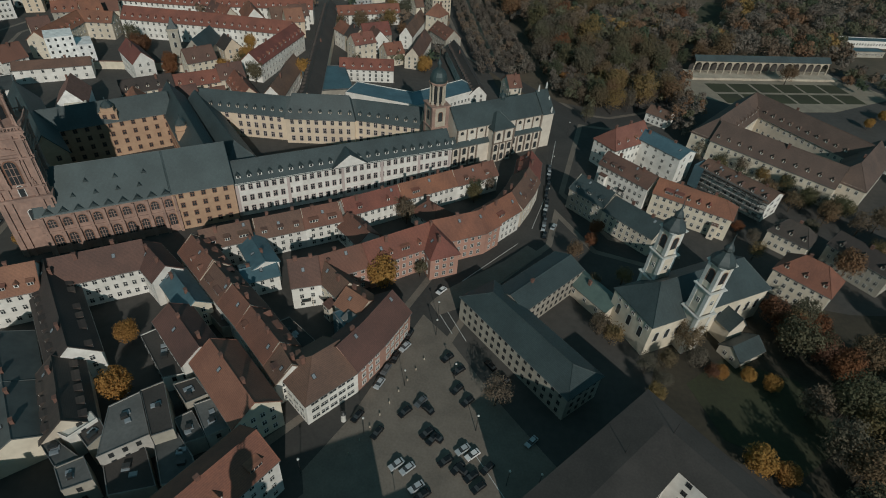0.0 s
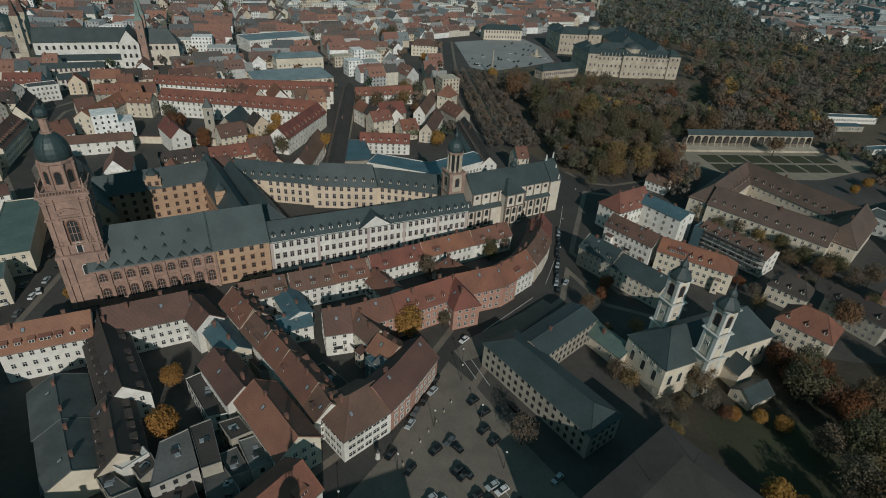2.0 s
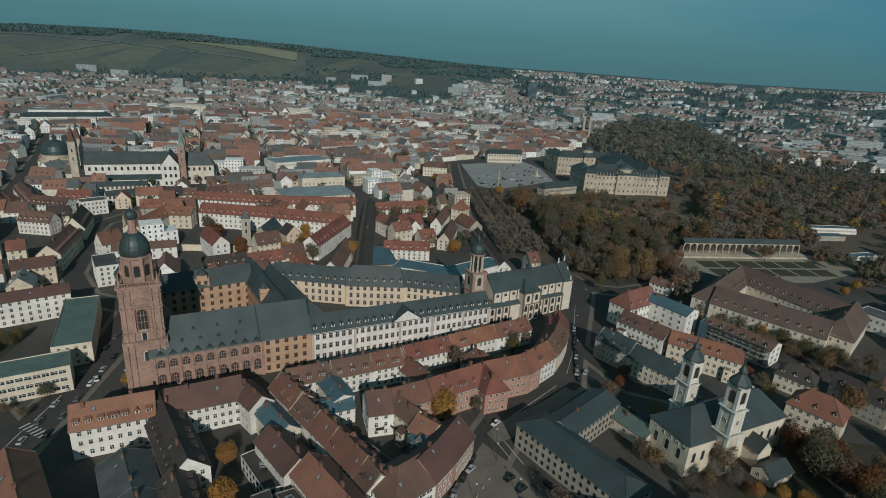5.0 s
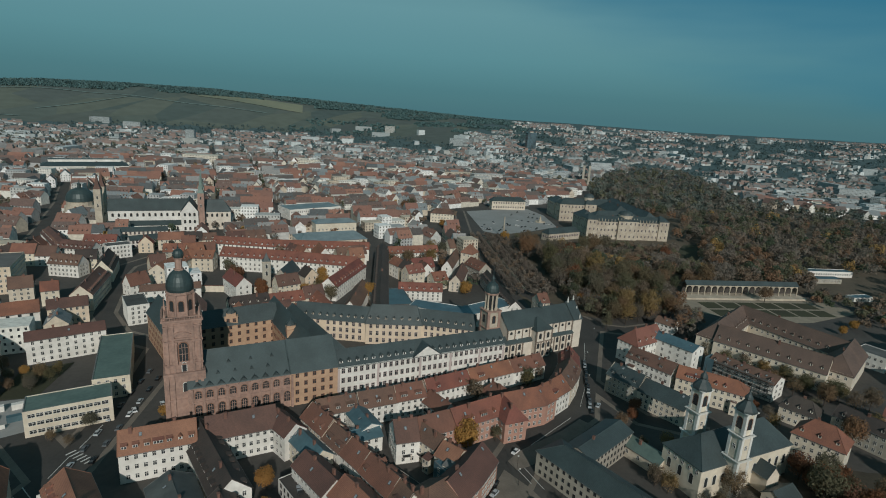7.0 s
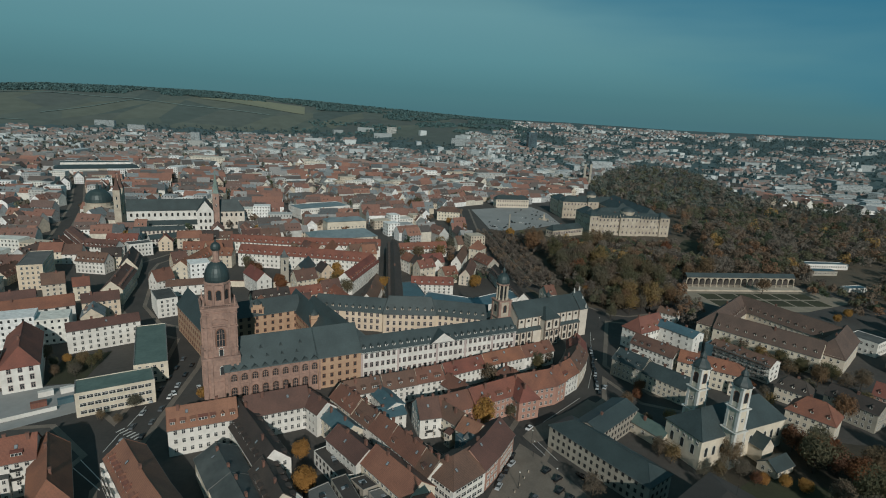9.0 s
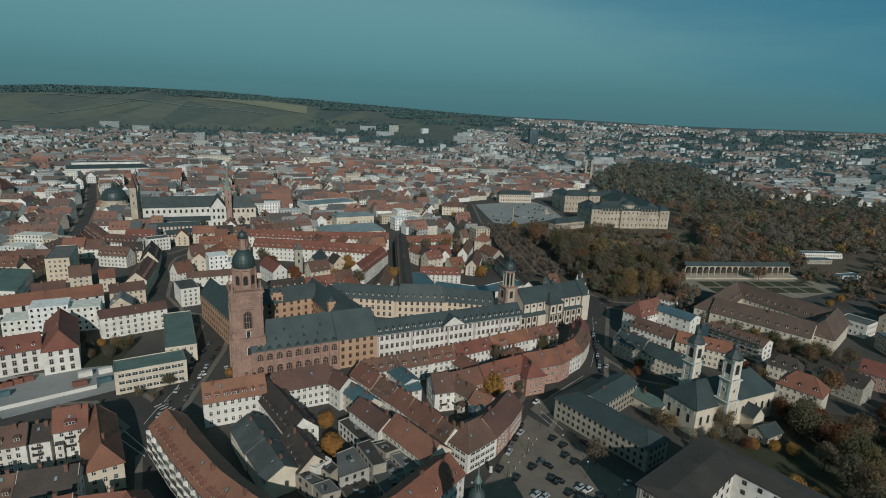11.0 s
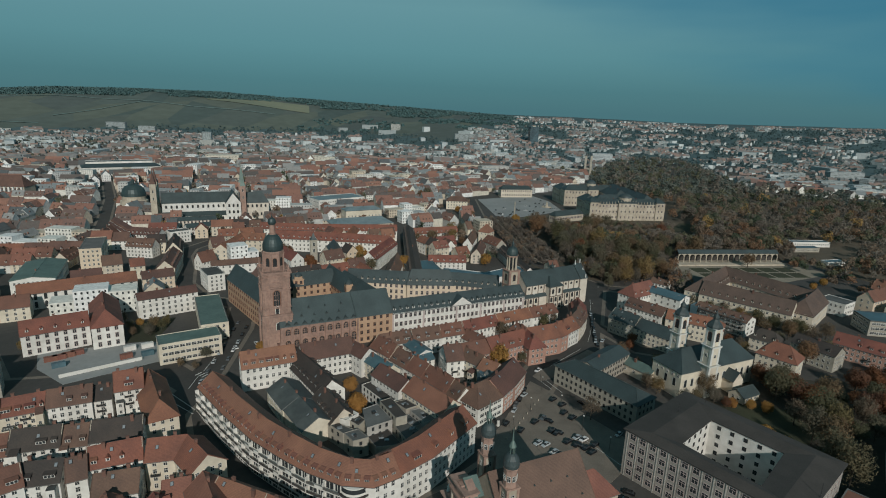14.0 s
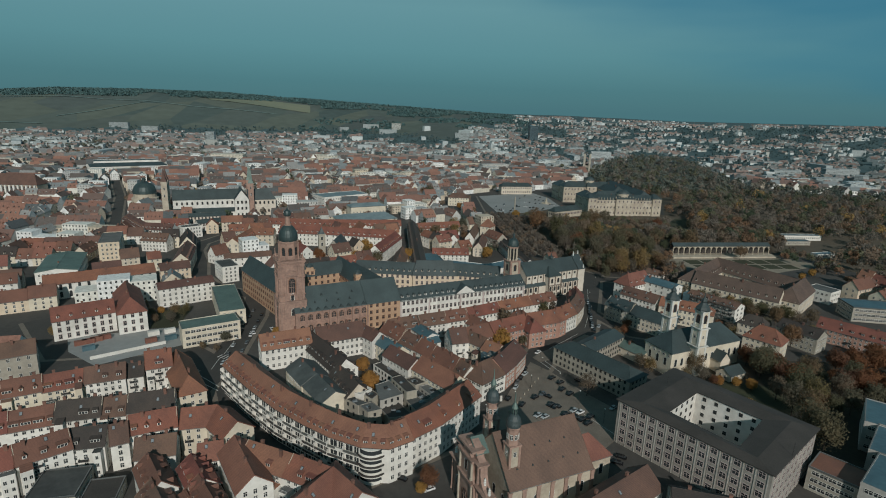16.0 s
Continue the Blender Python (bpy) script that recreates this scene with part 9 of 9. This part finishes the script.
# bare trees and shrubs between the road bend and the garden wall
VERGE = [(50, 30), (30, 56), (24, 110), (60, 120), (112, 118), (118, 84), (124, 62), (118, 34), (106, 10), (98, 16), (106, 44), (88, 46), (70, 32)]
verge_put = []
for i in range(700):
    p = Vector((tree_rnd.uniform(20, 126), tree_rnd.uniform(8, 122)))
    if inside(p, VERGE) and all((p - q).length > 5.5 for q in verge_put) and seg_dist(p, Vector((42, 21)), Vector((96, 40))) > 9:
        verge_put.append(p)
        wood_tree(p, 0, tree_rnd.uniform(8, 16), tree_rnd.uniform(3, 5.5), 300, 0.5, shade=tree_rnd.choice((0, 1, 1, 8, 8, 2, 5)))
for i in range(90):
    p = Vector((tree_rnd.uniform(212, 305), tree_rnd.uniform(40, 178)))
    if inside(p, [(232, 100), (240, 175), (262, 150), (300, 90), (258, 50), (245, 60)]):
        wood_tree(p, 0, tree_rnd.uniform(7, 12), 4.4, 300, 0.6)
FARWOOD = [(160, 335), (215, 395), (262, 330), (330, 200), (268, 120), (300, 90), (392, 250), (470, 420), (600, 655), (502, 685), (430, 722), (362, 815), (400, 1000), (380, 1240), (260, 1280), (180, 1150), (150, 1050), (110, 900), (90, 720), (110, 600), (150, 545), (200, 470), (185, 400)]
CLEARING = [(240, 150), (262, 255), (325, 265), (325, 200), (290, 150)]
for i in range(5200):
    p = Vector((tree_rnd.uniform(-20, 600), tree_rnd.uniform(90, 1660)))
    if inside(p, FARWOOD) and not any(inside(p, q) for q in (CLEARING, PAVED[4])):
        near = p.y < 560
        if noise.noise((p.x * 0.02, p.y * 0.012, 3)) > (0.42 if near else 0.25) or tree_rnd.random() < (0 if near else 0.35):
            continue
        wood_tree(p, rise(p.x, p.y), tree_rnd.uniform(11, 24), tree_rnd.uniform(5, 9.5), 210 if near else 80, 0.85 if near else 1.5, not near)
for i in range(11000):
    p = Vector((tree_rnd.uniform(-1700, 1700), tree_rnd.uniform(60, 2400)))
    if -1.25 * (p.y + 435) - 60 < p.x < 0.72 * (p.y + 435) + 90 and clear(p, 3) and not inside(p, PARK) and (p.x > -0.1 * p.y or rise(p.x, p.y) < 22):
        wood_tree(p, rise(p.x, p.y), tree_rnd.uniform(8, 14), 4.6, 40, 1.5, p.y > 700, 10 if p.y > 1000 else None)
me = bpy.data.meshes.new("far_woods")
me.from_pydata(v, [], f)
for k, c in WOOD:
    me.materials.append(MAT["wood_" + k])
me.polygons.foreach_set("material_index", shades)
tagged(new("far_woods", me), "brown autumn woods and haze-tinted far trees", "woods", kind="stuff")
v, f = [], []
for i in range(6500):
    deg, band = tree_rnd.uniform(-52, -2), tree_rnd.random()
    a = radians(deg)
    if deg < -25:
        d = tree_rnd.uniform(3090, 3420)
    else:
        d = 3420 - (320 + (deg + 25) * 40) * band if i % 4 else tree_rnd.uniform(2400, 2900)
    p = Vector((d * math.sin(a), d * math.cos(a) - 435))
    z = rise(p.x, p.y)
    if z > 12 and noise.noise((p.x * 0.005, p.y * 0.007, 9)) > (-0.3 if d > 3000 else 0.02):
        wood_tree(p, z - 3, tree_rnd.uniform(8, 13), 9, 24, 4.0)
me = bpy.data.meshes.new("hill_woods")
me.from_pydata(v, [], f)
# leaf colours shifted to blue-grey, with the haze of distance painted in
MAT["hazed_hill_leaves"] = wood_material("hazed_hill_leaves", [(0.095, 0.17, 0.18), (0.11, 0.185, 0.185), (0.1, 0.175, 0.175), (0.12, 0.19, 0.18)])
me.materials.append(MAT["hazed_hill_leaves"])
tagged(new("hill_woods", me), "woods on the far hill, tinted grey-green for haze", "woods", kind="stuff")


# ---- cars ----
CARPAINT = [material("car_paint_" + n, c, tuple(x * 0.85 for x in c), rough=0.25, bump=0, grain=1) for n, c in (("silver", (0.42, 0.45, 0.47)), ("black", (0.012, 0.013, 0.015)), ("white", (0.72, 0.72, 0.72)), ("blue", (0.1, 0.2, 0.28)), ("grey", (0.12, 0.13, 0.14)), ("yellow", (0.6, 0.5, 0.16)))]
MAT["tyre"] = material("tyre", (0.02, 0.02, 0.02), (0.012, 0.012, 0.012), bump=0)


def car_meshes(length, width, height):
    """Body shell, glazed cabin and a wheel."""
    bm = bmesh.new()
    half, w = length / 2, width / 2
    prof = [(-half, 0.35), (-half, 0.72), (-half * 0.94, 0.86), (-half * 0.45, 0.92), (half * 0.72, 0.98), (half * 0.97, 0.9), (half, 0.5), (half * 0.97, 0.3)]
    rows = [[bm.verts.new((x, s * (w - (0.1 if z > 0.8 else 0)), z)) for x, z in prof] for s in (-1, 1)]
    for i in range(len(prof)):
        j = (i + 1) % len(prof)
        bm.faces.new((rows[0][i], rows[0][j], rows[1][j], rows[1][i]))
    bm.faces.new(rows[0][::-1])
    bm.faces.new(rows[1])
    bmesh.ops.recalc_face_normals(bm, faces=bm.faces[:])
    body = bpy.data.meshes.new("body")
    bm.to_mesh(body)
    bm.free()
    bm = bmesh.new()
    lo = [(-half * 0.5, w - 0.12), (half * 0.78, w - 0.12)]
    hi = [(-half * 0.14, w - 0.32), (half * 0.5, w - 0.32)]
    q = [bm.verts.new(p) for p in ((lo[0][0], -lo[0][1], 0.9), (lo[1][0], -lo[1][1], 0.95), (lo[1][0], lo[1][1], 0.95), (lo[0][0], lo[0][1], 0.9), (hi[0][0], -hi[0][1], height - 0.04), (hi[1][0], -hi[1][1], height - 0.04), (hi[1][0], hi[1][1], height - 0.04), (hi[0][0], hi[0][1], height - 0.04))]
    for ids in ((0, 1, 5, 4), (1, 2, 6, 5), (2, 3, 7, 6), (3, 0, 4, 7), (4, 5, 6, 7)):
        bm.faces.new([q[i] for i in ids])
    cabin = bpy.data.meshes.new("cabin_glass")
    bm.to_mesh(cabin)
    bm.free()
    cabin.materials.append(MAT["glass"])
    bm = bmesh.new()
    box(bm, hi[0][0] - 0.08, -hi[0][1] - 0.05, height - 0.05, hi[1][0] + 0.08, hi[0][1] + 0.05, height + 0.02)
    roof = bpy.data.meshes.new("car_roof")
    bm.to_mesh(roof)
    bm.free()
    bm = bmesh.new()
    lathe(bm, [(0.2, -0.11), (0.32, -0.1), (0.32, 0.1), (0.2, 0.11)], 10)
    wheel = bpy.data.meshes.new("wheel")
    bm.to_mesh(wheel)
    bm.free()
    wheel.materials.append(MAT["tyre"])
    return body, cabin, roof, wheel


SHELL = {}
CAR_NAMES = ["silver", "black", "white", "blue", "dark grey", "pale yellow"]


def car(x, y, turn, colour, z=0.1, size=(4.4, 1.8, 1.5), wheels=True):
    ob = thing("car", x, y, z, CAR_NAMES[colour] + " parked car on the paving", "car", "parked cars", turn=turn)
    if (colour, size) not in SHELL:
        body, cabin, roof, wheel = car_meshes(*size)
        body.materials.append(CARPAINT[colour])
        roof.materials.append(CARPAINT[colour])
        SHELL[colour, size] = (body, cabin, roof, wheel)
    body, cabin, roof, wheel = SHELL[colour, size]
    share("body", body, ob, Matrix())
    share("cabin_glass", cabin, ob, Matrix())
    share("car_roof", roof, ob, Matrix())
    for sx in (-0.31, 0.3) if wheels else ():
        for sy in (-1, 1):
            share("wheel", wheel, ob, pose(sx * size[0], sy * (size[1] / 2 - 0.12), 0.32, 90))
    return ob


car(37.5, -192.2, 55, 0)
car(3.1, -207.1, 50, 0)
car(6.2, -207.6, 51, 0)
car(5.0, -186.8, 61, 4)
car(-8.4, -183.4, 75, 0)
car(-4.5, -167.9, 65, 0)
car(19.4, -198.9, 46, 0)
car(8.9, -196.2, 54, 1)
car(-7.9, -177.9, 76, 4)
car(-6.3, -172.8, 81, 1)
car(-4.5, -162.4, 79, 1)
car(1.4, -191.1, 57, 1)
car(10.8, -197.6, 62, 1)
car(22.2, -199.8, 48, 2)
car(9.5, -168.9, 53, 1)
car(13.8, -172.9, 50, 1)
car(14.5, -179.9, 58, 1)
car(18.2, -183.4, 55, 1)
car(15.4, -203.2, 49, 1)
car(19.0, -204.4, 56, 1)
car(22.8, -205.9, 50, 1)
car(25.1, -208.4, 49, 1)
car(-11.2, -195.6, 70, 1)
car(-4.4, -199.3, 69, 1)
car(1.7, -139.4, 61, 2)
car(23.1, -168.6, -40, 1)
car(27.9, -172.6, -37, 1)
car(9.6, -211.9, 47, 0)
car(11.6, -213.5, 48, 1)
car(26.6, -202.7, 55, 1)
car(-55.4, -252.2, -43, 2)
car(-61.3, -259.0, -41, 1)
car(-45.8, -263.6, -12, 1)
car(-34.8, -267.0, 40, 2)
car(7.4, -188.6, -33, 1)
car(11.6, -196.9, -25, 1)
car(20.0, -204.8, -28, 1)
car(34.7, -234.9, -14, 1)
car(36.6, -230.8, -18, 1)
car(66.1, 7.7, 72, 1)
car(39.8, -88.9, -107, 0)
car(-165.8, -155.1, -43, 2)
car(-157.8, -147.1, -44, 2)
car_rnd = random.Random(5)
for row, (off, share_) in enumerate(((4, 0.75), (10, 0.8), (27, 0.35), (46, 0.5), (52, 0.4), (88, 0.45), (120, 0.3), (148, 0.4))):
    for k in range(26):
        # parked side by side in rows along the square's front
        p = Vector((-72, 312)) + Vector((0.97, -0.243)) * (k * 3.1 + car_rnd.uniform(-0.2, 0.2)) + Vector((0.243, 0.97)) * off
        if car_rnd.random() < share_ * 0.7 and inside(p, PAVED[1]):
            car(p.x, p.y, 76 + car_rnd.uniform(-3, 3), car_rnd.choice((0, 1, 1, 2, 4)), wheels=False)
for k in range(16):
    car(-184 + k * 1.65 + (7 if k % 2 else 0), -122 - k * 5.2, -72, car_rnd.choice((0, 1, 2, 4)))
for k in range(12):
    a = Vector((36, -40)).lerp(Vector((36, -96)), k / 11)
    car(a.x + car_rnd.uniform(-0.4, 0.4), a.y, 85, car_rnd.choice((0, 1, 1, 1, 4, 4)))
